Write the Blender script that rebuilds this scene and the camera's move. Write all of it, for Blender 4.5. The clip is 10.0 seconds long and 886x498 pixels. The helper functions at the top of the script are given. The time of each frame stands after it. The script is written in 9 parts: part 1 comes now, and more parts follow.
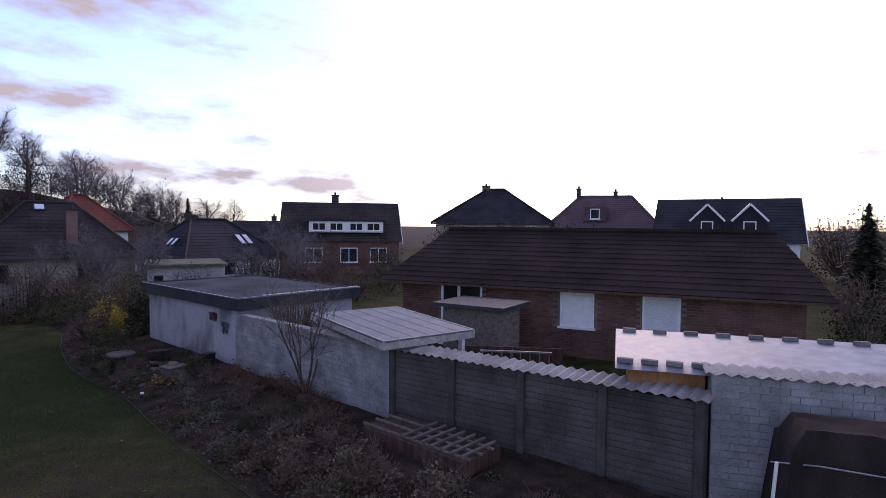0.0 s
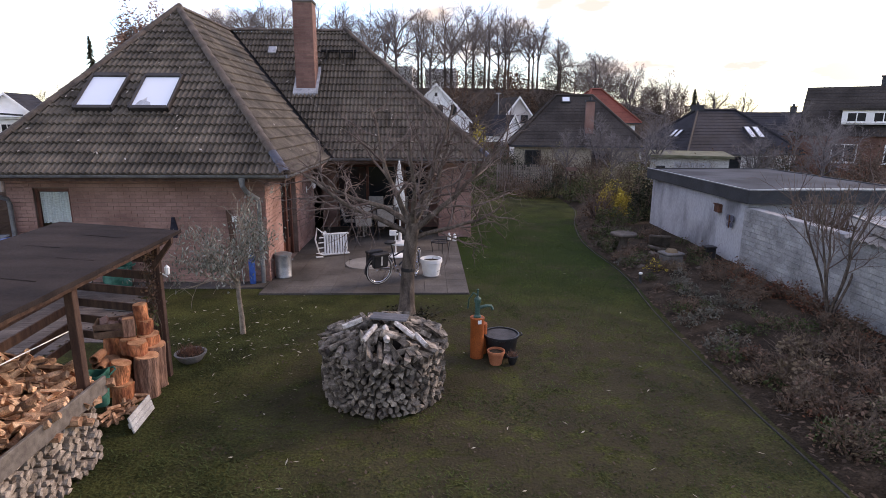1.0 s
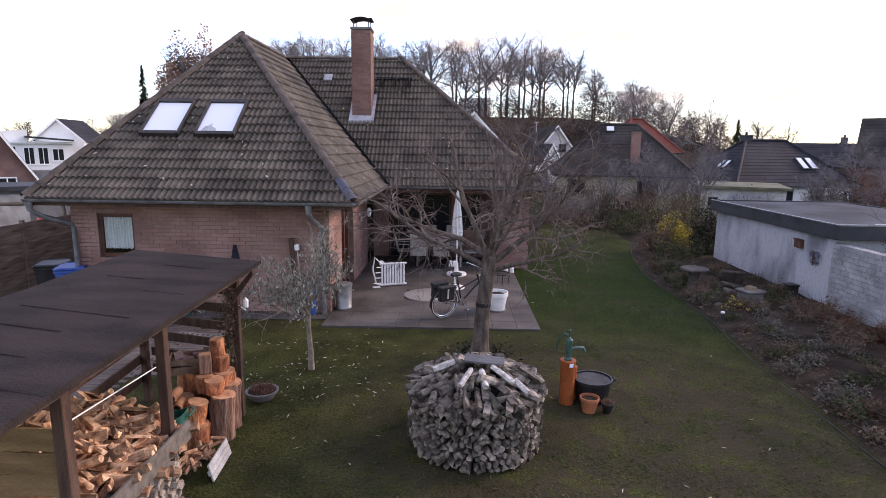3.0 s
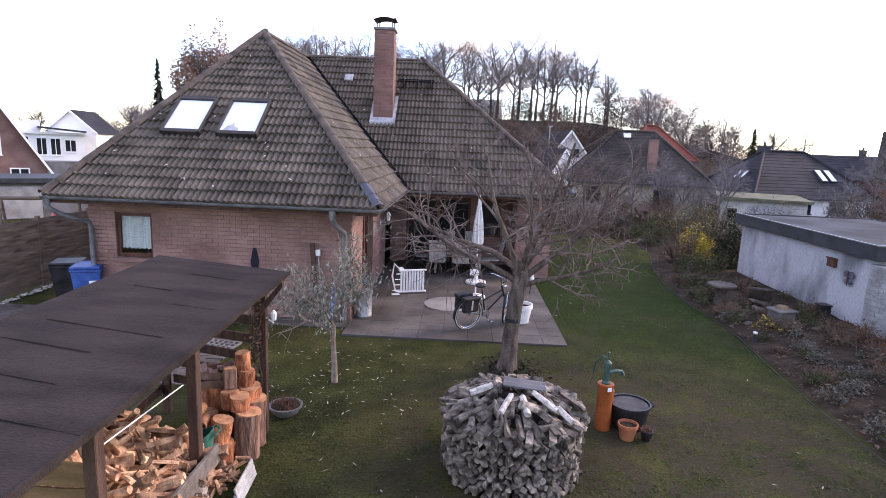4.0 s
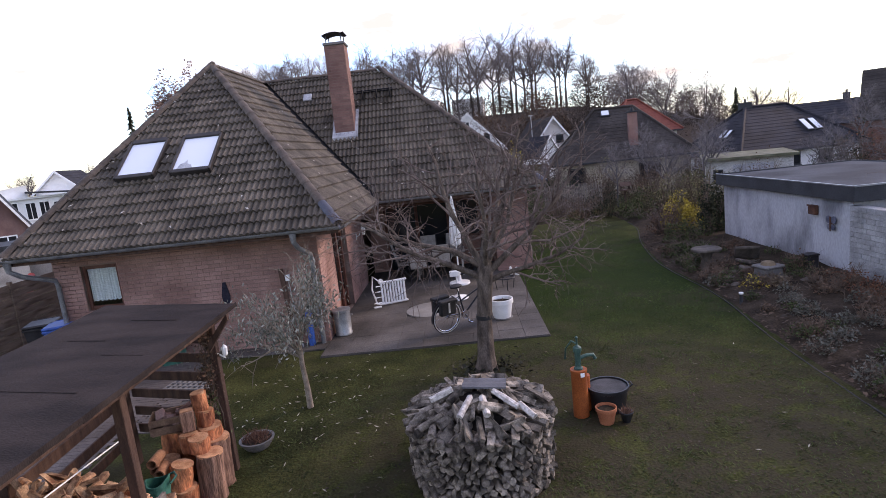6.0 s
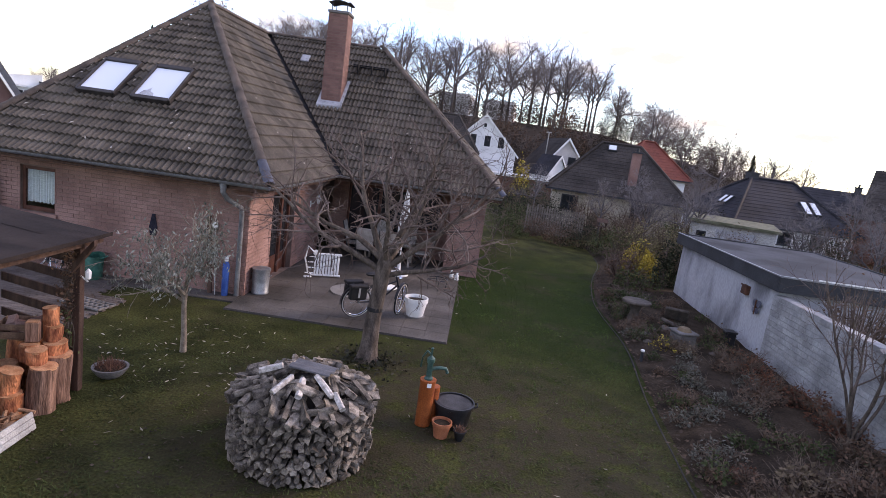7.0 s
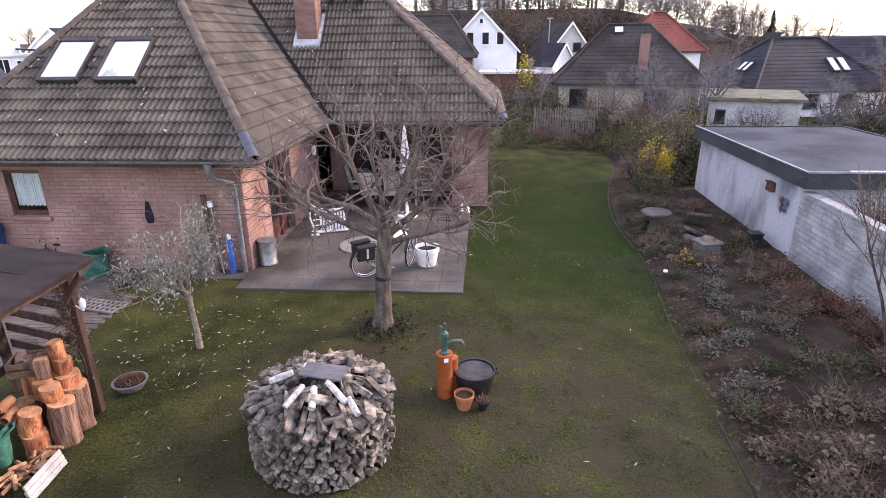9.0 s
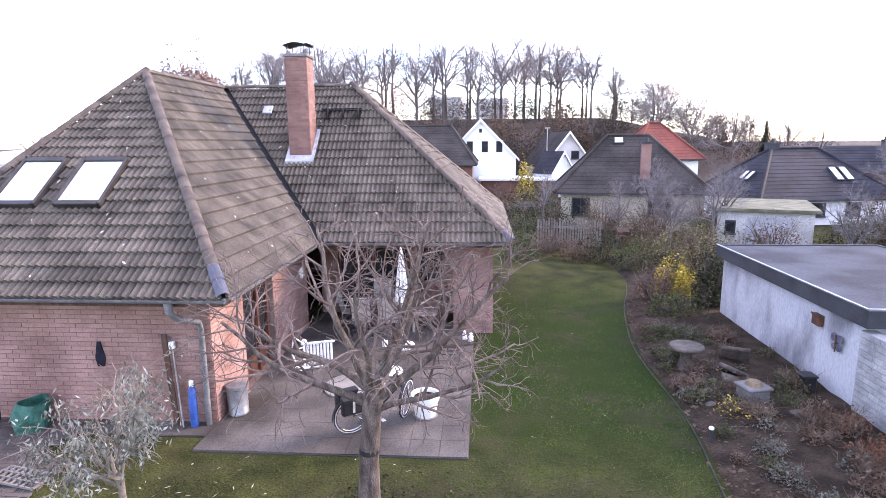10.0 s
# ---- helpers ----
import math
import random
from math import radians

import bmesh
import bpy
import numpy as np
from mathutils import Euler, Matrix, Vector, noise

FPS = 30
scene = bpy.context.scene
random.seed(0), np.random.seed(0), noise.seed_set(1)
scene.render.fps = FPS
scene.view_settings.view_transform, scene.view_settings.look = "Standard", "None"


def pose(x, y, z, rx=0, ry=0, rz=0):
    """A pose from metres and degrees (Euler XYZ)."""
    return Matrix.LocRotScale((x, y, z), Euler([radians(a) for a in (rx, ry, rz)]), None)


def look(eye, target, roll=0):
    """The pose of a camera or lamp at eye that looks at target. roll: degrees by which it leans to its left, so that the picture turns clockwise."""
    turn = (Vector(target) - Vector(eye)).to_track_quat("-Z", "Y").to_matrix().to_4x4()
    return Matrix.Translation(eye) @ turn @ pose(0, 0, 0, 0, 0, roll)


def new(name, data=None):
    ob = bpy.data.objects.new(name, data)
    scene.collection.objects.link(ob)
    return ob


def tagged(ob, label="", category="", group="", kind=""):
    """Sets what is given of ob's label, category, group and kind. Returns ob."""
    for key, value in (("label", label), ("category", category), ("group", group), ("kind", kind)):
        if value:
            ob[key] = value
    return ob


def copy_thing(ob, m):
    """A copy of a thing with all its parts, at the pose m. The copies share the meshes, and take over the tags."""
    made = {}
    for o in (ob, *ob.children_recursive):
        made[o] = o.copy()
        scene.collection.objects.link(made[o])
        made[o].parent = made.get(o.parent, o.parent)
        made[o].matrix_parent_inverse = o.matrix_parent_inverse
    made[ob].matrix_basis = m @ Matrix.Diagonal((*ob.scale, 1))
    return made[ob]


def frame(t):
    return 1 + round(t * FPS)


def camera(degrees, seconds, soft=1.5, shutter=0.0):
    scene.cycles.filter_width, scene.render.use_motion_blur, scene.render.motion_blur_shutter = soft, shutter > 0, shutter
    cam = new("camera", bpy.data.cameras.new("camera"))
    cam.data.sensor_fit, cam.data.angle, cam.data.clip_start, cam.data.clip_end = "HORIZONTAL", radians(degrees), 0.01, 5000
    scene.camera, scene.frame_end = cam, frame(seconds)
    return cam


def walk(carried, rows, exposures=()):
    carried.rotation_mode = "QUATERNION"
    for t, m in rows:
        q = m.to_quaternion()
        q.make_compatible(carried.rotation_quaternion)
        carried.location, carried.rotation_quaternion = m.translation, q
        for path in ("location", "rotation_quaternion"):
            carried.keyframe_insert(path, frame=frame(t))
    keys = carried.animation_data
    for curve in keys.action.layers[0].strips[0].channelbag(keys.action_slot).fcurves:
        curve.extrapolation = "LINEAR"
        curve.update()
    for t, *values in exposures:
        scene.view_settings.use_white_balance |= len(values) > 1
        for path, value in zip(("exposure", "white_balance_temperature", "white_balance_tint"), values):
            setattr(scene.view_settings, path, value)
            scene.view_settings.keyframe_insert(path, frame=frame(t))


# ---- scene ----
cam = camera(76.0, 10.0, soft=0.65, shutter=0.0)
PATH = [
    (0, (2.657, -3.369, 4.067), (4.155, -2.056, 3.985), 0.50),
    (0.3, (2.796, -3.465, 4.075), (3.697, -1.694, 3.852), 4.67),
    (0.5, (2.902, -3.359, 4.031), (3.448, -1.466, 3.690), 4.12),
    (1, (2.818, -2.336, 3.645), (2.875, -0.387, 3.199), 0.29),
    (1.5, (2.827, -2.390, 3.718), (2.990, -0.435, 3.329), 1.03),
    (2, (2.028, -1.843, 3.631), (1.906, 0.122, 3.277), 0.75),
    (2.2, (1.982, -1.723, 3.592), (1.874, 0.248, 3.270), -0.12),
    (3.3, (1.902, -1.782, 3.637), (1.885, 0.178, 3.236), 1.25),
    (3.5, (1.869, -1.778, 3.631), (1.847, 0.156, 3.122), 1.60),
    (4, (1.493, -1.417, 3.750), (1.440, 0.551, 3.397), 2.33),
    (4.5, (1.335, -1.336, 3.694), (1.296, 0.647, 3.440), 0.00),
    (5, (1.186, -1.237, 3.651), (1.139, 0.732, 3.305), -9.68),
    (5.2, (1.227, -1.268, 3.652), (1.178, 0.700, 3.301), -10.89),
    (6.3, (2.864, -1.180, 3.713), (2.739, 0.787, 3.374), 1.08),
    (6.5, (3.262, -1.204, 3.745), (3.158, 0.759, 3.378), 9.52),
    (7, (3.877, -1.251, 3.810), (3.788, 0.714, 3.444), 8.04),
    (7.5, (3.942, -1.192, 3.784), (3.811, 0.768, 3.407), 4.40),
    (8, (3.880, -1.159, 3.685), (3.697, 0.754, 3.132), -3.30),
    (8.5, (3.911, -0.954, 3.858), (3.762, 0.976, 3.354), -1.55),
    (9, (4.071, -0.581, 4.580), (3.935, 1.289, 3.883), -0.59),
    (9.5, (4.001, 0.018, 4.814), (3.865, 1.890, 4.121), -1.55),
    (10, (3.933, 1.129, 4.868), (3.795, 3.090, 4.502), -0.55),
]
EXPOSURES = [(0.0, -1.15, 7350, 37), (0.3, -1.38, 7010, 44), (0.65, -1.45, 7010, 44), (1.0, -0.21, 9460, 25), (2.0, -0.06, 8960, 26), (3.5, -0.08, 9070, 28), (3.9, 0.39, 8790, 27), (4.15, 0.39, 8570, 27), (4.5, 0.14, 8520, 27), (4.9, -0.17, 8570, 27), (7.3, -0.12, 8850, 27), (8.0, 0.36, 9460, 28), (8.5, 0.74, 9290, 28), (8.8, 0.64, 9410, 29), (9.2, 1.0, 9510, 29), (9.6, 1.19, 9340, 29), (10.0, 1.29, 8400, 29)]
SKY_GAIN = 1.2
walk(cam, [(t, look(eye, target, roll)) for t, eye, target, roll in PATH], exposures=EXPOSURES)

# ---- world and sun ----
SUN_AZ = radians(66)      # from +y towards +x
SUN_EL = radians(24)
world = bpy.data.worlds.new("overcast_sky")
scene.world = world
world.use_nodes = True
wn, wl = world.node_tree.nodes, world.node_tree.links
wn.clear()
w_out = wn.new("ShaderNodeOutputWorld")
w_bg = wn.new("ShaderNodeBackground")
w_sky = wn.new("ShaderNodeTexSky")
w_sky.sky_type = "NISHITA"
w_sky.sun_disc = False
w_sky.sun_elevation, w_sky.sun_rotation = SUN_EL, SUN_AZ
w_sky.air_density, w_sky.dust_density = 1.2, 0.3
w_gain = wn.new("ShaderNodeVectorMath")
w_gain.operation = "MULTIPLY"
w_gain.inputs[1].default_value = (0.32, 0.455, 0.70)
wl.new(w_sky.outputs[0], w_gain.inputs[0])
w_co = wn.new("ShaderNodeTexCoord")
w_map = wn.new("ShaderNodeMapping")
w_map.inputs["Scale"].default_value = (1.6, 1.6, 5.0)
wl.new(w_co.outputs["Generated"], w_map.inputs[0])
w_noise = wn.new("ShaderNodeTexNoise")
w_noise.inputs["Scale"].default_value = 2.6
w_noise.inputs["Detail"].default_value = 8.0
w_noise.inputs["Roughness"].default_value = 0.58
wl.new(w_map.outputs[0], w_noise.inputs["Vector"])
w_ramp = wn.new("ShaderNodeValToRGB")
w_ramp.color_ramp.elements[0].position, w_ramp.color_ramp.elements[1].position = 0.42, 0.62
w_ramp.color_ramp.elements[0].color = (0.12, 0.12, 0.12, 1)
wl.new(w_noise.outputs[0], w_ramp.inputs[0])
# the cloud deck is thin and bright round the sun
w_dot = wn.new("ShaderNodeVectorMath")
w_dot.operation = "DOT_PRODUCT"
w_dot.inputs[1].default_value = (math.sin(SUN_AZ) * math.cos(SUN_EL), math.cos(SUN_AZ) * math.cos(SUN_EL), math.sin(SUN_EL))
wl.new(w_co.outputs["Generated"], w_dot.inputs[0])
w_glow = wn.new("ShaderNodeMapRange")
for key, value in (("From Min", 0.76), ("From Max", 1.0), ("To Min", 0.0), ("To Max", 1.0)):
    w_glow.inputs[key].default_value = value
wl.new(w_dot.outputs["Value"], w_glow.inputs["Value"])
w_pow = wn.new("ShaderNodeMath")
w_pow.operation = "POWER"
w_pow.inputs[1].default_value = 1.8
wl.new(w_glow.outputs[0], w_pow.inputs[0])
w_bright = wn.new("ShaderNodeMath")
w_bright.operation = "MULTIPLY_ADD"
w_bright.inputs[1].default_value, w_bright.inputs[2].default_value = 2.3, 1.1
wl.new(w_pow.outputs[0], w_bright.inputs[0])
w_cloud = wn.new("ShaderNodeVectorMath")
w_cloud.operation = "SCALE"
w_cloud.inputs[0].default_value = (0.80, 0.86, 0.98)
wl.new(w_bright.outputs[0], w_cloud.inputs["Scale"])
w_mix = wn.new("ShaderNodeMix")
w_mix.data_type = "RGBA"
wl.new(w_ramp.outputs[0], w_mix.inputs[0])
wl.new(w_gain.outputs[0], w_mix.inputs[6])
wl.new(w_cloud.outputs[0], w_mix.inputs[7])
wl.new(w_mix.outputs[2], w_bg.inputs[0])
w_bg.inputs[1].default_value = SKY_GAIN
wl.new(w_bg.outputs[0], w_out.inputs[0])

sun = new("sun", bpy.data.lights.new("sun", "SUN"))
sun.data.energy, sun.data.angle, sun.data.color = 2.5, radians(20), (1.0, 0.90, 0.78)
sun.matrix_world = look((0, 0, 0), (-math.sin(SUN_AZ) * math.cos(SUN_EL), -math.cos(SUN_AZ) * math.cos(SUN_EL), -math.sin(SUN_EL)))


# ---- materials ----
def material(name, dark, light, scale=6.0, rough=0.85, bump=0.3, fine=60.0, metal=0.0, rand=0.0, island=False, grime=0.25, stretch=(1, 1, 1), spec=0.3, contrast=(0.35, 0.65)):
    """Two colours mixed by a coarse noise, speckled by a fine one; relief from both; a tint of its own for each piece."""
    m = bpy.data.materials.new(name)
    m.use_nodes = True
    n, k = m.node_tree.nodes, m.node_tree.links
    n.clear()
    out, bsdf = n.new("ShaderNodeOutputMaterial"), n.new("ShaderNodeBsdfPrincipled")
    k.new(bsdf.outputs[0], out.inputs[0])
    bsdf.inputs["Metallic"].default_value = metal
    bsdf.inputs["Specular IOR Level"].default_value = spec
    geo = n.new("ShaderNodeNewGeometry")
    mapping = n.new("ShaderNodeMapping")
    mapping.inputs["Scale"].default_value = stretch
    k.new(geo.outputs["Position"], mapping.inputs[0])
    coarse, small = n.new("ShaderNodeTexNoise"), n.new("ShaderNodeTexNoise")
    for node, s, d in ((coarse, scale, 5.0), (small, fine, 3.0)):
        node.inputs["Scale"].default_value, node.inputs["Detail"].default_value = s, d
        k.new(mapping.outputs[0], node.inputs["Vector"])
    ramp = n.new("ShaderNodeValToRGB")
    ramp.color_ramp.elements[0].position, ramp.color_ramp.elements[1].position = contrast
    ramp.color_ramp.elements[0].color, ramp.color_ramp.elements[1].color = (*dark, 1), (*light, 1)
    k.new(coarse.outputs[0], ramp.inputs[0])
    speck = n.new("ShaderNodeMapRange")
    for key, value in (("From Min", 0.25), ("From Max", 0.75), ("To Min", 1 - grime), ("To Max", 1 + grime)):
        speck.inputs[key].default_value = value
    k.new(small.outputs[0], speck.inputs["Value"])
    value = speck.outputs[0]
    if rand:
        pick = n.new("ShaderNodeMapRange")
        pick.inputs["To Min"].default_value, pick.inputs["To Max"].default_value = 1 - rand, 1 + rand
        k.new(geo.outputs["Random Per Island"] if island else n.new("ShaderNodeObjectInfo").outputs["Random"], pick.inputs["Value"])
        both = n.new("ShaderNodeMath")
        both.operation = "MULTIPLY"
        k.new(value, both.inputs[0]), k.new(pick.outputs[0], both.inputs[1])
        value = both.outputs[0]
    tint = n.new("ShaderNodeVectorMath")
    tint.operation = "SCALE"
    k.new(ramp.outputs[0], tint.inputs[0]), k.new(value, tint.inputs["Scale"])
    k.new(tint.outputs[0], bsdf.inputs["Base Color"])
    ro = n.new("ShaderNodeMapRange")
    ro.inputs["To Min"].default_value, ro.inputs["To Max"].default_value = max(0.03, rough - 0.1), min(1, rough + 0.1)
    k.new(coarse.outputs[0], ro.inputs["Value"]), k.new(ro.outputs[0], bsdf.inputs["Roughness"])
    if bump:
        bu = n.new("ShaderNodeBump")
        bu.inputs["Strength"].default_value, bu.inputs["Distance"].default_value = bump, 0.02
        k.new(small.outputs[0], bu.inputs["Height"]), k.new(bu.outputs[0], bsdf.inputs["Normal"])
    return m


def glass(name, tint=(0.9, 0.95, 0.95), rough=0.02):
    m = bpy.data.materials.new(name)
    m.use_nodes = True
    b = m.node_tree.nodes["Principled BSDF"]
    b.inputs["Base Color"].default_value = (*tint, 1)
    b.inputs["Roughness"].default_value = rough
    b.inputs["Transmission Weight"].default_value = 1.0
    b.inputs["IOR"].default_value = 1.45
    return m


def glossy(name, color, rough=0.08, metal=0.0):
    m = bpy.data.materials.new(name)
    m.use_nodes = True
    b = m.node_tree.nodes["Principled BSDF"]
    b.inputs["Base Color"].default_value = (*color, 1)
    b.inputs["Roughness"].default_value = rough
    b.inputs["Metallic"].default_value = metal
    return m


TILE = material("roof_tile_brown", (0.060, 0.049, 0.038), (0.142, 0.116, 0.091), 1.6, 0.72, 0.6, 60, rand=0.13, grime=0.5)
TILE_J = material("roof_tile_joined", (0.060, 0.049, 0.038), (0.142, 0.116, 0.091), 1.6, 0.72, 0.6, 60, rand=0.13, island=True, grime=0.5)
TILE_RIDGE = material("ridge_tile", (0.05, 0.038, 0.031), (0.115, 0.088, 0.07), 3, 0.7, 0.5, 60, rand=0.2, grime=0.4)
TILE_DARK = material("far_roof_dark", (0.016, 0.016, 0.020), (0.034, 0.034, 0.041), 0.8, 0.75, 0.4, 12, spec=0.15, grime=0.3)
TILE_BROWN = material("far_roof_brown", (0.031, 0.027, 0.025), (0.058, 0.050, 0.046), 0.7, 0.9, 0.4, 9, spec=0.1, grime=0.3)
TILE_RED = material("far_roof_red", (0.12, 0.030, 0.022), (0.20, 0.052, 0.036), 0.8, 0.8, 0.3, 9)
TILE_PLUM = material("far_roof_plum", (0.075, 0.045, 0.05), (0.12, 0.075, 0.08), 0.8, 0.8, 0.3, 9)
THATCH = material("neighbour_roof", (0.022, 0.015, 0.014), (0.042, 0.029, 0.028), 0.6, 0.95, 0.6, 22, spec=0.05, grime=0.35)
BRICK = material("brick_red", (0.22, 0.120, 0.10), (0.36, 0.212, 0.18), 1.1, 0.9, 0.4, 55, rand=0.11, grime=0.25)
BRICK_J = material("brick_red_joined", (0.22, 0.120, 0.10), (0.36, 0.212, 0.18), 1.1, 0.9, 0.4, 55, rand=0.11, island=True, grime=0.25)
BRICK_CH = material("chimney_brick", (0.16, 0.083, 0.07), (0.26, 0.145, 0.122), 1.1, 0.9, 0.4, 55, rand=0.15, grime=0.3)
BRICK_CHJ = material("chimney_brick_joined", (0.16, 0.083, 0.07), (0.26, 0.145, 0.122), 1.1, 0.9, 0.4, 55, rand=0.15, island=True, grime=0.3)
BRICK_DARK = material("brick_brown_joined", (0.105, 0.052, 0.040), (0.185, 0.092, 0.070), 1.0, 0.9, 0.4, 40, rand=0.22, island=True)
MORTAR = material("mortar_grey", (0.155, 0.105, 0.088), (0.235, 0.165, 0.14), 4, 0.95, 0.3, 90)
WHITE_BRICK = material("whitewashed_block", (0.20, 0.205, 0.205), (0.35, 0.355, 0.355), 2.2, 0.9, 0.4, 30, rand=0.10, grime=0.2)
WHITE_BRICK_J = material("whitewashed_block_joined", (0.20, 0.205, 0.205), (0.35, 0.355, 0.355), 2.2, 0.9, 0.4, 30, rand=0.10, island=True, grime=0.2)
WHITE_MORTAR = material("whitewashed_joint", (0.25, 0.25, 0.25), (0.38, 0.38, 0.38), 4, 0.95, 0.3, 60)
STUCCO = material("stucco_white_stained", (0.165, 0.172, 0.185), (0.405, 0.42, 0.445), 1.0, 0.92, 0.35, 25, grime=0.16, contrast=(0.33, 0.52), stretch=(1, 1, 0.45))
RENDER_WHITE = material("house_paint_white", (0.70, 0.70, 0.68), (0.80, 0.80, 0.79), 0.8, 0.9, 0.2, 15, grime=0.06)
RENDER_CREAM = material("house_paint_cream", (0.33, 0.285, 0.215), (0.47, 0.41, 0.325), 0.8, 0.9, 0.2, 15, grime=0.2)
FELT = material("roofing_felt_dark", (0.020, 0.015, 0.014), (0.040, 0.030, 0.027), 1.3, 0.95, 0.5, 45, spec=0.12, grime=0.3, stretch=(1, 2.5, 1))
FELT_GREY = material("roofing_felt_grey", (0.022, 0.027, 0.036), (0.055, 0.064, 0.078), 0.55, 0.92, 0.35, 18, spec=0.12, grime=0.2, contrast=(0.4, 0.6))
FASCIA = material("fascia_dark_grey", (0.026, 0.029, 0.033), (0.048, 0.052, 0.057), 2, 0.7, 0.2, 40)
ZINC = material("zinc_weathered", (0.19, 0.20, 0.21), (0.32, 0.335, 0.345), 5, 0.42, 0.1, 40, metal=0.6, grime=0.15)
LEAD = material("lead_flashing", (0.30, 0.31, 0.33), (0.48, 0.49, 0.51), 5, 0.5, 0.3, 30, metal=0.3)
COPPERCAP = material("chimney_cap_dark", (0.015, 0.016, 0.03), (0.03, 0.03, 0.05), 5, 0.4, 0.1, 30, metal=0.7)
VALLEY = material("valley_metal_black", (0.008, 0.008, 0.009), (0.018, 0.018, 0.02), 3, 0.6, 0.2, 30, metal=0.3)
EDGING = material("edging_dark", (0.022, 0.020, 0.017), (0.045, 0.041, 0.035), 3, 0.9, 0.5, 40)
WOOD_DARK = material("timber_stained_dark", (0.050, 0.026, 0.019), (0.105, 0.058, 0.042), 3, 0.8, 0.5, 40, rand=0.12, stretch=(4, 4, 0.6))
SASH = material("roof_window_cladding", (0.022, 0.018, 0.017), (0.042, 0.036, 0.034), 4, 0.5, 0.2, 40)
WOOD_FRAME = material("window_wood_brown", (0.075, 0.026, 0.018), (0.12, 0.045, 0.03), 4, 0.5, 0.2, 40)
WOOD_TAN = material("fence_panel_tan", (0.20, 0.115, 0.052), (0.31, 0.19, 0.092), 2.5, 0.75, 0.4, 50, rand=0.1, stretch=(0.6, 0.6, 5))
WOOD_FENCE = material("fence_panel_brown", (0.120, 0.084, 0.062), (0.225, 0.162, 0.122), 2.5, 0.85, 0.4, 50, rand=0.12, stretch=(0.6, 0.6, 5))
WOOD_GREY = material("weathered_board_grey", (0.12, 0.10, 0.085), (0.21, 0.18, 0.155), 3, 0.88, 0.5, 45, rand=0.15, stretch=(1, 4, 4))
CONCRETE = material("concrete_panel_grey", (0.115, 0.11, 0.105), (0.21, 0.20, 0.195), 1.4, 0.9, 0.5, 30, rand=0.08)
PANEL = material("concrete_panel_dark", (0.052, 0.047, 0.043), (0.105, 0.096, 0.088), 1.4, 0.9, 0.5, 30, rand=0.1)
CONCRETE_D = material("concrete_post_dark", (0.048, 0.044, 0.04), (0.09, 0.083, 0.077), 2.5, 0.9, 0.5, 40)
SLAB = material("patio_slab_grey", (0.043, 0.037, 0.032), (0.116, 0.101, 0.090), 0.8, 0.85, 0.35, 45, rand=0.06, grime=0.4)
SLAB_J = material("patio_joint", (0.050, 0.044, 0.038), (0.085, 0.076, 0.067), 4, 0.95, 0.4, 80)
PAVER = material("clinker_paver_brown", (0.07, 0.056, 0.05), (0.125, 0.104, 0.095), 1.1, 0.85, 0.4, 55, rand=0.18, island=True, grime=0.3)
SOIL = material("bed_soil", (0.022, 0.016, 0.011), (0.056, 0.041, 0.029), 2.2, 0.97, 0.9, 35, grime=0.5, spec=0.08)
WHITE_PAINT = material("white_paint", (0.72, 0.72, 0.70), (0.82, 0.82, 0.80), 6, 0.45, 0.08, 60, grime=0.06)
GLASS = glass("window_glass")
# pale base colour stands in for bright sky reflected in the roof windows
SKYLIGHT = glossy("skylight_glass_sky_tint", (0.70, 0.74, 0.80), 0.05)
DARKPANE = glossy("dark_window_pane", (0.018, 0.02, 0.024), 0.05)
CURTAIN = material("net_curtain", (0.55, 0.57, 0.58), (0.72, 0.74, 0.75), 9, 0.9, 0.2, 60, grime=0.08, stretch=(1, 1, 6))
# near-black colour paints the shade inside the house and between stacked logs
DARK_INSIDE = material("interior_shade", (0.012, 0.010, 0.009), (0.022, 0.019, 0.017), 2, 0.95, 0.0, 20)
POLY = material("polycarbonate_sheet", (0.11, 0.12, 0.135), (0.17, 0.18, 0.195), 1.6, 0.65, 0.1, 20, grime=0.15)
BARK = material("bark_grey_brown", (0.055, 0.041, 0.033), (0.155, 0.122, 0.100), 6, 0.9, 0.9, 45, grime=0.5, stretch=(2, 2, 0.6))
TWIG = material("twig_grey_brown", (0.070, 0.046, 0.040), (0.185, 0.140, 0.122), 4, 0.85, 0.2, 60, grime=0.35)
TWIG_BED = material("withered_stems", (0.075, 0.052, 0.038), (0.17, 0.125, 0.095), 3, 0.9, 0.2, 50, grime=0.4)
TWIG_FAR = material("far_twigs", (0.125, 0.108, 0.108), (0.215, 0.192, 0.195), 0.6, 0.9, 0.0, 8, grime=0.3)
# distance haze is mixed into this bark colour as a paler tone
BARK_FAR = material("far_bark_hazed", (0.075, 0.066, 0.066), (0.13, 0.117, 0.115), 0.8, 0.9, 0.0, 8, grime=0.3)


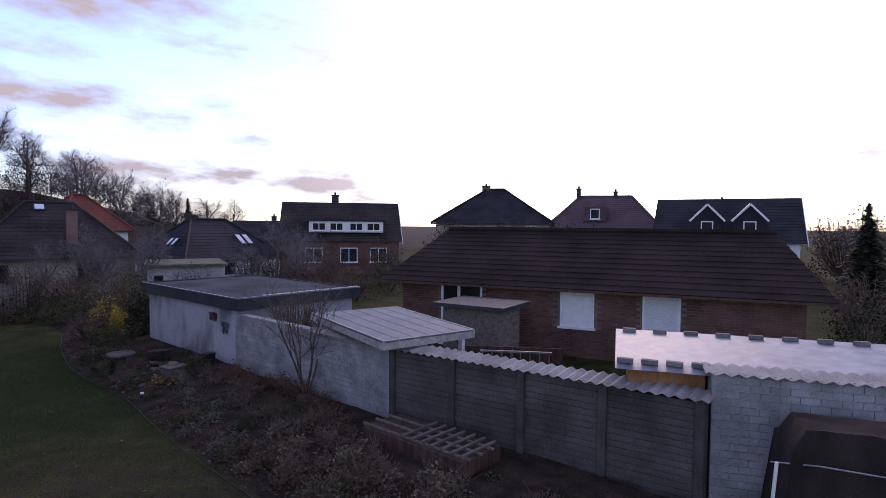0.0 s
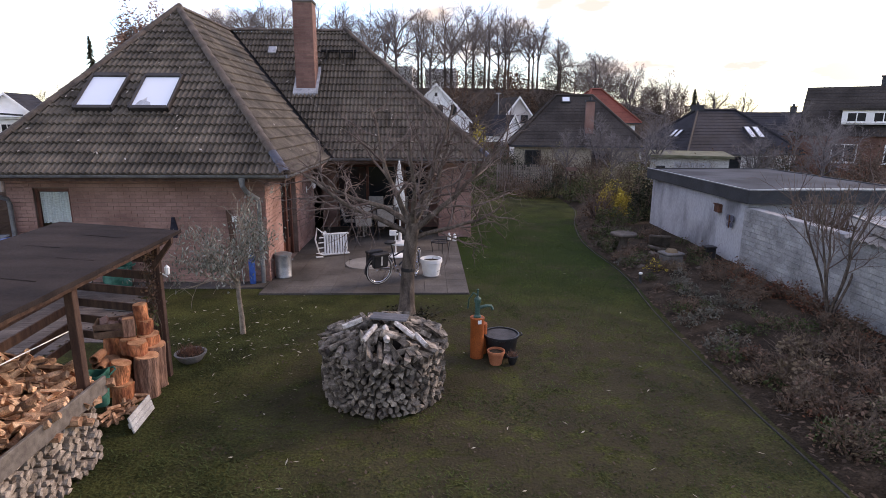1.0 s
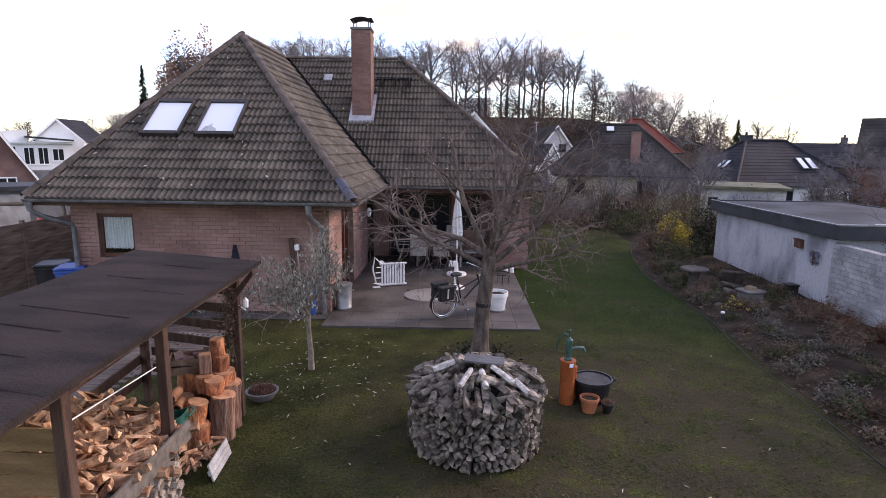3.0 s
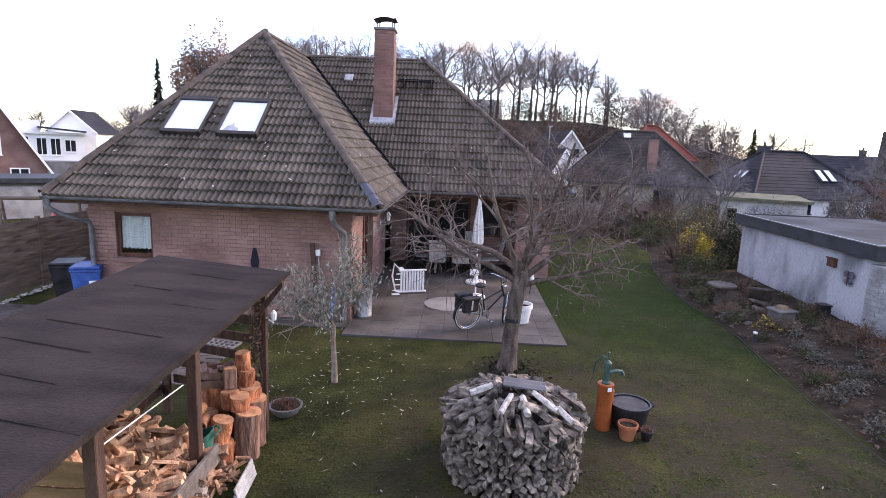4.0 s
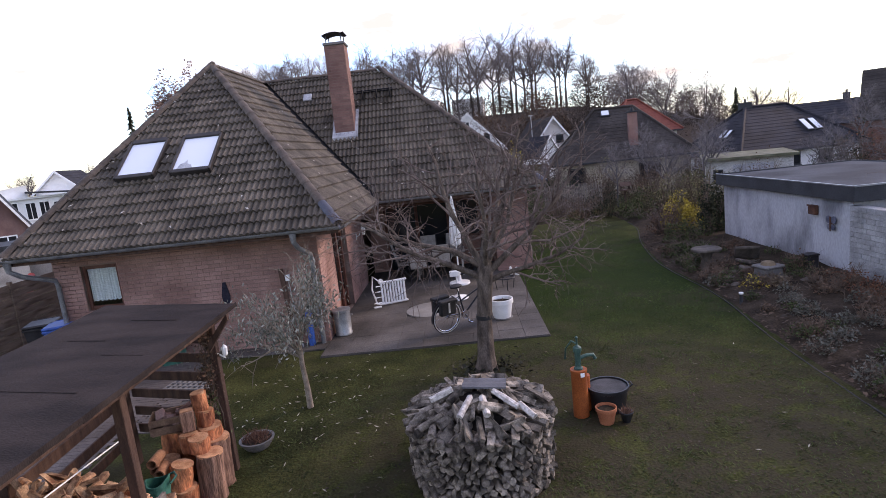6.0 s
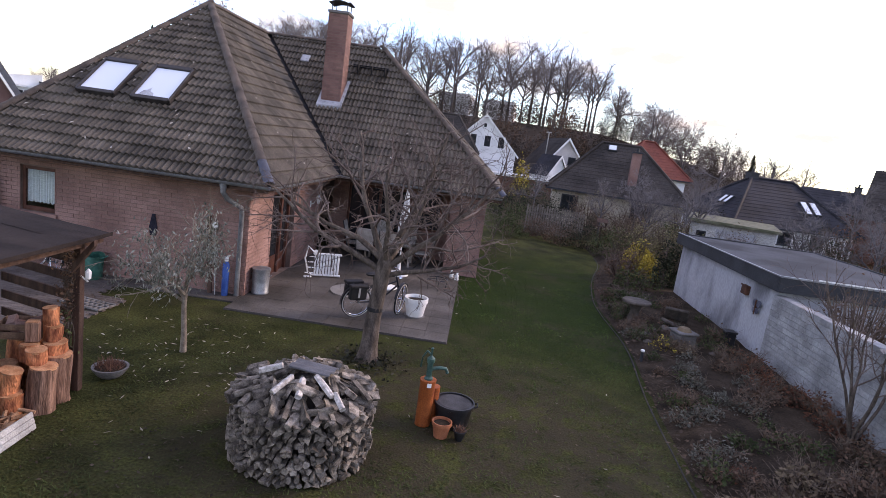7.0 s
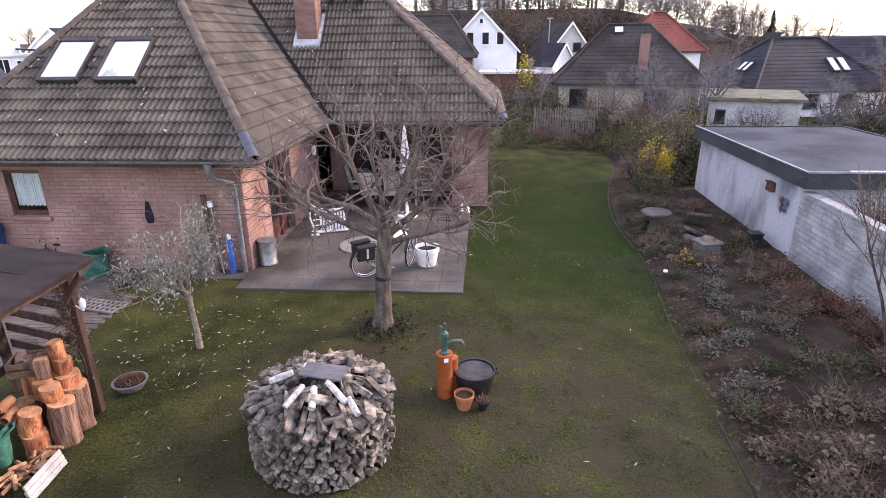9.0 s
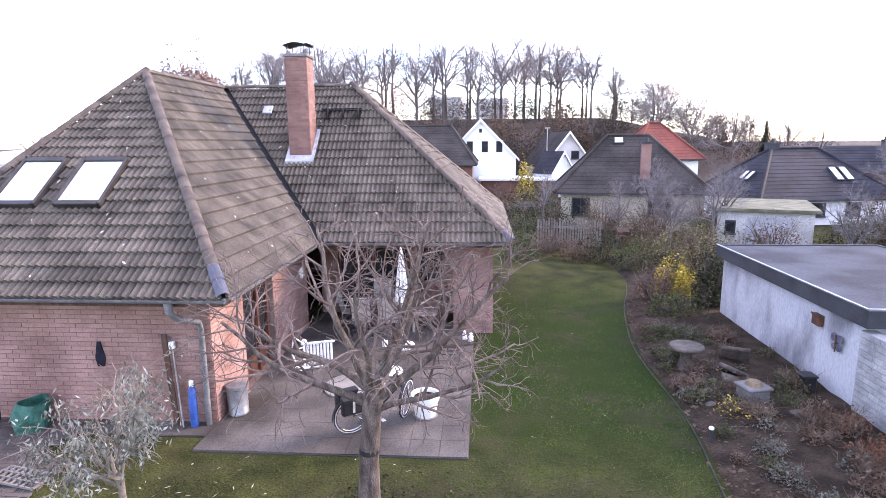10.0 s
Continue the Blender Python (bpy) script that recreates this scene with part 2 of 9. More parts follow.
# ---- mesh helpers ----
class Form:
    """Vertices and faces of one mesh in the making."""

    def __init__(self):
        self.v, self.f, self.ms = [], [], []

    def add(self, verts, faces, m=None):
        base = len(self.v)
        self.v += [tuple((m @ Vector(p)) if m else p) for p in verts]
        self.f += [tuple(i + base for i in face) for face in faces]
        return self

    def box(self, x0, x1, y0, y1, z0, z1, c=0.0, m=None):
        if c <= 0:
            vs = [(x, y, z) for x in (x0, x1) for y in (y0, y1) for z in (z0, z1)]
            return self.add(vs, [(0, 1, 3, 2), (4, 6, 7, 5), (0, 4, 5, 1), (2, 3, 7, 6), (0, 2, 6, 4), (1, 5, 7, 3)], m)
        vs, ids = [], {}
        for i, x in enumerate((x0, x1)):
            for j, y in enumerate((y0, y1)):
                for k, z in enumerate((z0, z1)):
                    sx, sy, sz = (c, -c)[i], (c, -c)[j], (c, -c)[k]
                    for a, p in enumerate(((x, y + sy, z + sz), (x + sx, y, z + sz), (x + sx, y + sy, z))):
                        ids[i, j, k, a] = len(vs)
                        vs.append(p)
        fs = []
        for a in range(3):
            b, d = [q for q in range(3) if q != a]
            for s in (0, 1):
                ring = []
                for u, w in ((0, 0), (1, 0), (1, 1), (0, 1)):
                    key = [0, 0, 0]
                    key[a], key[b], key[d] = s, u, w
                    ring.append(ids[(*key, a)])
                fs.append(tuple(ring))
            for u in (0, 1):
                for w in (0, 1):
                    k0, k1 = [0, 0, 0], [0, 0, 0]
                    k0[b] = k1[b] = u
                    k0[d] = k1[d] = w
                    k1[a] = 1
                    fs.append((ids[(*k0, b)], ids[(*k1, b)], ids[(*k1, d)], ids[(*k0, d)]))
        for i in (0, 1):
            for j in (0, 1):
                for k in (0, 1):
                    fs.append((ids[i, j, k, 0], ids[i, j, k, 1], ids[i, j, k, 2]))
        return self.add(vs, fs, m)

    def tube(self, pts, radii, sides=8, caps=True):
        pts = [Vector(p) for p in pts]
        if not isinstance(radii, (list, tuple)):
            radii = [radii] * len(pts)
        rings, up = [], None
        for i, p in enumerate(pts):
            d = (pts[min(i + 1, len(pts) - 1)] - pts[max(i - 1, 0)]).normalized()
            if up is None:
                up = d.orthogonal().normalized()
            up = (up - d * up.dot(d))
            up = up.normalized() if up.length > 1e-5 else d.orthogonal().normalized()
            side = d.cross(up)
            rings.append([p + (up * math.cos(2 * math.pi * s / sides) + side * math.sin(2 * math.pi * s / sides)) * radii[i] for s in range(sides)])
        vs = [tuple(q) for ring in rings for q in ring]
        fs = []
        for i in range(len(pts) - 1):
            for s in range(sides):
                t = (s + 1) % sides
                fs.append((i * sides + s, i * sides + t, (i + 1) * sides + t, (i + 1) * sides + s))
        if caps:
            fs.append(tuple(reversed(range(sides))))
            fs.append(tuple((len(pts) - 1) * sides + s for s in range(sides)))
        return self.add(vs, fs)

    def lathe(self, profile, sides=24, m=None, closed=False):
        """profile: (radius, z) from the bottom up."""
        vs = [(r * math.cos(2 * math.pi * s / sides), r * math.sin(2 * math.pi * s / sides), z) for r, z in profile for s in range(sides)]
        fs = []
        for i in range(len(profile) - 1):
            for s in range(sides):
                t = (s + 1) % sides
                fs.append((i * sides + s, i * sides + t, (i + 1) * sides + t, (i + 1) * sides + s))
        fs.append(tuple(reversed(range(sides))))
        if not closed:
            fs.append(tuple((len(profile) - 1) * sides + s for s in range(sides)))
        return self.add(vs, fs, m)

    def prism(self, outline, z0, z1, m=None):
        n = len(outline)
        vs = [(x, y, z0) for x, y in outline] + [(x, y, z1) for x, y in outline]
        fs = [tuple(reversed(range(n))), tuple(range(n, 2 * n))]
        fs += [(i, (i + 1) % n, n + (i + 1) % n, n + i) for i in range(n)]
        return self.add(vs, fs, m)

    def mesh(self, name, smooth=None):
        me = bpy.data.meshes.new(name)
        me.from_pydata(self.v, [], self.f)
        me.validate()
        if smooth is not None:
            me.shade_smooth()
            me.set_sharp_from_angle(angle=radians(smooth))
        me.update()
        return me


def part(name, form, mat, parent=None, label="", smooth=None):
    """One mesh object under a thing or a part; form may also be a ready mesh."""
    me = form if isinstance(form, bpy.types.Mesh) else form.mesh(name, smooth)
    if not me.materials:
        me.materials.append(mat)
    ob = new(name, me)
    ob.parent = parent
    return tagged(ob, label)


def thing(name, x, y, z, rz=0, label="", category="", group="", kind=""):
    ob = new(name)
    ob.matrix_basis = pose(x, y, z, 0, 0, rz)
    ob.empty_display_size = 0.1
    return tagged(ob, label, category, group, kind)


def solid(name, form, mat, label="", category="", kind="structure", smooth=None):
    return tagged(part(name, form, mat, None, label, smooth), category=category, kind=kind)


rng = random.Random(7)

# ---- ground ----
def ramp01(x, a, b):
    t = min(1.0, max(0.0, (x - a) / (b - a)))
    return t * t * (3 - 2 * t)


def ground_z(x, y):
    """Flat gardens, and a wooded rise behind them."""
    return 8.6 * ramp01(y + 0.12 * x, 60, 88) * (1 - 0.78 * ramp01(x, 20, 52)) * (1 - 0.8 * ramp01(-x, 36, 60)) - 0.004


def graded(lo, hi, near_lo, near_hi, step):
    out, x, s = [], near_lo, step
    while x > lo:
        out.append(x)
        s *= 1.35
        x -= s
    out = [lo] + out[::-1]
    x = near_lo + step
    while x < near_hi:
        out.append(x)
        x += step
    s = step
    while x < hi:
        out.append(x)
        s *= 1.35
        x += s
    return out + [hi]


def grass_material(name, greens, soil):
    m = material(name, greens[0], greens[1], 1.4, 0.95, 1.0, 30, grime=0.6, spec=0.04)
    n, k = m.node_tree.nodes, m.node_tree.links
    bsdf = [q for q in n if q.type == "BSDF_PRINCIPLED"][0]
    source = bsdf.inputs["Base Color"].links[0].from_socket
    geo = n.new("ShaderNodeNewGeometry")
    worn = n.new("ShaderNodeTexNoise")
    worn.inputs["Scale"].default_value, worn.inputs["Detail"].default_value = 0.42, 6.0
    k.new(geo.outputs["Position"], worn.inputs["Vector"])
    ramp = n.new("ShaderNodeValToRGB")
    ramp.color_ramp.elements[0].position, ramp.color_ramp.elements[1].position = 0.52, 0.72
    ramp.color_ramp.elements[0].color, ramp.color_ramp.elements[1].color = (0.05, 0.05, 0.05, 1), (0.85, 0.85, 0.85, 1)
    k.new(worn.outputs[0], ramp.inputs[0])
    mix = n.new("ShaderNodeMix")
    mix.data_type = "RGBA"
    mix.inputs[7].default_value = (*soil, 1)
    # trodden ground round the woodpile and the pump, lusher grass at the far end
    def reach(centre, r0, r1):
        d = n.new("ShaderNodeVectorMath")
        d.operation = "DISTANCE"
        d.inputs[1].default_value = centre
        k.new(geo.outputs["Position"], d.inputs[0])
        q = n.new("ShaderNodeMapRange")
        q.interpolation_type = "SMOOTHSTEP"
        for key, value in (("From Min", r0), ("From Max", r1), ("To Min", 1.0), ("To Max", 0.0)):
            q.inputs[key].default_value = value
        k.new(d.outputs["Value"], q.inputs["Value"])
        return q.outputs[0]

    def calc(op, a, b):
        q = n.new("ShaderNodeMath")
        q.operation, q.use_clamp = op, True
        for s, i in ((a, 0), (b, 1)):
            if isinstance(s, float):
                q.inputs[i].default_value = s
            else:
                k.new(s, q.inputs[i])
        return q.outputs[0]
    patchy = n.new("ShaderNodeTexNoise")
    patchy.inputs["Scale"].default_value, patchy.inputs["Detail"].default_value, patchy.inputs["Roughness"].default_value = 2.6, 7.0, 0.7
    k.new(geo.outputs["Position"], patchy.inputs["Vector"])
    spots = n.new("ShaderNodeMapRange")
    for key, value in (("From Min", 0.40), ("From Max", 0.52)):
        spots.inputs[key].default_value = value
    k.new(patchy.outputs[0], spots.inputs["Value"])
    trod = calc("MULTIPLY", calc("MULTIPLY", reach((4.0, 5.2, 0), 1.8, 5.2), 0.75), spots.outputs[0])
    bare = calc("MAXIMUM", calc("MULTIPLY", ramp.outputs[0], spots.outputs[0]), trod)
    lush = n.new("ShaderNodeMix")
    lush.data_type = "RGBA"
    lush.inputs[7].default_value = (0.015, 0.030, 0.006, 1)
    k.new(calc("MULTIPLY", reach((6.4, 14.5, 0), 2.5, 9.0), 0.9), lush.inputs[0])
    k.new(source, lush.inputs[6])
    k.new(bare, mix.inputs[0]), k.new(lush.outputs[2], mix.inputs[6])
    # leaf-covered floor of the wood
    axis = n.new("ShaderNodeSeparateXYZ")
    k.new(geo.outputs["Position"], axis.inputs[0])
    woods = n.new("ShaderNodeMapRange")
    woods.inputs["From Min"].default_value, woods.inputs["From Max"].default_value = 58.0, 63.0
    k.new(axis.outputs["Y"], woods.inputs["Value"])
    leafy = n.new("ShaderNodeMix")
    leafy.data_type = "RGBA"
    leafy.inputs[7].default_value = (0.075, 0.058, 0.048, 1)
    k.new(woods.outputs[0], leafy.inputs[0]), k.new(mix.outputs[2], leafy.inputs[6]), k.new(leafy.outputs[2], bsdf.inputs["Base Color"])
    return m


LAWN = grass_material("lawn_winter_green", ((0.024, 0.027, 0.010), (0.058, 0.061, 0.021)), (0.047, 0.037, 0.026))
gx, gy = graded(-900, 900, -14, 26, 0.8), graded(-600, 1500, -6, 34, 0.8)
g = Form()
for x in gx:
    for y in gy:
        g.v.append((x, y, ground_z(x, y) + (0.025 * (noise.noise((x * 0.5, y * 0.5, 0.0))) if abs(x) < 30 and -6 < y < 40 and not (-7 < x < 4.4 and 9 < y < 23) else 0)))
ny = len(gy)
g.f = [(i * ny + j, (i + 1) * ny + j, (i + 1) * ny + j + 1, i * ny + j + 1) for i in range(len(gx) - 1) for j in range(ny - 1)]
solid("ground", g, LAWN, "winter lawn with mossy worn patches, gardens reaching to the wooded rise", "ground", smooth=60)


# ---- walls of pieces ----
def wall_body(form, ox, oy, ux, uy, length, thick, z0, z1, openings=()):
    """A solid wall from (ox, oy) along (ux, uy), thickness to its left, holes cut right through."""
    m = Matrix(((ux, -uy, 0, ox), (uy, ux, 0, oy), (0, 0, 1, 0), (0, 0, 0, 1)))
    cuts = sorted({0.0, length, *(a for o in openings for a in o[:2])})
    for a, b in zip(cuts, cuts[1:]):
        holes = sorted((o[2], o[3]) for o in openings if o[0] < b - 1e-6 and o[1] > a + 1e-6)
        z = z0
        for h0, h1 in holes + [(z1, z1)]:
            if h0 > z + 1e-6:
                form.box(a, b, 0, thick, z, h0, m=m)
            z = max(z, h1)
    return form


def brick_skin(parent, ox, oy, ux, uy, length, z0, z1, mats, openings=(), own=None, bw=0.25, bh=0.0833, gap=0.011, proud=0.012, name="brick"):
    """Courses of bricks on the right-hand face of a wall; those between own[0] and own[1] are pieces of their own."""
    m = Matrix(((ux, -uy, 0, ox), (uy, ux, 0, oy), (0, 0, 1, 0), (0, 0, 0, 1)))
    whole = Form().box(gap / 4, bw - gap / 4, -proud, 0.01, gap / 2, bh - gap / 2).mesh(name)
    whole.materials.append(mats[0])
    rest = Form()
    count = 0
    for row in range(int((z1 - z0) / bh + 0.3)):
        z = z0 + row * bh
        a = -bw * (0.5 if row % 2 else 0.0)
        while a < length - 0.02:
            spans = [(max(a, 0), min(a + bw, length))]
            for o in openings:
                if o[2] < z + bh * 0.6 and o[3] > z + bh * 0.4:
                    spans = [s for p, q in spans for s in ((p, min(q, o[0])), (max(p, o[1]), q)) if s[1] - s[0] > 0.03]
            for p, q in spans:
                full = q - p > bw - 1e-3
                if full and own and own[0] <= p and q <= own[1] and count < 300:
                    ob = part(name, whole, mats[0], parent)
                    ob.matrix_basis = m @ Matrix.Translation((p, rng.uniform(-0.003, 0.003), z))
                    count += 1
                elif q - p > 0.03:
                    d = rng.uniform(-0.003, 0.003)
                    rest.box(p + gap / 4, q - gap / 4, -proud + d, 0.01, z + gap / 2, z + bh - gap / 2, m=m)
            a += bw
    tagged(part(name + "s_joined", rest, mats[1], parent), kind="stuff")


# ---- the brick house ----
EZ, RZ = 2.52, 6.52                     # eave and ridge
XL, XR, YF = -6.6, -0.1, 9.42          # eaves of the front wing
XV, YV, XM, YB = -0.1, 14.57, 4.6, 22.9
RL, RV, RR = (-3.99, 14.5, RZ), (-3.99, 18.6, RZ), (0.06, 18.6, RZ)
house = thing("house", -3.4, 14.5, 0, 0, "red-brick bungalow with a steep brown tiled hip roof", "house")
H0 = house.matrix_basis.inverted()


def hpart(name, form, mat, label="", smooth=None, parent=None):
    """A part of the house, given in world coordinates."""
    form.v = [tuple(H0 @ Vector(p)) for p in form.v]
    return part(name, form, mat, parent or house, label, smooth)


WZ = 2.44
WIN = (0.56, 1.34, 1.18, 2.14)           # window of the front wall, along it and up
DOOR = (1.35, 2.95, 0.02, 2.2)          # recessed side door
front = hpart("wall_front", wall_body(Form(), -6.3, 10.2, 1, 0, 5.55, 0.3, 0, WZ, [WIN]), MORTAR, "red brick wall with thin joints")
brick_skin(front, -6.3 + 3.4, 10.2 - 14.5, 1, 0, 5.55, 0, WZ, (BRICK, BRICK_J), [WIN], own=(2.6, 5.6))
side = hpart("wall_side", wall_body(Form(), -0.75, 10.2 + 0.0, 0, 1, 5.4, 0.3, 0, WZ, [DOOR]), MORTAR)
brick_skin(side, -0.75 + 3.4, 10.2 - 14.5, 0, 1, 5.4, 0, WZ, (BRICK, BRICK_J), [DOOR])
left_wall = hpart("wall_left", wall_body(Form(), -6.3, 22.4, 0, -1, 12.2, 0.3, 0, WZ), MORTAR)
brick_skin(left_wall, -6.3 + 3.4, 22.4 - 14.5, 0, -1, 12.2, 0, WZ, (BRICK, BRICK_J))
TER = [(0.5, 2.6, 0.02, 2.15), (2.8, 3.6, 0.9, 2.15)]
terrace = hpart("wall_terrace", wall_body(Form(), -0.75, 17.0, 1, 0, 3.95, 0.3, 0, WZ, TER), MORTAR)
brick_skin(terrace, -0.75 + 3.4, 17.0 - 14.5, 1, 0, 3.95, 0, WZ, (BRICK, BRICK_J), TER)
ret = hpart("wall_return", wall_body(Form(), 3.2, 17.0, 0, -1, 1.7, 0.3, 0, WZ), MORTAR)
brick_skin(ret, 3.2 + 3.4, 17.0 - 14.5, 0, -1, 1.7, 0, WZ, (BRICK, BRICK_J))
pier = hpart("wall_pier", wall_body(Form(), 3.2, 15.3, 1, 0, 1.0, 0.3, 0, WZ), MORTAR)
brick_skin(pier, 3.2 + 3.4, 15.3 - 14.5, 1, 0, 1.0, 0, WZ, (BRICK, BRICK_J))
east = hpart("wall_east", wall_body(Form(), 4.2, 15.3, 0, 1, 7.1, 0.3, 0, WZ), MORTAR)
brick_skin(east, 4.2 + 3.4, 15.3 - 14.5, 0, 1, 7.1, 0, WZ, (BRICK, BRICK_J))
hpart("wall_back", wall_body(Form(), 4.2, 22.4, -1, 0, 10.5, 0.3, 0, WZ), MORTAR)
hpart("inside_floor", Form().box(-6.0, -1.1, 10.55, 22.0, 0.0, 0.05), DARK_INSIDE)
hpart("inner_wall", Form().box(-6.0, -1.05, 11.9, 12.0, 0.05, WZ), DARK_INSIDE)
# soffits under the eaves
sof = Form()
sof.box(XL + 0.06, XR - 0.06, YF + 0.05, 10.2, 2.40, 2.45)
sof.box(-0.75, XR - 0.06, 10.2, 15.0, 2.40, 2.45)
sof.box(-0.75, XM - 0.08, YV + 0.05, 17.0, 2.44, 2.47)
sof.box(XL + 0.06, -6.3, 10.2, YB, 2.40, 2.45)
sof.box(4.2, XM - 0.06, 15.3, YB, 2.40, 2.45)
hpart("soffit", sof, WOOD_DARK, "dark-stained boarded soffit")
for x0, x1, y0, y1 in ((XL, XR, YF, YF + 0.045), (XR - 0.045, XR, YF + 0.045, YV), (XR, XM, YV, YV + 0.045)):
    hpart("fascia", Form().box(x0, x1, y0, y1, 2.38, 2.53), WOOD_DARK)

# roof deck
deck = Form()
deck.add([(XL, YF, EZ), (XR, YF, EZ), (XV, YV, EZ), (XM, YV, EZ), (XM, YB, EZ), (XL, YB, EZ), RL, RV, RR],
         [(0, 1, 6), (1, 2, 7, 6), (2, 3, 8, 7), (3, 4, 8), (4, 5, 7, 8), (5, 0, 6, 7)])
roof = hpart("roof", deck, TILE_DARK, "steep hip roof of weathered brown concrete tiles")
TW, TG = 0.25, 0.312
prof = [0.0, 0.018, 0.044, 0.055, 0.044, 0.018, 0.0, 0.018, 0.044, 0.055, 0.044, 0.018, 0.0]


def tile_grid():
    n = len(prof)
    vs = []
    for b, lift in ((0.0, 0.066), (TG + 0.05, 0.012)):
        vs += [(TW * i / (n - 1), b, prof[i] + lift) for i in range(n)]
    vs += [(TW * i / (n - 1), 0.0, prof[i] * 0.7 + 0.012) for i in range(n)]
    fs = [(i, i + 1, n + i + 1, n + i) for i in range(n - 1)] + [(2 * n + i, 2 * n + i + 1, i + 1, i) for i in range(n - 1)]
    return vs, fs


TV, TF = tile_grid()
tile_mesh = Form().add(TV, TF).mesh("roof_tile", 40)
tile_mesh.materials.append(TILE)


def clip(poly, edges):
    for (px, py), (nx, ny) in edges:
        out = []
        for i in range(len(poly)):
            a, b = poly[i], poly[(i + 1) % len(poly)]
            da, db = (a[0] - px) * nx + (a[1] - py) * ny, (b[0] - px) * nx + (b[1] - py) * ny
            if da >= 0:
                out.append(a)
            if da * db < 0:
                t = da / (da - db)
                out.append(tuple(a[q] + t * (b[q] - a[q]) for q in range(3)))
        poly = out
        if len(poly) < 3:
            return []
    return poly


def tile_slope(corners, own=0, valley=None):
    """Tiles one slope; the first two corners are its eave, from left to right as seen from outside; valley: the edge that stays clear."""
    cs = [Vector(c) for c in corners]
    u = (cs[1] - cs[0]).normalized()
    nrm = u.cross(cs[2] - cs[0]).normalized()
    v = nrm.cross(u)
    flat = [((c - cs[0]).dot(u), (c - cs[0]).dot(v)) for c in cs]
    edges = []
    for i, p in enumerate(flat):
        q = flat[(i + 1) % len(flat)]
        dx, dy = q[0] - p[0], q[1] - p[1]
        l = math.hypot(dx, dy)
        back = 0.14 if i == valley else 0.0
        edges.append((p if i else (p[0], -0.07), (-dy / l, dx / l)))
        if back:
            edges[-1] = ((p[0] - dy / l * back, p[1] + dx / l * back), edges[-1][1])
    m = Matrix((( u.x, v.x, nrm.x, cs[0].x), (u.y, v.y, nrm.y, cs[0].y), (u.z, v.z, nrm.z, cs[0].z), (0, 0, 0, 1)))
    lo, hi, top = min(p[0] for p in flat), max(p[0] for p in flat), max(p[1] for p in flat)
    rest, made = Form(), 0
    row, b = 0, -0.06
    while b < top:
        a = lo - (lo % TW) - TW
        while a < hi:
            ring = [(a, b), (a + TW, b), (a + TW, b + TG + 0.05), (a, b + TG + 0.05)]
            inside = all((x - p[0]) * n_[0] + (y - p[1]) * n_[1] >= -0.001 for x, y in ring for p, n_ in edges)
            if inside and made < own:
                ob = part("roof_tile", tile_mesh, TILE, roof)
                ob.matrix_basis = H0 @ m @ Matrix.Translation((a, b, rng.uniform(0, 0.006))) @ pose(0, 0, 0, rng.uniform(-0.4, 0.4), 0, rng.uniform(-0.5, 0.5))
                made += 1
            else:
                lift = rng.uniform(0, 0.006)
                for f in TF:
                    poly = [(TV[i][0] + a, TV[i][1] + b, TV[i][2] + lift) for i in f]
                    poly = poly if inside else clip(poly, edges)
                    if len(poly) >= 3:
                        rest.add(poly, [tuple(range(len(poly)))], m)
            a += TW
        b += TG
        row += 1
    rest.v = [tuple(H0 @ Vector(p)) for p in rest.v]
    tagged(part("roof_tiles_joined", rest, TILE_J, roof), kind="stuff")


A0, A1, A2, A3, A4, A5 = (XL, YF, EZ), (XR, YF, EZ), (XV, YV, EZ), (XM, YV, EZ), (XM, YB, EZ), (XL, YB, EZ)
tile_slope([A0, A1, RL], own=200)
tile_slope([A1, A2, RV, RL], own=100, valley=1)
tile_slope([A2, A3, RR, RV], valley=3)
tile_slope([A3, A4, RR])


def ridge_tiles(p, q, first_dark=0):
    """Half-round cap tiles along a hip or a ridge."""
    p, q = Vector(p), Vector(q)
    d = (q - p).normalized()
    side = d.cross(Vector((0, 0, 1))).normalized()
    up = side.cross(d)
    f = Form()
    n = 9
    for b, r in ((0.0, 0.108), (0.40, 0.095)):
        f.v += [(r * math.cos(math.pi * i / (n - 1)), b, r * 0.85 * math.sin(math.pi * i / (n - 1))) for i in range(n)]
    f.v += [(0.105 * math.cos(math.pi * i / (n - 1)), 0.0, 0.09 * math.sin(math.pi * i / (n - 1))) for i in range(n)]
    f.f = [(i, n + i, n + i + 1, i + 1) for i in range(n - 1)] + [(i, i + 1, 2 * n + i + 1, 2 * n + i) for i in range(n - 1)]
    me = f.mesh("ridge_tile", 40)
    me.materials.append(TILE_RIDGE)
    dk = None
    if first_dark:
        dk = me.copy()
        dk.materials.clear()
        dk.materials.append(GLAZED)
    s, k = -0.04, 0
    while s < (q - p).length - 0.2:
        o = p + d * s + up * 0.07
        ob = part("ridge_tile", dk if k < first_dark else me, TILE_RIDGE, roof)
        ob.matrix_basis = H0 @ Matrix(((side.x, d.x, up.x, o.x), (side.y, d.y, up.y, o.y), (side.z, d.z, up.z, o.z), (0, 0, 0, 1)))
        s += 0.355
        k += 1


GLAZED = material("cap_tile_blue_grey", (0.05, 0.055, 0.075), (0.085, 0.09, 0.115), 4, 0.5, 0.3, 50)
ridge_tiles(A1, RL, 2)
ridge_tiles(A0, RL)
ridge_tiles(A3, RR, 1)
ridge_tiles(RL, RV)
ridge_tiles(RV, RR)
ridge_tiles(RR, A4)
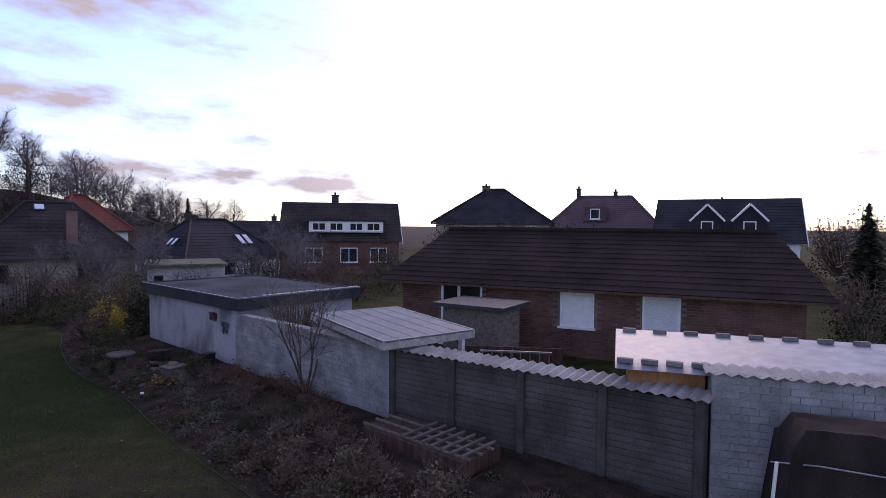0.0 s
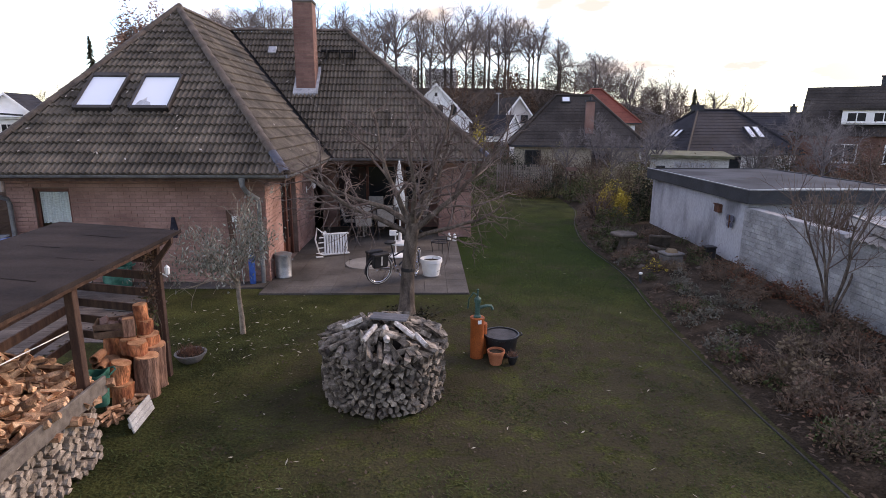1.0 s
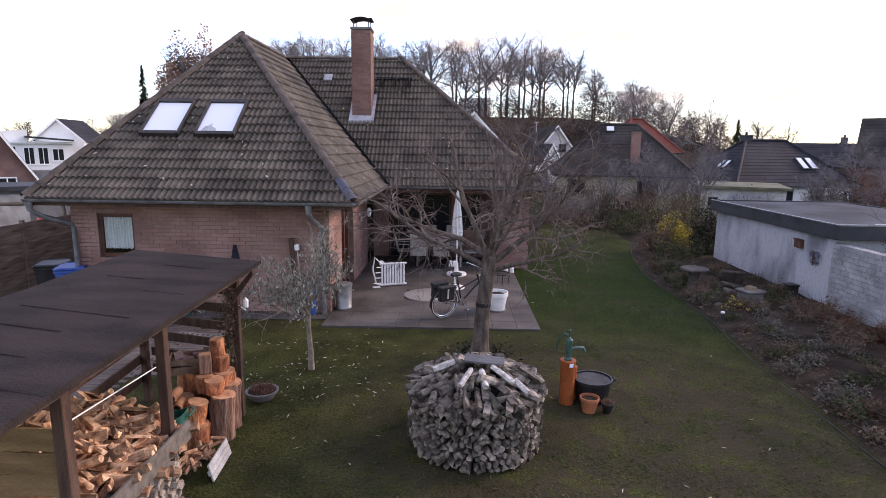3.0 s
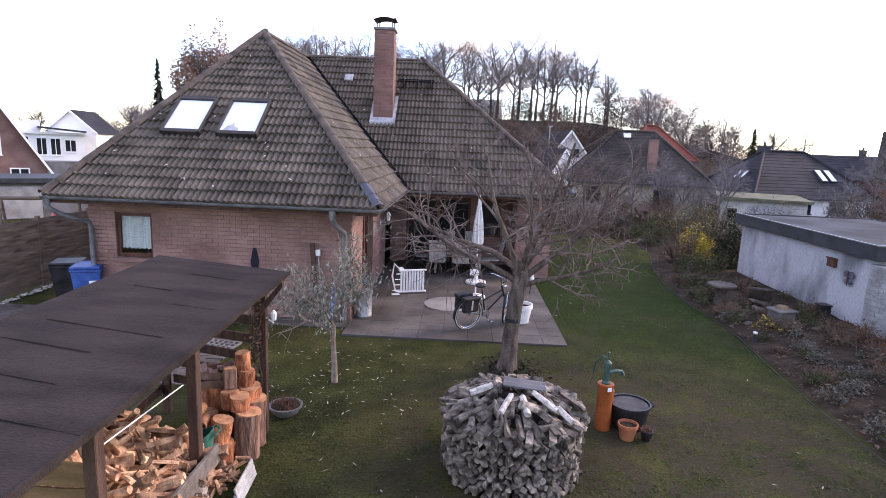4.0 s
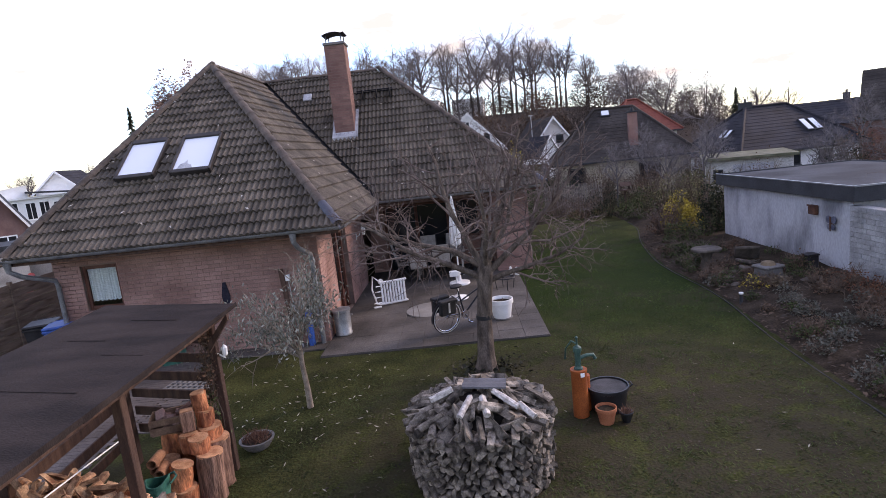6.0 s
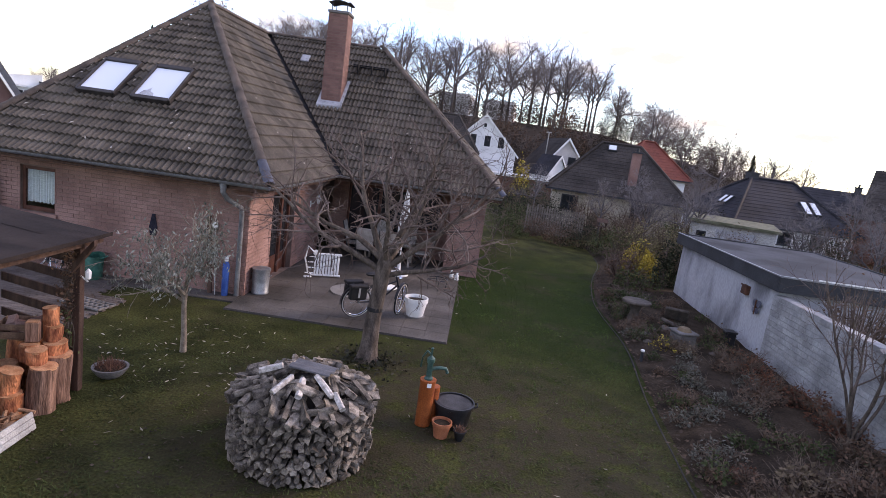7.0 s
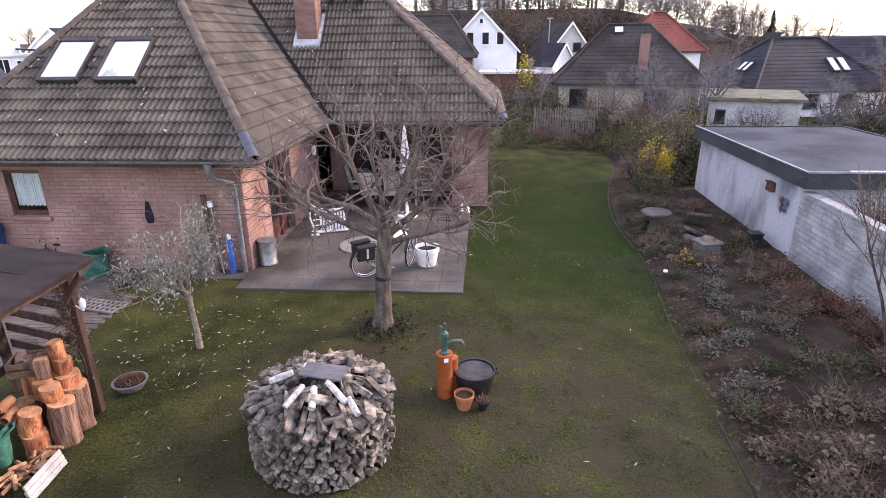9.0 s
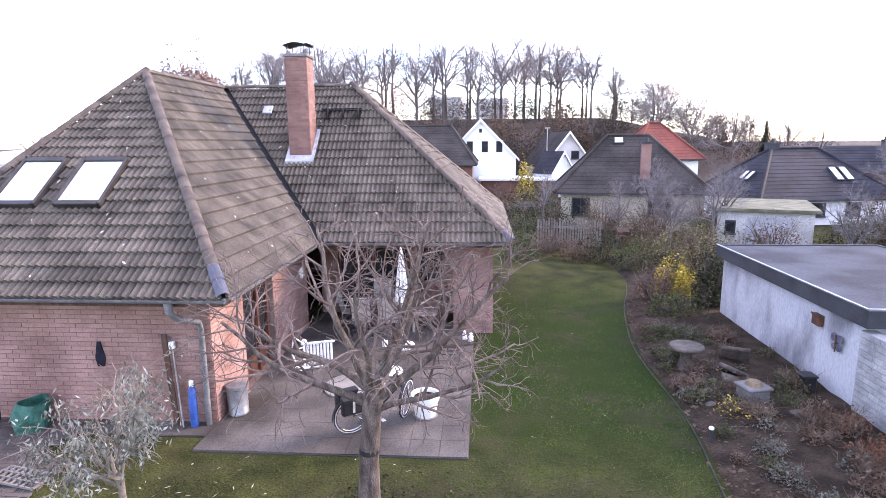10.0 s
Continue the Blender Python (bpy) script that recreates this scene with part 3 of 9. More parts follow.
# dark metal valley gutter
vp, vq = Vector(A2), Vector(RV)
vd = (vq - vp).normalized()
vs_ = vd.cross(Vector((0, 0, 1))).normalized()
val = Form().add([vp + vs_ * 0.14 + Vector((0, 0, 0.11)), vp + Vector((0, 0, 0.045)), vp - vs_ * 0.14 + Vector((0, 0, 0.11)), vq + vs_ * 0.14 + Vector((0, 0, 0.11)), vq + Vector((0, 0, 0.045)), vq - vs_ * 0.14 + Vector((0, 0, 0.11))], [(0, 1, 4, 3), (1, 2, 5, 4)])
val.v = [tuple(p) for p in val.v]
hpart("valley_gutter", val, VALLEY, "dark metal valley gutter", parent=roof)

# gutters and downpipes
def gutter(p, q):
    p, q = Vector(p), Vector(q)
    d = (q - p).normalized()
    s = d.cross(Vector((0, 0, 1)))
    f = Form()
    n = 7
    for r in (0.07, 0.062):
        for e in (p, q):
            f.v += [tuple(e + s * (r * math.cos(math.pi * i / (n - 1))) + Vector((0, 0, -r * math.sin(math.pi * i / (n - 1))))) for i in range(n)]
    f.f = [(i, i + 1, n + i + 1, n + i) for i in range(n - 1)] + [(2 * n + i, 3 * n + i, 3 * n + i + 1, 2 * n + i + 1) for i in range(n - 1)]
    f.f += [(0, n, 3 * n, 2 * n), (n - 1, 3 * n - 1, 4 * n - 1, 2 * n - 1)]
    return f


hpart("gutter", gutter((XL - 0.05, YF - 0.075, EZ), (XR + 0.06, YF - 0.075, EZ)), ZINC, "weathered zinc gutter", 40)
hpart("gutter", gutter((XR + 0.075, YF - 0.02, EZ), (XR + 0.075, YV, EZ)), ZINC, "", 40)
hpart("gutter", gutter((XR, YV - 0.075, EZ), (XM, YV - 0.075, EZ)), ZINC, "", 40)
for gx_, wx in ((-0.95, -0.86), (-6.55, -6.2)):
    hpart("downpipe", Form().tube([(gx_, YF - 0.07, 2.5), (gx_, YF - 0.07, 2.30), (gx_ + 0.3 * (wx - gx_), YF + 0.08, 2.16), (wx, 10.05, 1.93), (wx, 10.1, 1.8), (wx, 10.1, 0.0)], 0.05, 10), ZINC, "zinc downpipe with a swan neck", 40)
    hpart("pipe_funnel", Form().lathe([(0.05, -0.16), (0.075, 0.0)], 12, Matrix.Translation((gx_, YF - 0.07, 2.46))), ZINC, "", 40)

# chimney
ch = Form()
CX0, CX1, CY0, CY1 = -1.31, -0.73, 16.5, 17.1
hpart("chimney", Form().box(CX0, CX1, CY0, CY1, 4.2, 7.18), MORTAR, "slim red-brick chimney with lead flashing")
chim = [o for o in house.children if o.name.startswith("chimney")][0]
for ox, oy, ux, uy, ln in ((CX0, CY0, 1, 0, CX1 - CX0), (CX1, CY0, 0, 1, CY1 - CY0), (CX0, CY1, 0, -1, CY1 - CY0)):
    brick_skin(chim, ox + 3.4, oy - 14.5, ux, uy, ln, 4.3, 7.13, (BRICK_CH, BRICK_CHJ))
fl_ = Form()
zs = lambda y: EZ + (y - YV) * (RZ - EZ) / (18.6 - YV)
for x0, x1, y0, y1 in ((CX0 - 0.10, CX1 + 0.10, CY0 - 0.16, CY0 - 0.012), (CX1 + 0.012, CX1 + 0.10, CY0 - 0.012, CY1 + 0.1), (CX0 - 0.10, CX0 - 0.012, CY0 - 0.012, CY1 + 0.1)):
    fl_.add([(x0, y0, zs(y0) + 0.05), (x1, y0, zs(y0) + 0.05), (x1, y1, zs(y1) + 0.05), (x0, y1, zs(y1) + 0.05), (x0, y0, zs(y0) + 0.165), (x1, y0, zs(y0) + 0.165), (x1, y1, zs(y1) + 0.165), (x0, y1, zs(y1) + 0.165)],
            [(0, 3, 2, 1), (4, 5, 6, 7), (0, 1, 5, 4), (1, 2, 6, 5), (2, 3, 7, 6), (3, 0, 4, 7)])
hpart("flashing", fl_, LEAD, "grey lead flashing", parent=chim)
hpart("chimney_top", Form().box(CX0 - 0.04, CX1 + 0.04, CY0 - 0.04, CY1 + 0.04, 7.16, 7.24, 0.015), CONCRETE, parent=chim)
capf = Form()
for i in range(9):
    a = -0.33 + 0.66 * i / 8
    capf.v += [(-1.02 + a, y, 7.42 + 0.10 * math.cos(a * 4.1) + (0.05 if i == 8 else 0)) for y in (CY0 - 0.02, CY1 + 0.02)]
capf.f = [(2 * i, 2 * i + 2, 2 * i + 3, 2 * i + 1) for i in range(8)]
nb = len(capf.v)
capf.v += [(x, y, z + 0.015) for x, y, z in capf.v]
capf.f += [tuple(nb + i for i in reversed(f)) for f in list(capf.f)]
for x in (CX0 + 0.06, CX1 - 0.06):
    for y in (CY0 + 0.06, CY1 - 0.06):
        capf.box(x - 0.012, x + 0.012, y - 0.012, y + 0.012, 7.23, 7.48)
hpart("chimney_cap", capf, COPPERCAP, "dark curved metal cowl", 40, parent=chim)
# snow guard and roof hatch
sg = Form()
yy = 17.75
for dz in (0.15, 0.20):
    sg.tube([(-0.70, yy - 0.05, zs(yy) + dz), (0.46, yy - 0.05, zs(yy) + dz)], 0.02, 6)
for x in (-0.5, -0.05, 0.38):
    sg.box(x - 0.016, x + 0.016, yy - 0.3, yy + 0.02, zs(yy) - 0.1, zs(yy) + 0.2)
hpart("snow_guard", sg, VALLEY, "dark metal snow guard", parent=roof)
RM = lambda x, y: Matrix.Translation((x, y, zs(y))) @ pose(0, 0, 0, math.degrees(math.atan2(RZ - EZ, 18.6 - YV)), 0, 0)
hpart("roof_vent", Form().box(-0.14, 0.14, -0.16, 0.16, 0.05, 0.12, 0.02, RM(-2.35, 17.9)), LEAD, parent=roof)

# roof windows in the front slope
fs_ang = math.degrees(math.atan2(RZ - EZ, RL[1] - YF))
fz = lambda y: EZ + (y - YF) * (RZ - EZ) / (RL[1] - YF)


def roof_window(x, y, w, h, drape):
    m = Matrix.Translation((x, y, fz(y))) @ pose(0, 0, 0, fs_ang, 0, 0)
    fr = Form()
    for x0, x1, y0, y1 in ((-w / 2 - 0.055, -w / 2, -0.09, h + 0.09), (w / 2, w / 2 + 0.055, -0.09, h + 0.09), (-w / 2, w / 2, -0.11, 0.0), (-w / 2, w / 2, h, h + 0.13)):
        fr.box(x0, x1, y0, y1, 0.0, 0.195, 0.012, m)
    win = hpart("roof_window", fr, SASH, "dark-framed pivot roof window" + (", a blind half drawn" if drape else ""), parent=roof)
    # sky reflection is put into the pane's pale colour
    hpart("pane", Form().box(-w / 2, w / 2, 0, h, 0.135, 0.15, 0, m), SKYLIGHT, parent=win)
    if drape:
        hpart("drape", Form().prism([(-0.33, 0.03), (0.02, 0.03), (-0.02, 0.14), (-0.12, 0.2), (-0.14, 0.34), (-0.2, 0.24), (-0.27, 0.2)], 0.151, 0.155, m), LEAD, "grey-blue gathered blind", parent=win)


roof_window(-4.62, 11.02, 0.78, 1.10, False)
roof_window(-3.39, 11.02, 0.80, 1.10, True)

# front window
wx0, wx1 = -6.3 + WIN[0], -6.3 + WIN[1]
fr = Form()
for x0, x1, z0, z1 in ((wx0, wx0 + 0.07, 1.18, 2.14), (wx1 - 0.07, wx1, 1.18, 2.14), (wx0 + 0.07, wx1 - 0.07, 1.18, 1.27), (wx0 + 0.07, wx1 - 0.07, 2.06, 2.14)):
    fr.box(x0, x1, 10.255, 10.33, z0, z1, 0.008)
w1 = hpart("window", fr, WOOD_FRAME, "brown wooden window with a scalloped net curtain")
hpart("pane", Form().box(wx0 + 0.07, wx1 - 0.07, 10.285, 10.292, 1.27, 2.06), GLASS, parent=w1)
w1.children[0].visible_shadow = False
cu = Form()
for i in range(41):
    x = wx0 + 0.02 + (wx1 - wx0 - 0.04) * i / 40
    y = 10.32 + 0.012 * math.sin(i * 1.9)
    cu.v += [(x, y, 2.13), (x, y, 1.38 - 0.03 * abs(math.sin(i * math.pi / 5)))]
cu.f = [(2 * i, 2 * i + 1, 2 * i + 3, 2 * i + 2) for i in range(40)]
hpart("curtain", cu, CURTAIN, "white net curtain", 60, parent=w1)
hpart("window_sill", Form().box(wx0 - 0.06, wx1 + 0.06, 10.13, 10.26, 1.08, 1.17, 0.01), BRICK_J, parent=w1)
# side door: recess with a dark door
dy0, dy1 = 10.2 + DOOR[0], 10.2 + DOOR[1]
dr = Form()
dr.box(-0.98, -0.93, dy0, dy1, 0.02, 2.2)
for y0, y1, z0, z1 in ((dy0, dy0 + 0.1, 0.02, 2.2), (dy1 - 0.1, dy1, 0.02, 2.2), (dy0 + 0.1, dy1 - 0.1, 2.08, 2.2), (dy0 + 0.95, dy0 + 1.05, 0.02, 2.08)):
    dr.box(-0.93, -0.86, y0, y1, z0, z1, 0.008)
sd = hpart("side_door", dr, WOOD_FRAME, "dark brown wooden terrace door in a deep recess")
for y0, y1 in ((dy0 + 0.16, dy0 + 0.89), (dy0 + 1.1, dy1 - 0.14)):
    hpart("pane", Form().box(-0.925, -0.915, y0, y1, 0.5, 2.02), DARKPANE, parent=sd)
hpart("door_handle", Form().tube([(-0.86, dy0 + 0.88, 1.05), (-0.80, dy0 + 0.88, 1.05), (-0.80, dy0 + 0.76, 1.05)], 0.011, 6), ZINC, parent=sd)
# terrace doors
def terrace_frame(pieces):
    f = Form()
    for a0, a1, z0, z1 in pieces:
        f.box(-0.75 + a0, -0.75 + a1, 17.04, 17.11, z0, z1, 0.008)
    return f


tdo = hpart("terrace_door", terrace_frame(((0.5, 0.58, 0.02, 2.15), (2.52, 2.6, 0.02, 2.15), (0.575, 2.525, 2.07, 2.15), (1.5, 1.6, 0.02, 2.075))), WOOD_FRAME, "brown-framed glazed terrace doors in shade")
two = hpart("terrace_window", terrace_frame(((2.8, 2.87, 0.9, 2.15), (3.53, 3.6, 0.9, 2.15), (2.865, 3.535, 2.08, 2.15), (2.865, 3.535, 0.9, 0.97))), WOOD_FRAME, "brown-framed window beside the terrace doors")
for a0, a1, z0, z1 in ((0.58, 1.5, 0.02, 2.07), (1.6, 2.52, 0.02, 2.07), (2.87, 3.53, 0.97, 2.08)):
    hpart("pane", Form().box(-0.75 + a0, -0.75 + a1, 17.07, 17.08, z0, z1), DARKPANE, parent=tdo if a0 < 2.6 else two)

# pale leaves blown onto the tiles
RL_ = random.Random(91)
lv_ = Form()
for a, b, c, n in ((A0, A1, RL, 34), (A1, A2, RV, 14), (A1, RV, RL, 14), (A2, A3, RR, 26), (A2, RR, RV, 16)):
    a, b, c = Vector(a), Vector(b), Vector(c)
    nr = (b - a).cross(c - a).normalized()
    for i in range(n):
        u, v = sorted((RL_.uniform(0.04, 0.96), RL_.uniform(0.04, 0.96)))
        p = a * u + b * (v - u) + c * (1 - v) + nr * 0.135
        d = Vector((RL_.gauss(0, 1), RL_.gauss(0, 1), RL_.gauss(0, 1)))
        d = (d - nr * d.dot(nr)).normalized()
        e = nr.cross(d)
        l, w = RL_.uniform(0.03, 0.06), RL_.uniform(0.012, 0.022)
        lv_.add([p - d * l, p + e * w + nr * 0.01, p + d * l, p - e * w + nr * 0.012], [(0, 1, 2, 3)])
lv_.v = [tuple(H0 @ Vector(p)) for p in lv_.v]
tagged(part("roof_leaf_litter", lv_, material("roof_leaf_pale", (0.25, 0.20, 0.16), (0.5, 0.45, 0.40), 3, 0.8, 0.0, 30, rand=0.4, island=True), roof), kind="stuff")

# ---- patio, paths, bed ----
patio = solid("patio", Form().box(-0.75, 3.73, 9.25, 17.0, -0.03, 0.012), SLAB_J, "grey concrete slab patio beside the house", "patio")
path_f = Form().box(-3.2, -0.75, 9.72, 10.2, -0.03, 0.012)
solid("pavement_house", path_f, SLAB_J, "narrow slab path along the brick wall", "path")
slab = Form().box(0.0025, 0.4975, 0.0025, 0.4975, 0.0, 0.032, 0.003).mesh("slab")
slab.materials.append(SLAB)
n_slab = 0
for i in range(10):
    for j in range(15):
        x, y = -0.74 + i * 0.5, 9.26 + j * 0.5
        if x > 3.6 or n_slab > 290:
            continue
        cx, cy = x + 0.25, y + 0.25
        if (cx - 1.35) ** 2 + (cy - 11.85) ** 2 < 0.36:
            continue
        ob = part("slab", slab, SLAB, patio)
        ob.matrix_basis = Matrix.Translation((x, y, 0.001 + rng.uniform(0, 0.004)))
        ob.scale = (min(1.0, (3.72 - x) / 0.5), 1, 1)
        n_slab += 1
ROUND = material("round_inlay_pale", (0.20, 0.185, 0.165), (0.29, 0.27, 0.245), 2, 0.85, 0.3, 50)
part("round_inlay", Form().lathe([(0.62, 0.0), (0.62, 0.036), (0.6, 0.04), (0.0, 0.041)], 32, Matrix.Translation((1.35, 11.85, 0.002))), ROUND, patio, "pale round slab", 40)
hs = solid("house_slabs", Form().box(-3.19, -0.76, 9.73, 10.19, 0.012, 0.016), SLAB_J, "", "path")
for i in range(5):
    ob = part("slab", slab, SLAB, hs)
    ob.matrix_basis = Matrix.Translation((-3.2 + i * 0.49, 9.71, 0.0))
    ob.scale = (0.98, 0.98, 1)

# clinker drive behind the wood shelter
solid("driveway", Form().box(-8.6, -3.2, 3.0, 10.2, -0.03, 0.006).box(-3.2, -2.5, 6.6, 8.9, -0.03, 0.006), SLAB_J, "dark clinker drive", "drive")
pv = Form()
for i in range(27):
    for j in range(72):
        x, y = -8.58 + 0.2 * i + (0.1 if j % 2 else 0), 3.02 + 0.1 * j
        pv.box(x + 0.004, x + 0.196, y + 0.004, y + 0.096, 0.0, 0.02 + rng.uniform(0, 0.004))
for i in range(3):
    for j in range(23):
        x, y = -3.15 + 0.2 * i + (0.1 if j % 2 else 0), 6.62 + 0.1 * j
        if rng.random() < 0.9:
            pv.box(x + 0.006, x + 0.194, y + 0.006, y + 0.094, 0.0, 0.022 + rng.uniform(0, 0.005))
solid("pavers", pv, PAVER, "brown clinker pavers with sandy joints", "paving", kind="stuff")


# planted bed along the garage wall
def bed_edge(y):
    return 7.05 + 0.52 * ramp01(y, 5, 11.5) + 1.5 * ramp01(y, 14, 22.5) - 0.3 * (1 - ramp01(y, -3, 4.0)) + 0.03 * math.sin(y * 1.3)


bed = Form()
ys = [-4 + 0.35 * i for i in range(84)]
for y in ys:
    for k in range(9):
        x = bed_edge(y) + (10.9 - bed_edge(y)) * k / 8
        bed.v.append((x, y, 0.035 + (0.05 * noise.noise((x * 2, y * 2, 3)) + 0.04 * min(k, 3)) * (0 if k == 0 else 1) - (0.06 if k == 0 else 0)))
bed.f = [(i * 9 + k, i * 9 + k + 1, (i + 1) * 9 + k + 1, (i + 1) * 9 + k) for i in range(len(ys) - 1) for k in range(8)]
solid("flower_bed", bed, SOIL, "dark soil bed with leaf litter along the wall", "flower bed", smooth=60)
kerb = Form()
for i in range(55):
    y = -2.5 + 0.45 * i
    x0, x1 = bed_edge(y), bed_edge(y + 0.45)
    ang = math.degrees(math.atan2(x0 - x1, 0.45))
    kerb.box(-0.014, 0.014, 0.0, 0.448, -0.05, 0.010 + rng.uniform(-0.006, 0.006), 0.004, Matrix.Translation((x0, y, 0)) @ pose(0, 0, 0, 0, 0, ang))
solid("bed_edging", kerb, EDGING, "low dark edging sunk along the lawn", "edging", kind="stuff")

# ---- garage, garden wall and fence on the far side of the bed ----
GX, GY, GH = 10.57, 11.0, 2.05           # wall face, near end, top of the roof edge
garage = thing("garage", 12.6, 13.6, 0, 0, "flat-roofed garage with stained white stucco wall", "garage")
GI = garage.matrix_basis.inverted()


def gpart(name, form, mat, label="", smooth=None, parent=None):
    form.v = [tuple(GI @ Vector(p)) for p in form.v]
    return part(name, form, mat, parent or garage, label, smooth)


for gx0, gy0, gux, guy, gl in ((GX, 16.9, 0, -1, 16.9 - GY), (GX + 0.25, GY, 1, 0, 3.5), (GX + 4.0, GY, 0, 1, 16.9 - GY), (GX + 3.75, 16.9, -1, 0, 3.5)):
    gpart("wall", wall_body(Form(), gx0, gy0, gux, guy, gl, 0.25, 0, GH - 0.32), STUCCO, "white stucco with grey weather stains")
for x0, x1, y0, y1 in ((GX - 0.16, GX + 4.1, GY - 0.25, GY - 0.2), (GX - 0.16, GX - 0.11, GY - 0.2, 17.1), (GX + 4.05, GX + 4.1, GY - 0.2, 17.1), (GX - 0.11, GX + 4.05, 17.05, 17.1)):
    gpart("fascia", Form().box(x0, x1, y0, y1, GH - 0.33, GH, 0.006), FASCIA, "dark grey fascia board")
gpart("roof_deck", Form().box(GX - 0.11, GX + 4.05, GY - 0.2, 17.05, GH - 0.33, GH - 0.27), FASCIA)
gr = Form()
for i in range(24):
    for j in range(40):
        x, y = GX - 0.11 + 4.16 * i / 23, GY - 0.2 + (17.25 - GY) * j / 39
        gr.v.append((x, y, GH - 0.03 + 0.012 * noise.noise((x * 1.1, y * 1.1, 5))))
gr.f = [(i * 40 + j, (i + 1) * 40 + j, (i + 1) * 40 + j + 1, i * 40 + j + 1) for i in range(23) for j in range(39)]
gpart("roof", gr, FELT_GREY, "grey roofing felt with puddle stains", 60)
gpart("roof_trim", Form().box(GX - 0.17, GX + 4.11, GY - 0.27, GY - 0.23, GH - 0.01, GH + 0.025).box(GX - 0.17, GX - 0.13, GY - 0.23, 17.1, GH - 0.01, GH + 0.015), ZINC)
gpart("roof_edge_strip", Form().box(GX + 0.6, GX + 4.0, GY - 0.28, GY - 0.25, GH + 0.026, GH + 0.05), WHITE_PAINT, "pale metal edge strip")
RUST = material("rusty_iron", (0.06, 0.028, 0.02), (0.13, 0.055, 0.035), 9, 0.8, 0.5, 70)
BLUE_ORN = material("ornament_blue_grey", (0.06, 0.07, 0.10), (0.14, 0.15, 0.19), 9, 0.5, 0.3, 60)
hatch = thing("wall_box", GX - 0.06, 12.3, 1.40, 0, "small rusty brown box on the stucco wall", "wall box")
part("box", Form().box(-0.05, 0.056, -0.13, 0.13, -0.11, 0.11, 0.015), RUST, hatch)
part("box_lid", Form().box(-0.065, -0.051, -0.145, 0.145, 0.085, 0.125, 0.004), RUST, hatch)
orn = thing("wall_ornament", GX - 0.05, 11.65, 1.15, 0, "blue-grey iron butterfly ornament on the stucco wall", "wall ornament")
for sgn in (-1, 1):
    for k, (cy, cz, r) in enumerate(((0.09, 0.09, 0.085), (0.07, -0.08, 0.065))):
        o_ = Form()
        o_.add([(-0.02, sgn * cy + r * math.cos(a * 0.5236), cz + r * math.sin(a * 0.5236)) for a in range(12)] + [(0.0, sgn * cy + r * math.cos(a * 0.5236), cz + r * math.sin(a * 0.5236)) for a in range(12)],
               [tuple(range(12)), tuple(range(23, 11, -1))] + [(a, 12 + a, 12 + (a + 1) % 12, (a + 1) % 12) for a in range(12)])
        part("wing", o_, BLUE_ORN, orn)
part("body", Form().tube([(-0.03, 0, -0.17), (-0.03, 0, 0.16)], [0.012, 0.02], 8), RUST, orn)
part("bracket", Form().box(-0.02, 0.046, -0.015, 0.015, -0.02, 0.02), RUST, orn)

# whitewashed block wall from the garage to the fence
WL = GY - 4.9
gwall = solid("garden_wall", wall_body(Form(), 10.5, GY, 0, -1, WL, 0.22, 0, 1.62), WHITE_MORTAR, "whitewashed block garden wall", "wall")
brick_skin(gwall, 10.5, GY, 0, -1, WL, 0, 1.62, (WHITE_BRICK, WHITE_BRICK_J), own=(0.0, WL), bw=0.25, bh=0.108, gap=0.014, proud=0.014, name="block")
# flashing strip and corrugated coping along wall and fence
FX = lambda y: 10.5 + (0.0 if y > 4.9 else (4.9 - y) * 0.12)
CORR = material("corrugated_sheet_grey", (0.24, 0.22, 0.205), (0.38, 0.36, 0.34), 2, 0.8, 0.3, 40)
cop = Form()
n = 0
yy = 7.6
while yy > -1.0:
    z = 1.66 + 0.022 * math.sin(n * math.pi / 2)
    x = FX(yy)
    cop.v += [(x - 0.12, yy, z - 0.05), (x + 0.34, yy, z + 0.02), (x + 0.34, yy, z + 0.012), (x - 0.12, yy, z - 0.058)]
    n += 1
    yy -= 0.045
cop.f = [(4 * i + a, 4 * i + b, 4 * i + 4 + b, 4 * i + 4 + a) for i in range(n - 1) for a, b in ((0, 1), (1, 2), (2, 3), (3, 0))]
solid("wall_coping", cop, CORR, "corrugated grey cement coping on wall and fence", "coping", smooth=50)

fence = thing("concrete_fence", FX(2), 2, 0, 0, "grey concrete panel fence with posts", "fence")
for i in range(5):
    y = 4.82 - 1.42 * i
    post = Form().box(-0.06, 0.12, -0.07, 0.07, 0.0, 1.6, 0.012, Matrix.Translation((FX(y) - FX(2), y - 2, 0)))
    part("post", post, CONCRETE_D, fence)
    if i < 4:
        for k in range(5):
            pn = Form()
            for r in range(3):
                pn.box(0.01 - 0.006 * (r % 2), 0.07, -1.36 + 0.0, -0.06, 0.31 * k + 0.103 * r, 0.31 * k + 0.103 * r + 0.098, 0.006, Matrix.Translation((FX(y) - FX(2), y - 2, 0)) @ pose(0, 0, 0, 0, 0, 6.8))
            part("panel", pn, PANEL, fence)
# taller whitewashed wall past the fence
w2 = solid("garden_wall_tall", wall_body(Form(), 11.36, -0.95, 0.407, -0.914, 3.2, 0.22, 0, 1.98), WHITE_MORTAR, "tall whitewashed block wall of an outbuilding", "wall")
brick_skin(w2, 11.36, -0.95, 0.407, -0.914, 3.2, 0, 1.98, (WHITE_BRICK, WHITE_BRICK_J), own=(0.0, 3.2), bw=0.25, bh=0.108, gap=0.014, proud=0.014, name="block")



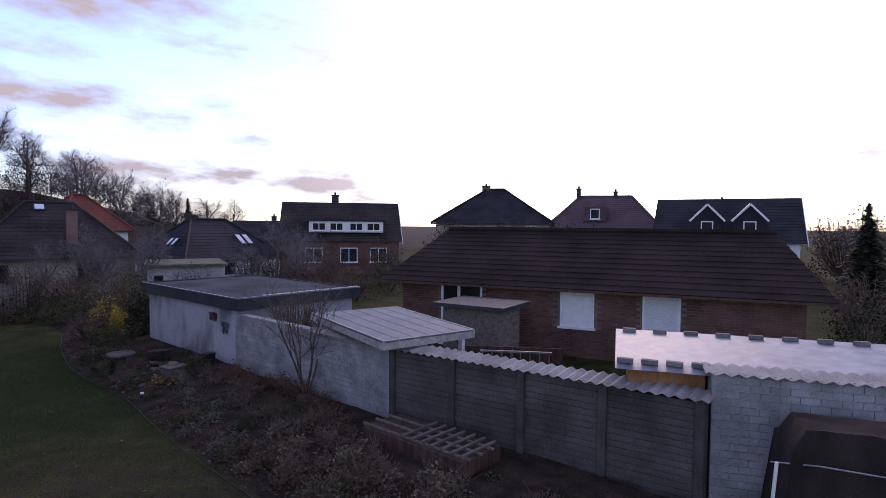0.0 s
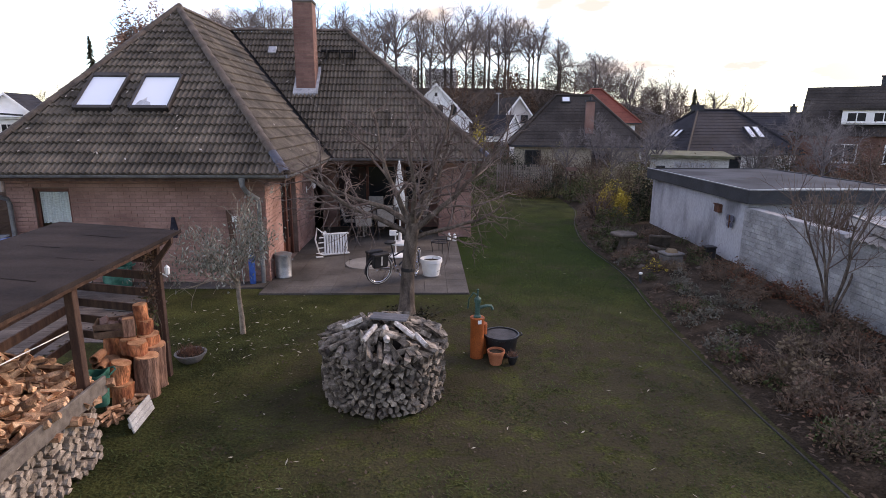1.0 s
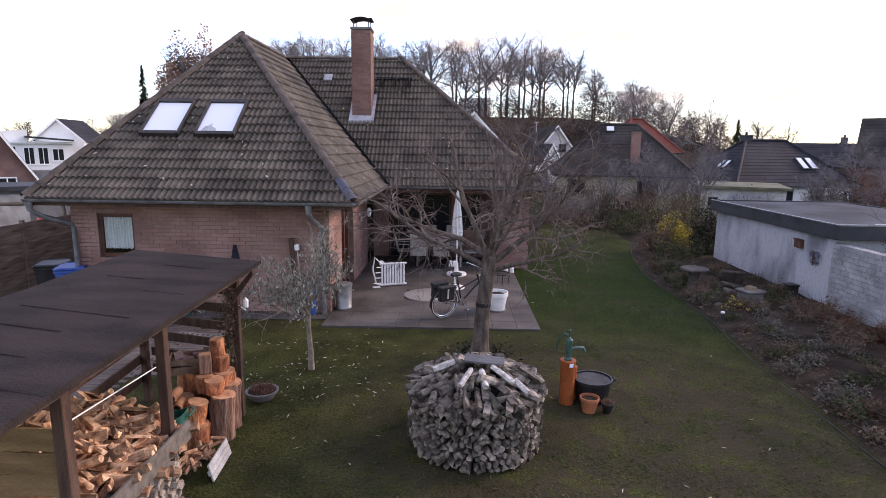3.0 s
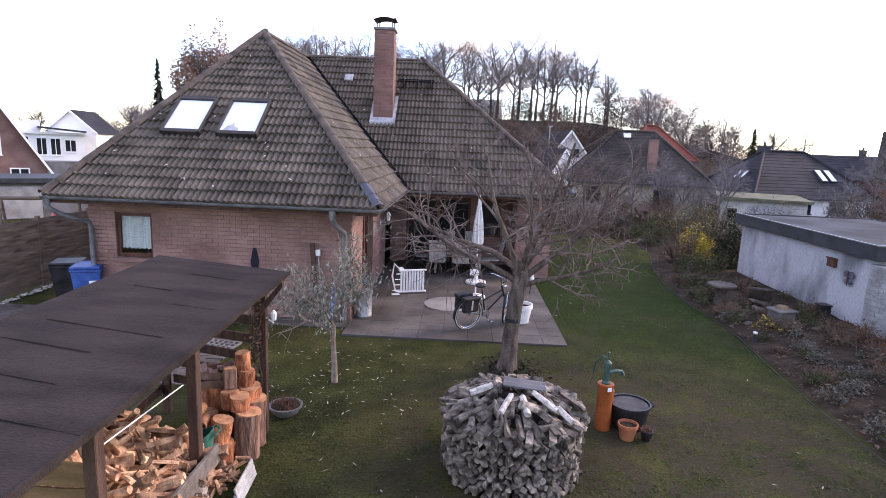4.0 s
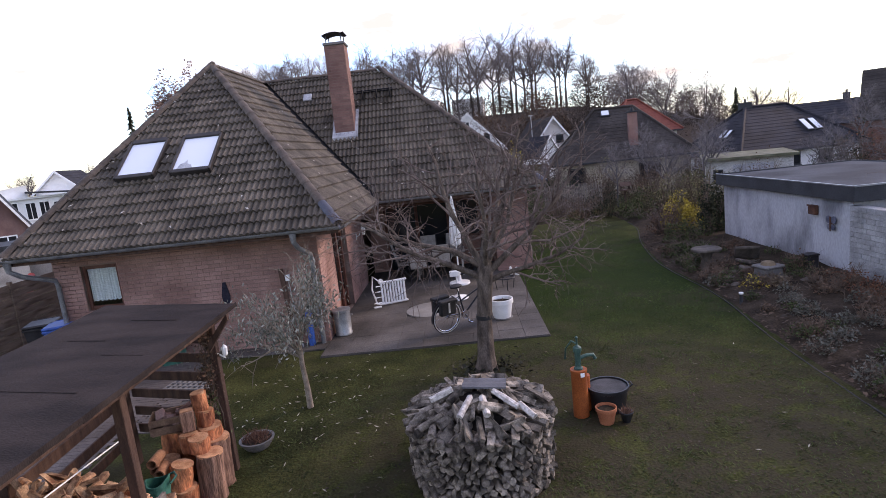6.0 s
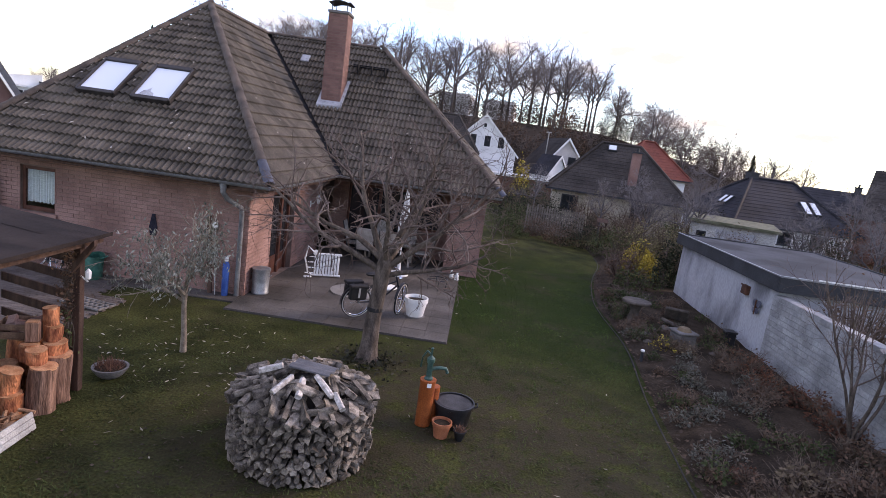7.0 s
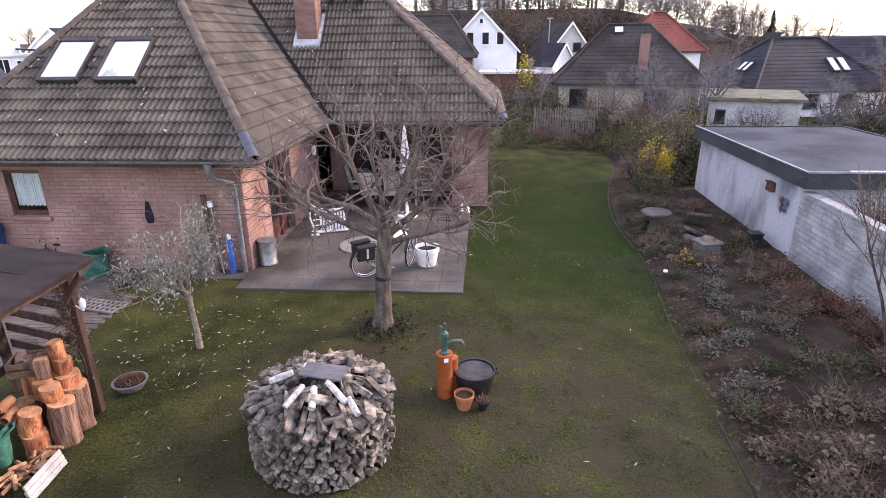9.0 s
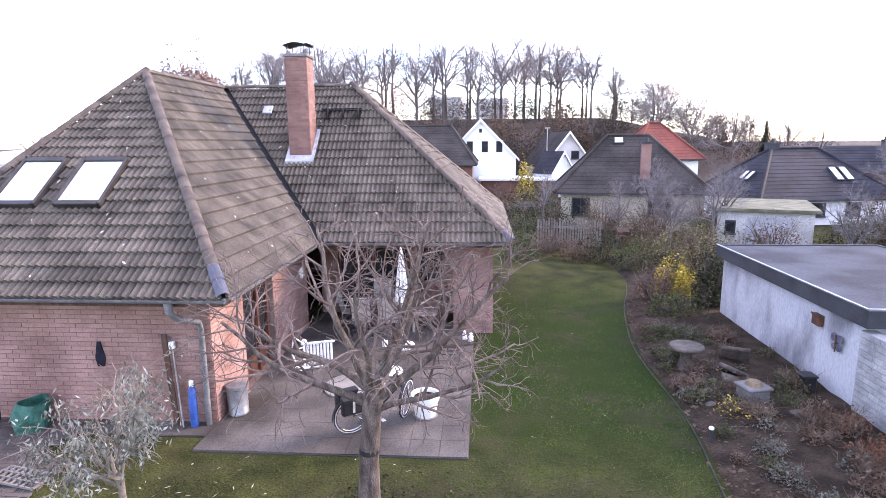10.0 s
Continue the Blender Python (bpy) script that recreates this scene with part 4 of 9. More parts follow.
# ---- things of the garden ----
def wp(th, name, form, mat, label="", smooth=None, parent=None):
    """A part of a thing, its form given in world coordinates."""
    inv = th.matrix_basis.inverted()
    form.v = [tuple(inv @ Vector(p)) for p in form.v]
    return part(name, form, mat, parent or th, label, smooth)


# open wood shelter with a felt roof
SH = thing("wood_shelter", -1.9, 3.0, 0, 0, "open timber firewood shelter with a dark felt roof", "shelter")
RA, RB, RC, RD = (-0.64, 5.58), (-2.54, 5.98), (-2.16, -0.1), (-0.46, -0.4)
rf = Form()
nu, nv = 14, 30
for top in (0.0, -0.035):
    for i in range(nu + 1):
        for j in range(nv + 1):
            u, v = i / nu, j / nv
            x = (RA[0] * (1 - u) + RB[0] * u) * (1 - v) + (RD[0] * (1 - u) + RC[0] * u) * v
            y = (RA[1] * (1 - u) + RB[1] * u) * (1 - v) + (RD[1] * (1 - u) + RC[1] * u) * v
            z = 2.11 + 0.05 * u + 0.008 * noise.noise((x * 2.2, y * 2.2, 1)) + top
            rf.v.append((x, y, z))
N_ = (nu + 1) * (nv + 1)
for i in range(nu):
    for j in range(nv):
        a, b, c, d = i * (nv + 1) + j, (i + 1) * (nv + 1) + j, (i + 1) * (nv + 1) + j + 1, i * (nv + 1) + j + 1
        rf.f += [(a, b, c, d), (N_ + a, N_ + d, N_ + c, N_ + b)]
ring = [i * (nv + 1) for i in range(nu + 1)] + [nu * (nv + 1) + j for j in range(1, nv + 1)] + [i * (nv + 1) + nv for i in range(nu - 1, -1, -1)] + [j for j in range(nv - 1, 0, -1)]
rf.f += [(ring[k], N_ + ring[k], N_ + ring[(k + 1) % len(ring)], ring[(k + 1) % len(ring)]) for k in range(len(ring))]
wp(SH, "roof", rf, FELT, "dark roofing felt with lapped seams", 30)
# lapped seams and a ragged drip edge
for v, s0, s1 in ((0.12, 4, 9), (0.24, 8, 12), (0.31, 2, 6), (0.45, 3, 13), (0.53, 6, 15), (0.62, 5, 14), (0.70, 0, 8)):
    p = [RA[k] * (1 - v) + RD[k] * v for k in (0, 1)]
    q = [RB[k] * (1 - v) + RC[k] * v for k in (0, 1)]
    seam = Form()
    for k in range(s0, s1):
        t0, t1 = k / 16, (k + 1) / 16 + 0.004
        x0, y0, x1, y1 = p[0] + (q[0] - p[0]) * t0, p[1] + (q[1] - p[1]) * t0, p[0] + (q[0] - p[0]) * t1, p[1] + (q[1] - p[1]) * t1
        z0, z1 = 2.114 + 0.05 * t0, 2.114 + 0.05 * t1
        wob = rng.uniform(0.0, 0.01)
        seam.add([(x0, y0, z0), (x1, y1, z1), (x1, y1 + 0.022, z1 + 0.003), (x0, y0 + 0.022, z0 + 0.003), (x0, y0, z0 + 0.001 + wob * 0.2), (x1, y1, z1 + 0.001 + wob * 0.2), (x1, y1 + 0.022, z1 + 0.004), (x0, y0 + 0.022, z0 + 0.004)],
                 [(4, 5, 6, 7), (0, 1, 5, 4), (2, 3, 7, 6), (1, 2, 6, 5), (3, 0, 4, 7)])
    wp(SH, "seam", seam, FELT)
drip = Form()
for k in range(60):
    v = k / 60
    x, y = RA[0] * (1 - v) + RD[0] * v, RA[1] * (1 - v) + RD[1] * v
    drip.box(x - 0.004, x + 0.012, y - 0.098, y, 2.065 + rng.uniform(0, 0.012), 2.122)
wp(SH, "drip_edge", drip, FELT, "ragged felt edge")
P3, P2, P1 = (-0.92, 5.38), (-0.83, 3.32), (-0.78, 1.85)
for x, y in (P3, P2, P1, (-2.40, 5.76), (-2.26, 3.6), (-2.16, 1.9)):
    wp(SH, "post", Form().box(x - 0.046, x + 0.046, y - 0.046, y + 0.046, 0.0, 2.09, 0.006), WOOD_DARK, "dark-stained square post")
for y in (5.25,):
    wp(SH, "brace", Form().add([(-0.9, y - 0.03, 1.62), (-0.9, y + 0.03, 1.62), (-0.9, y + 0.03, 1.74), (-0.9, y - 0.03, 1.74), (-0.62, y - 0.03, 2.0), (-0.62, y + 0.03, 2.0), (-0.62, y + 0.03, 2.08), (-0.62, y - 0.03, 2.08)],
                               [(0, 3, 2, 1), (4, 5, 6, 7), (0, 1, 5, 4), (1, 2, 6, 5), (2, 3, 7, 6), (3, 0, 4, 7)]), WOOD_DARK)
bm_ = Form().add([(-0.86, 5.6, 1.97), (-0.76, 5.6, 1.97), (-0.76, 5.6, 2.07), (-0.86, 5.6, 2.07), (-0.70, -0.2, 1.97), (-0.60, -0.2, 1.97), (-0.60, -0.2, 2.07), (-0.70, -0.2, 2.07)],
                 [(0, 1, 2, 3), (7, 6, 5, 4), (0, 4, 5, 1), (1, 5, 6, 2), (2, 6, 7, 3), (3, 7, 4, 0)])
wp(SH, "plate_beam", bm_, WOOD_DARK)
for k in range(6):
    z = 0.42 + 0.25 * k
    wp(SH, "slat", Form().box(-2.4, -0.98, 5.42, 5.45, z, z + 0.12, 0.004, Matrix.Translation((0, 0, 0)) @ Matrix.Translation((-0.95, 5.4, 0)) @ pose(0, 0, 0, 0, 0, -16) @ Matrix.Translation((0.95, -5.4, 0))), WOOD_DARK, "dark horizontal slat")
for k in range(6):
    z = 0.3 + 0.27 * k
    wp(SH, "slat", Form().box(-0.015, 0.015, -1.95, 1.95, z, z + 0.13, 0.004, Matrix.Translation((-2.34, 3.83, 0)) @ pose(0, 0, 0, 0, 0, 3.6)), WOOD_DARK, "dark horizontal slat")
wp(SH, "front_board", Form().box(-0.73, -0.69, 1.82, 3.5, 0.70, 0.90, 0.008), WOOD_GREY, "grey weathered retaining board")
# tan close-boarded panel at the near end
for k in range(9):
    z = 0.05 + 0.178 * k
    w = Form()
    for i in range(11):
        x = -0.84 - 0.128 * i
        bow = 0.012 * math.sin(i * 1.1 + (k % 2) * math.pi)
        w.v += [(x, 1.86 + bow, z), (x, 1.86 + bow, z + 0.172), (x, 1.875 + bow, z + 0.172), (x, 1.875 + bow, z)]
    w.f = [(4 * i + a, 4 * i + 4 + a, 4 * i + 4 + b, 4 * i + b) for i in range(10) for a, b in ((0, 1), (1, 2), (2, 3), (3, 0))]
    wp(SH, "panel_board", w, WOOD_TAN, "tan woven fence board", 40)
for x in (-1.35, -2.0):
    wp(SH, "panel_stile", Form().box(x - 0.02, x + 0.02, 1.835, 1.85, 0.04, 1.66, 0.003), WOOD_TAN)
wp(SH, "rod", Form().tube([(-1.2, 3.85, 1.30), (-1.15, 2.3, 1.42)], 0.007, 6), WHITE_PAINT, "pale metal rod")

# withered climber on the corner post
cw = random.Random(8)
cl_ = thing("withered_climber", P3[0] - 0.08, P3[1] - 0.06, 0, 0, "withered brown climber with a few green leaves on the shelter post", "climber")
vine, dry, green = Form(), Form(), Form()
for k in range(9):
    px_, py_ = cw.uniform(-0.06, 0.05), cw.uniform(-0.07, 0.05)
    pts_ = [Vector((px_ * 0.5 + cw.gauss(0, 0.03), py_ * 0.5 + cw.gauss(0, 0.03), z_)) for z_ in (0.0, 0.4, 0.8, 1.2, 1.55, 1.55 + cw.uniform(0.05, 0.4))]
    vine.tube(pts_, [0.007, 0.007, 0.006, 0.005, 0.004, 0.002], 4, caps=False)
    for q in range(16):
        p0 = pts_[2].lerp(pts_[5], cw.random())
        vine.tube([p0, p0 + Vector((cw.gauss(0, 0.06), cw.gauss(0, 0.06), cw.gauss(-0.05, 0.07)))], [0.003, 0.0015], 3, caps=False)
for f_, n_, lo_, hi_ in ((dry, 420, 0.95, 1.95), (green, 110, 0.55, 1.15)):
    for q in range(n_):
        c = Vector((cw.gauss(0, 0.055), cw.gauss(-0.01, 0.055), cw.uniform(lo_, hi_)))
        u = Vector((cw.gauss(0, 1), cw.gauss(0, 1), cw.gauss(0, 1))).normalized() * cw.uniform(0.012, 0.028)
        v = u.cross(Vector((cw.gauss(0, 1), cw.gauss(0, 1), cw.gauss(0, 1)))).normalized() * u.length * 0.7
        f_.add([tuple(c - u), tuple(c + v), tuple(c + u), tuple(c - v)], [(0, 1, 2, 3)])
part("vine", vine, TWIG_BED, cl_)
tagged(part("dry_leaves", dry, material("climber_leaf_dry", (0.075, 0.038, 0.024), (0.17, 0.095, 0.06), 4, 0.9, 0.0, 30, rand=0.3, island=True), cl_), kind="stuff")
tagged(part("green_leaves", green, material("climber_leaf_green", (0.030, 0.045, 0.014), (0.085, 0.11, 0.04), 4, 0.7, 0.0, 30, rand=0.3, island=True), cl_), kind="stuff")

# split firewood
SPLIT = material("split_wood_fresh", (0.20, 0.085, 0.045), (0.74, 0.47, 0.29), 7, 0.8, 0.5, 60, rand=0.6, grime=0.35, stretch=(1.5, 1.5, 1.5))
SPLIT_J = material("split_wood_fresh_joined", (0.16, 0.075, 0.042), (0.52, 0.30, 0.18), 9, 0.8, 0.4, 60, rand=0.5, island=True, grime=0.3)
END_J = material("log_ends_pale_joined", (0.15, 0.115, 0.09), (0.38, 0.32, 0.265), 14, 0.85, 0.4, 90, rand=0.4, island=True, grime=0.35)
GREYLOG = material("split_wood_grey", (0.040, 0.032, 0.025), (0.28, 0.240, 0.200), 10, 0.9, 0.6, 70, rand=0.5, grime=0.4)
GREYLOG_J = material("split_wood_grey_joined", (0.040, 0.032, 0.025), (0.28, 0.240, 0.200), 10, 0.9, 0.6, 70, rand=0.5, island=True, grime=0.4)
BIRCH = material("birch_log_pale", (0.30, 0.27, 0.245), (0.58, 0.545, 0.51), 22, 0.8, 0.3, 60, grime=0.25)


def log_form(r, length, kind, rnd):
    """A split or round log along x, its first end at the origin."""
    if kind == 0:
        pts = [(0, 0), (1, -0.1), (0.75, 0.5), (0.35, 0.85), (-0.1, 0.95)]
    elif kind == 1:
        pts = [(-0.7, -0.4), (0.75, -0.45), (0.85, 0.2), (0.2, 0.6), (-0.6, 0.45)]
    elif kind == 2:
        pts = [(-0.8, -0.35), (0.8, -0.4), (0.1, 0.8)]
    else:
        pts = [(0.72 * math.cos(a * math.pi / 4), 0.72 * math.sin(a * math.pi / 4)) for a in range(8)]
    pts = [(a * r * rnd.uniform(0.85, 1.15), b * r * rnd.uniform(0.85, 1.15)) for a, b in pts]
    k = len(pts)
    f = Form()
    f.v = [(0.0 + rnd.uniform(-0.006, 0.006), a, b) for a, b in pts] + [(length / 2, a * 1.04 + rnd.uniform(-0.004, 0.004), b * 1.04) for a, b in pts] + [(length + rnd.uniform(-0.006, 0.006), a * 0.94, b * 0.96) for a, b in pts]
    f.f = [tuple(reversed(range(k))), tuple(range(2 * k, 3 * k))]
    for s in (0, k):
        f.f += [(s + i, s + (i + 1) % k, s + k + (i + 1) % k, s + k + i) for i in range(k)]
    return f


lr = random.Random(21)
LOGS = [log_form(0.062, 0.32, k % 4, lr) for k in range(10)]


def into(form, src, m):
    form.add(src.v, src.f, m)


# round stack of grey split logs
PX, PY, PR = 2.23, 4.88, 0.82
pile = thing("round_woodpile", PX, PY, 0, 0, "round beehive stack of grey weathered split logs", "woodpile")
# added filler body, its black painting the shade in the gaps between logs
core = Form().lathe([(0.55, 0.0), (0.55, 0.69), (0.3, 0.84), (0.02, 0.92)], 20)
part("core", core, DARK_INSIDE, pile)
log_me = []
for f in LOGS:
    me = Form().add(f.v, f.f).mesh("log")
    me.materials.append(GREYLOG)
    log_me.append(me)
rest = Form()
n_own = 0
z = 0.05
row = 0
while z < 0.74:
    rr = PR * (1.0 - 0.03 * (z / 0.9) ** 2 - 0.02 * (z < 0.1))
    n = 60
    for i in range(n):
        a = 2 * math.pi * (i + 0.5 * (row % 2) + lr.uniform(-0.25, 0.25)) / n
        out = rr + lr.uniform(-0.045, 0.03)
        m = Matrix.Translation((out * math.cos(a), out * math.sin(a), z + lr.uniform(-0.012, 0.012))) @ pose(0, 0, 0, 0, 0, math.degrees(a) + 180 + lr.uniform(-13, 13)) @ pose(0, 0, 0, lr.uniform(0, 360), lr.uniform(-8, 8), 0)
        m = m @ Matrix.Diagonal((1, lr.uniform(0.6, 1.25), lr.uniform(0.6, 1.1), 1))
        k = lr.randrange(10)
        if -2.6 < a - (2 * math.pi if a > math.pi else 0) < -0.5 and n_own < 170 and lr.random() < 0.75:
            ob = part("log", log_me[k], GREYLOG, pile)
            ob.matrix_basis = m
            n_own += 1
        else:
            into(rest, LOGS[k], m)
    z += 0.075
    row += 1
# radiating logs of the domed top
for ring_, (rad, z0, n, tilt) in enumerate(((0.86, 0.73, 33, 8), (0.80, 0.79, 30, 11), (0.66, 0.84, 25, 13), (0.52, 0.89, 19, 13), (0.37, 0.93, 12, 10))):
    for i in range(n):
        a = 2 * math.pi * (i + lr.uniform(-0.3, 0.3)) / n
        m = Matrix.Translation((rad * math.cos(a), rad * math.sin(a), z0 + lr.uniform(-0.025, 0.035))) @ pose(0, 0, 0, 0, 0, math.degrees(a) + 180 + lr.gauss(0, 24)) @ pose(0, 0, 0, lr.uniform(0, 360), -tilt + lr.uniform(-9, 9), 0)
        m = m @ Matrix.Diagonal((lr.uniform(0.7, 1.05), lr.uniform(0.85, 1.35), lr.uniform(0.8, 1.25), 1))
        k = lr.randrange(10)
        if n_own < 298:
            ob = part("log", log_me[k], GREYLOG, pile)
            ob.matrix_basis = m
            n_own += 1
        else:
            into(rest, LOGS[k], m)
tagged(part("logs_joined", rest, GREYLOG_J, pile), kind="stuff")
RIDGED = material("grey_ridged_tile", (0.075, 0.077, 0.085), (0.12, 0.122, 0.13), 5, 0.7, 0.3, 60)
tl = thing("loose_roof_tile", PX + 0.1, PY - 0.08, 1.10, -8, "dark grey ridged roof tile laid on the woodpile", "roof tile")
tf = Form()
pr_ = [0, 0.012, 0.02, 0.012, 0, 0, 0.012, 0.02, 0.012, 0]
for i, h in enumerate(pr_):
    tf.v += [(-0.24, -0.17 + 0.34 * i / 9, h), (0.24, -0.17 + 0.34 * i / 9, h), (0.24, -0.17 + 0.34 * i / 9, h - 0.018), (-0.24, -0.17 + 0.34 * i / 9, h - 0.018)]
tf.f = [(4 * i + a, 4 * i + b, 4 * i + 4 + b, 4 * i + 4 + a) for i in range(9) for a, b in ((0, 1), (1, 2), (2, 3), (3, 0))] + [(0, 3, 2, 1), (36, 37, 38, 39)]
part("tile", tf, RIDGED, tl, "", 40)
tl.rotation_euler = (radians(-7), radians(3), radians(-6))
for x, y, z, rz, l in ((PX - 0.20, PY - 0.58, 0.96, 62, 0.30), (PX + 0.09, PY - 0.60, 0.96, 98, 0.28), (PX + 0.42, PY - 0.46, 0.96, 140, 0.33), (PX - 0.52, PY - 0.12, 0.97, 10, 0.27), (PX + 0.58, PY - 0.58, 0.89, 128, 0.24)):
    b = thing("birch_log", x, y, z, 0, "pale birch log lying on the woodpile", "log", "birch logs on the woodpile")
    part("log", log_form(0.05, l, 3, lr), BIRCH, b, "", 40)
    b.matrix_basis = Matrix.Translation((x, y, z)) @ pose(0, 0, 0, 0, 0, rz) @ pose(0, 0, 0, 0, -20, 0)

# firewood stacked in the shelter
fw = thing("firewood_stack", -1.6, 2.6, 0, 0, "stack of split firewood, fresh orange logs on top", "firewood")
ends = Form()
for row in range(9):
    for i in range(15):
        y, z = 1.98 + 0.095 * i + lr.uniform(-0.02, 0.02), 0.05 + 0.078 * row + lr.uniform(-0.01, 0.01)
        into(ends, LOGS[lr.randrange(10)], GI_ := Matrix.Translation((-0.74 + lr.uniform(-0.03, 0.02) + 1.6, y - 2.6, z)) @ pose(0, 0, 0, 0, 0, 180 + lr.uniform(-5, 5)) @ pose(0, 0, 0, lr.uniform(0, 360), 0, 0))
tagged(part("logs_joined", ends, END_J, fw), kind="stuff")
# black filler block added as painted shade behind the log ends
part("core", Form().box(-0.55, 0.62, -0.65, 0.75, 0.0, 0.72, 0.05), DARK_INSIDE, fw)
fresh_me = []
for f in LOGS:
    me = Form().add(f.v, f.f).mesh("split_log")
    me.materials.append(SPLIT)
    fresh_me.append(me)
for i in range(290):
    x, y = lr.uniform(-2.05, -0.8), lr.uniform(1.98, 3.55)
    top = 0.78 + 0.28 * ramp01(-x, 0.75, 1.5) * (1 - 0.3 * ramp01(y, 3.2, 3.9))
    ob = part("split_log", fresh_me[lr.randrange(10)], SPLIT, fw)
    ob.matrix_basis = Matrix.Translation((x + 1.6, y - 2.6, top + lr.uniform(-0.05, 0.09))) @ pose(0, 0, 0, 0, 0, lr.choice((lr.uniform(-40, 40), lr.uniform(140, 220), lr.uniform(0, 360)))) @ pose(0, 0, 0, lr.uniform(0, 360), lr.gauss(0, 24), 0)
    s = lr.uniform(0.55, 0.85)
    ob.scale = (s * lr.uniform(0.75, 1.15), s * lr.uniform(0.8, 1.3), s * lr.uniform(0.7, 1.1))
hid = Form()
for i in range(220):
    x, y = lr.uniform(-2.1, -0.85), lr.uniform(1.98, 3.55)
    into(hid, LOGS[lr.randrange(10)], Matrix.Translation((x + 1.6, y - 2.6, 0.72 + 0.24 * ramp01(-x, 0.75, 1.5) + lr.uniform(-0.1, 0.02))) @ pose(0, 0, 0, 0, 0, lr.uniform(0, 360)) @ pose(0, 0, 0, lr.uniform(0, 360), lr.uniform(-15, 15), 0))
tagged(part("split_logs_joined", hid, SPLIT_J, fw), kind="stuff")

# upright log rounds by the last post
ROUNDBARK = material("pine_bark_orange", (0.19, 0.055, 0.028), (0.62, 0.235, 0.110), 9, 0.85, 1.0, 45, rand=0.22, grime=0.45, stretch=(1, 1, 0.35))
ROUNDEND = material("sawn_end_orange", (0.34, 0.145, 0.072), (0.58, 0.305, 0.168), 10, 0.8, 0.3, 70, rand=0.15)
STUMPGREY = material("stump_bark_grey", (0.13, 0.068, 0.048), (0.40, 0.225, 0.160), 9, 0.9, 0.9, 40, rand=0.1, grime=0.45, stretch=(2.4, 2.4, 0.25))


CRATE_WOOD = material("clay_pipe_brown", (0.20, 0.085, 0.045), (0.36, 0.17, 0.09), 7, 0.8, 0.3, 50)


def round_log(x, y, z, r, h, tip=0, rz=0, mat=None, grp="log rounds by the shelter post"):
    t = thing("log_round", x, y, z, 0, "sawn log round with orange bark, stacked upright" if not mat else "thick grey-barked log standing upright", "log", grp)
    f = Form()
    n = 20
    for k, zz in enumerate((0, 0.12 * h, 0.3 * h, 0.5 * h, 0.7 * h, 0.88 * h, h)):
        for i in range(n):
            a = 2 * math.pi * i / n
            w = r * (1 + 0.06 * math.sin(3 * a + 0.7 * k + x * 7) + 0.04 * math.sin(7 * a + x * 9) + 0.09 * noise.noise((2.5 * math.cos(a) + 9 * x, 2.5 * math.sin(a) + 9 * y, 8 * zz)))
            f.v.append((w * math.cos(a), w * math.sin(a), zz))
    f.f = [(k * n + i, k * n + (i + 1) % n, (k + 1) * n + (i + 1) % n, (k + 1) * n + i) for k in range(6) for i in range(n)] + [tuple(reversed(range(n)))]
    part("bark", f, mat or ROUNDBARK, t, "", 50)
    e = Form()
    e.v = [(r * 0.97 * math.cos(2 * math.pi * i / n), r * 0.97 * math.sin(2 * math.pi * i / n), h + 0.004) for i in range(n)] + [(r * 0.97 * math.cos(2 * math.pi * i / n), r * 0.97 * math.sin(2 * math.pi * i / n), h - 0.02) for i in range(n)]
    e.f = [tuple(range(n))] + [(i, n + i, n + (i + 1) % n, (i + 1) % n) for i in range(n)]
    part("sawn_end", e, ROUNDEND, t, "pale sawn end")
    t.matrix_basis = pose(x, y, z, 0, 0, rz or lr.uniform(0, 360)) @ pose(0, 0, 0, tip or lr.uniform(-4, 4), 0, 0)
    return t


round_log(-0.94, 4.78, 0.0, 0.15, 0.58, 4, 100, mat=STUMPGREY)
round_log(-0.98, 5.08, 0.0, 0.16, 0.62, 3, 80, mat=STUMPGREY)
round_log(-1.20, 5.28, 0.0, 0.13, 0.60, 3, 60, mat=STUMPGREY)
round_log(-1.13, 4.55, 0.0, 0.13, 0.31, 4, 40)
round_log(-1.17, 4.55, 0.315, 0.12, 0.27, 13, 100)
round_log(-1.02, 4.82, 0.59, 0.115, 0.17, 5, 30)
round_log(-1.16, 4.88, 0.57, 0.105, 0.20, 6, 200)
round_log(-1.00, 5.10, 0.63, 0.135, 0.13, 4, 10)
round_log(-1.06, 5.12, 0.76, 0.10, 0.19, 5, 140)
round_log(-1.08, 5.14, 0.955, 0.085, 0.22, 5, 300)
round_log(-1.44, 4.86, 0.0, 0.14, 0.50)
round_log(-1.50, 5.18, 0.0, 0.18, 0.72)
sq = thing("squared_log", -1.19, 4.98, 0.785, 25, "squared split log standing on end", "log")
part("log", Form().box(-0.075, 0.075, -0.07, 0.07, -0.01, 0.24, 0.012), STUMPGREY, sq)
part("sawn_end", Form().box(-0.066, 0.066, -0.06, 0.06, 0.241, 0.247, 0.002), ROUNDEND, sq, "pale sawn end")
for x, y, z, rz_ in ((-1.34, 4.62, 0.56, 12), (-1.46, 4.70, 0.57, 20), (-1.39, 4.66, 0.67, 4)):
    cp = thing("clay_pipe", x, y, z, 0, "short brown clay pipe lying on a log", "pipe", "clay pipes by the shelter post")
    part("pipe", Form().lathe([(0.056, 0.0), (0.056, 0.24), (0.042, 0.24), (0.042, 0.004)], 16), CRATE_WOOD, cp, "", 40)
    cp.matrix_basis = pose(x, y, z, 0, 0, rz_) @ pose(0, 0, 0, 90, 0, 0)
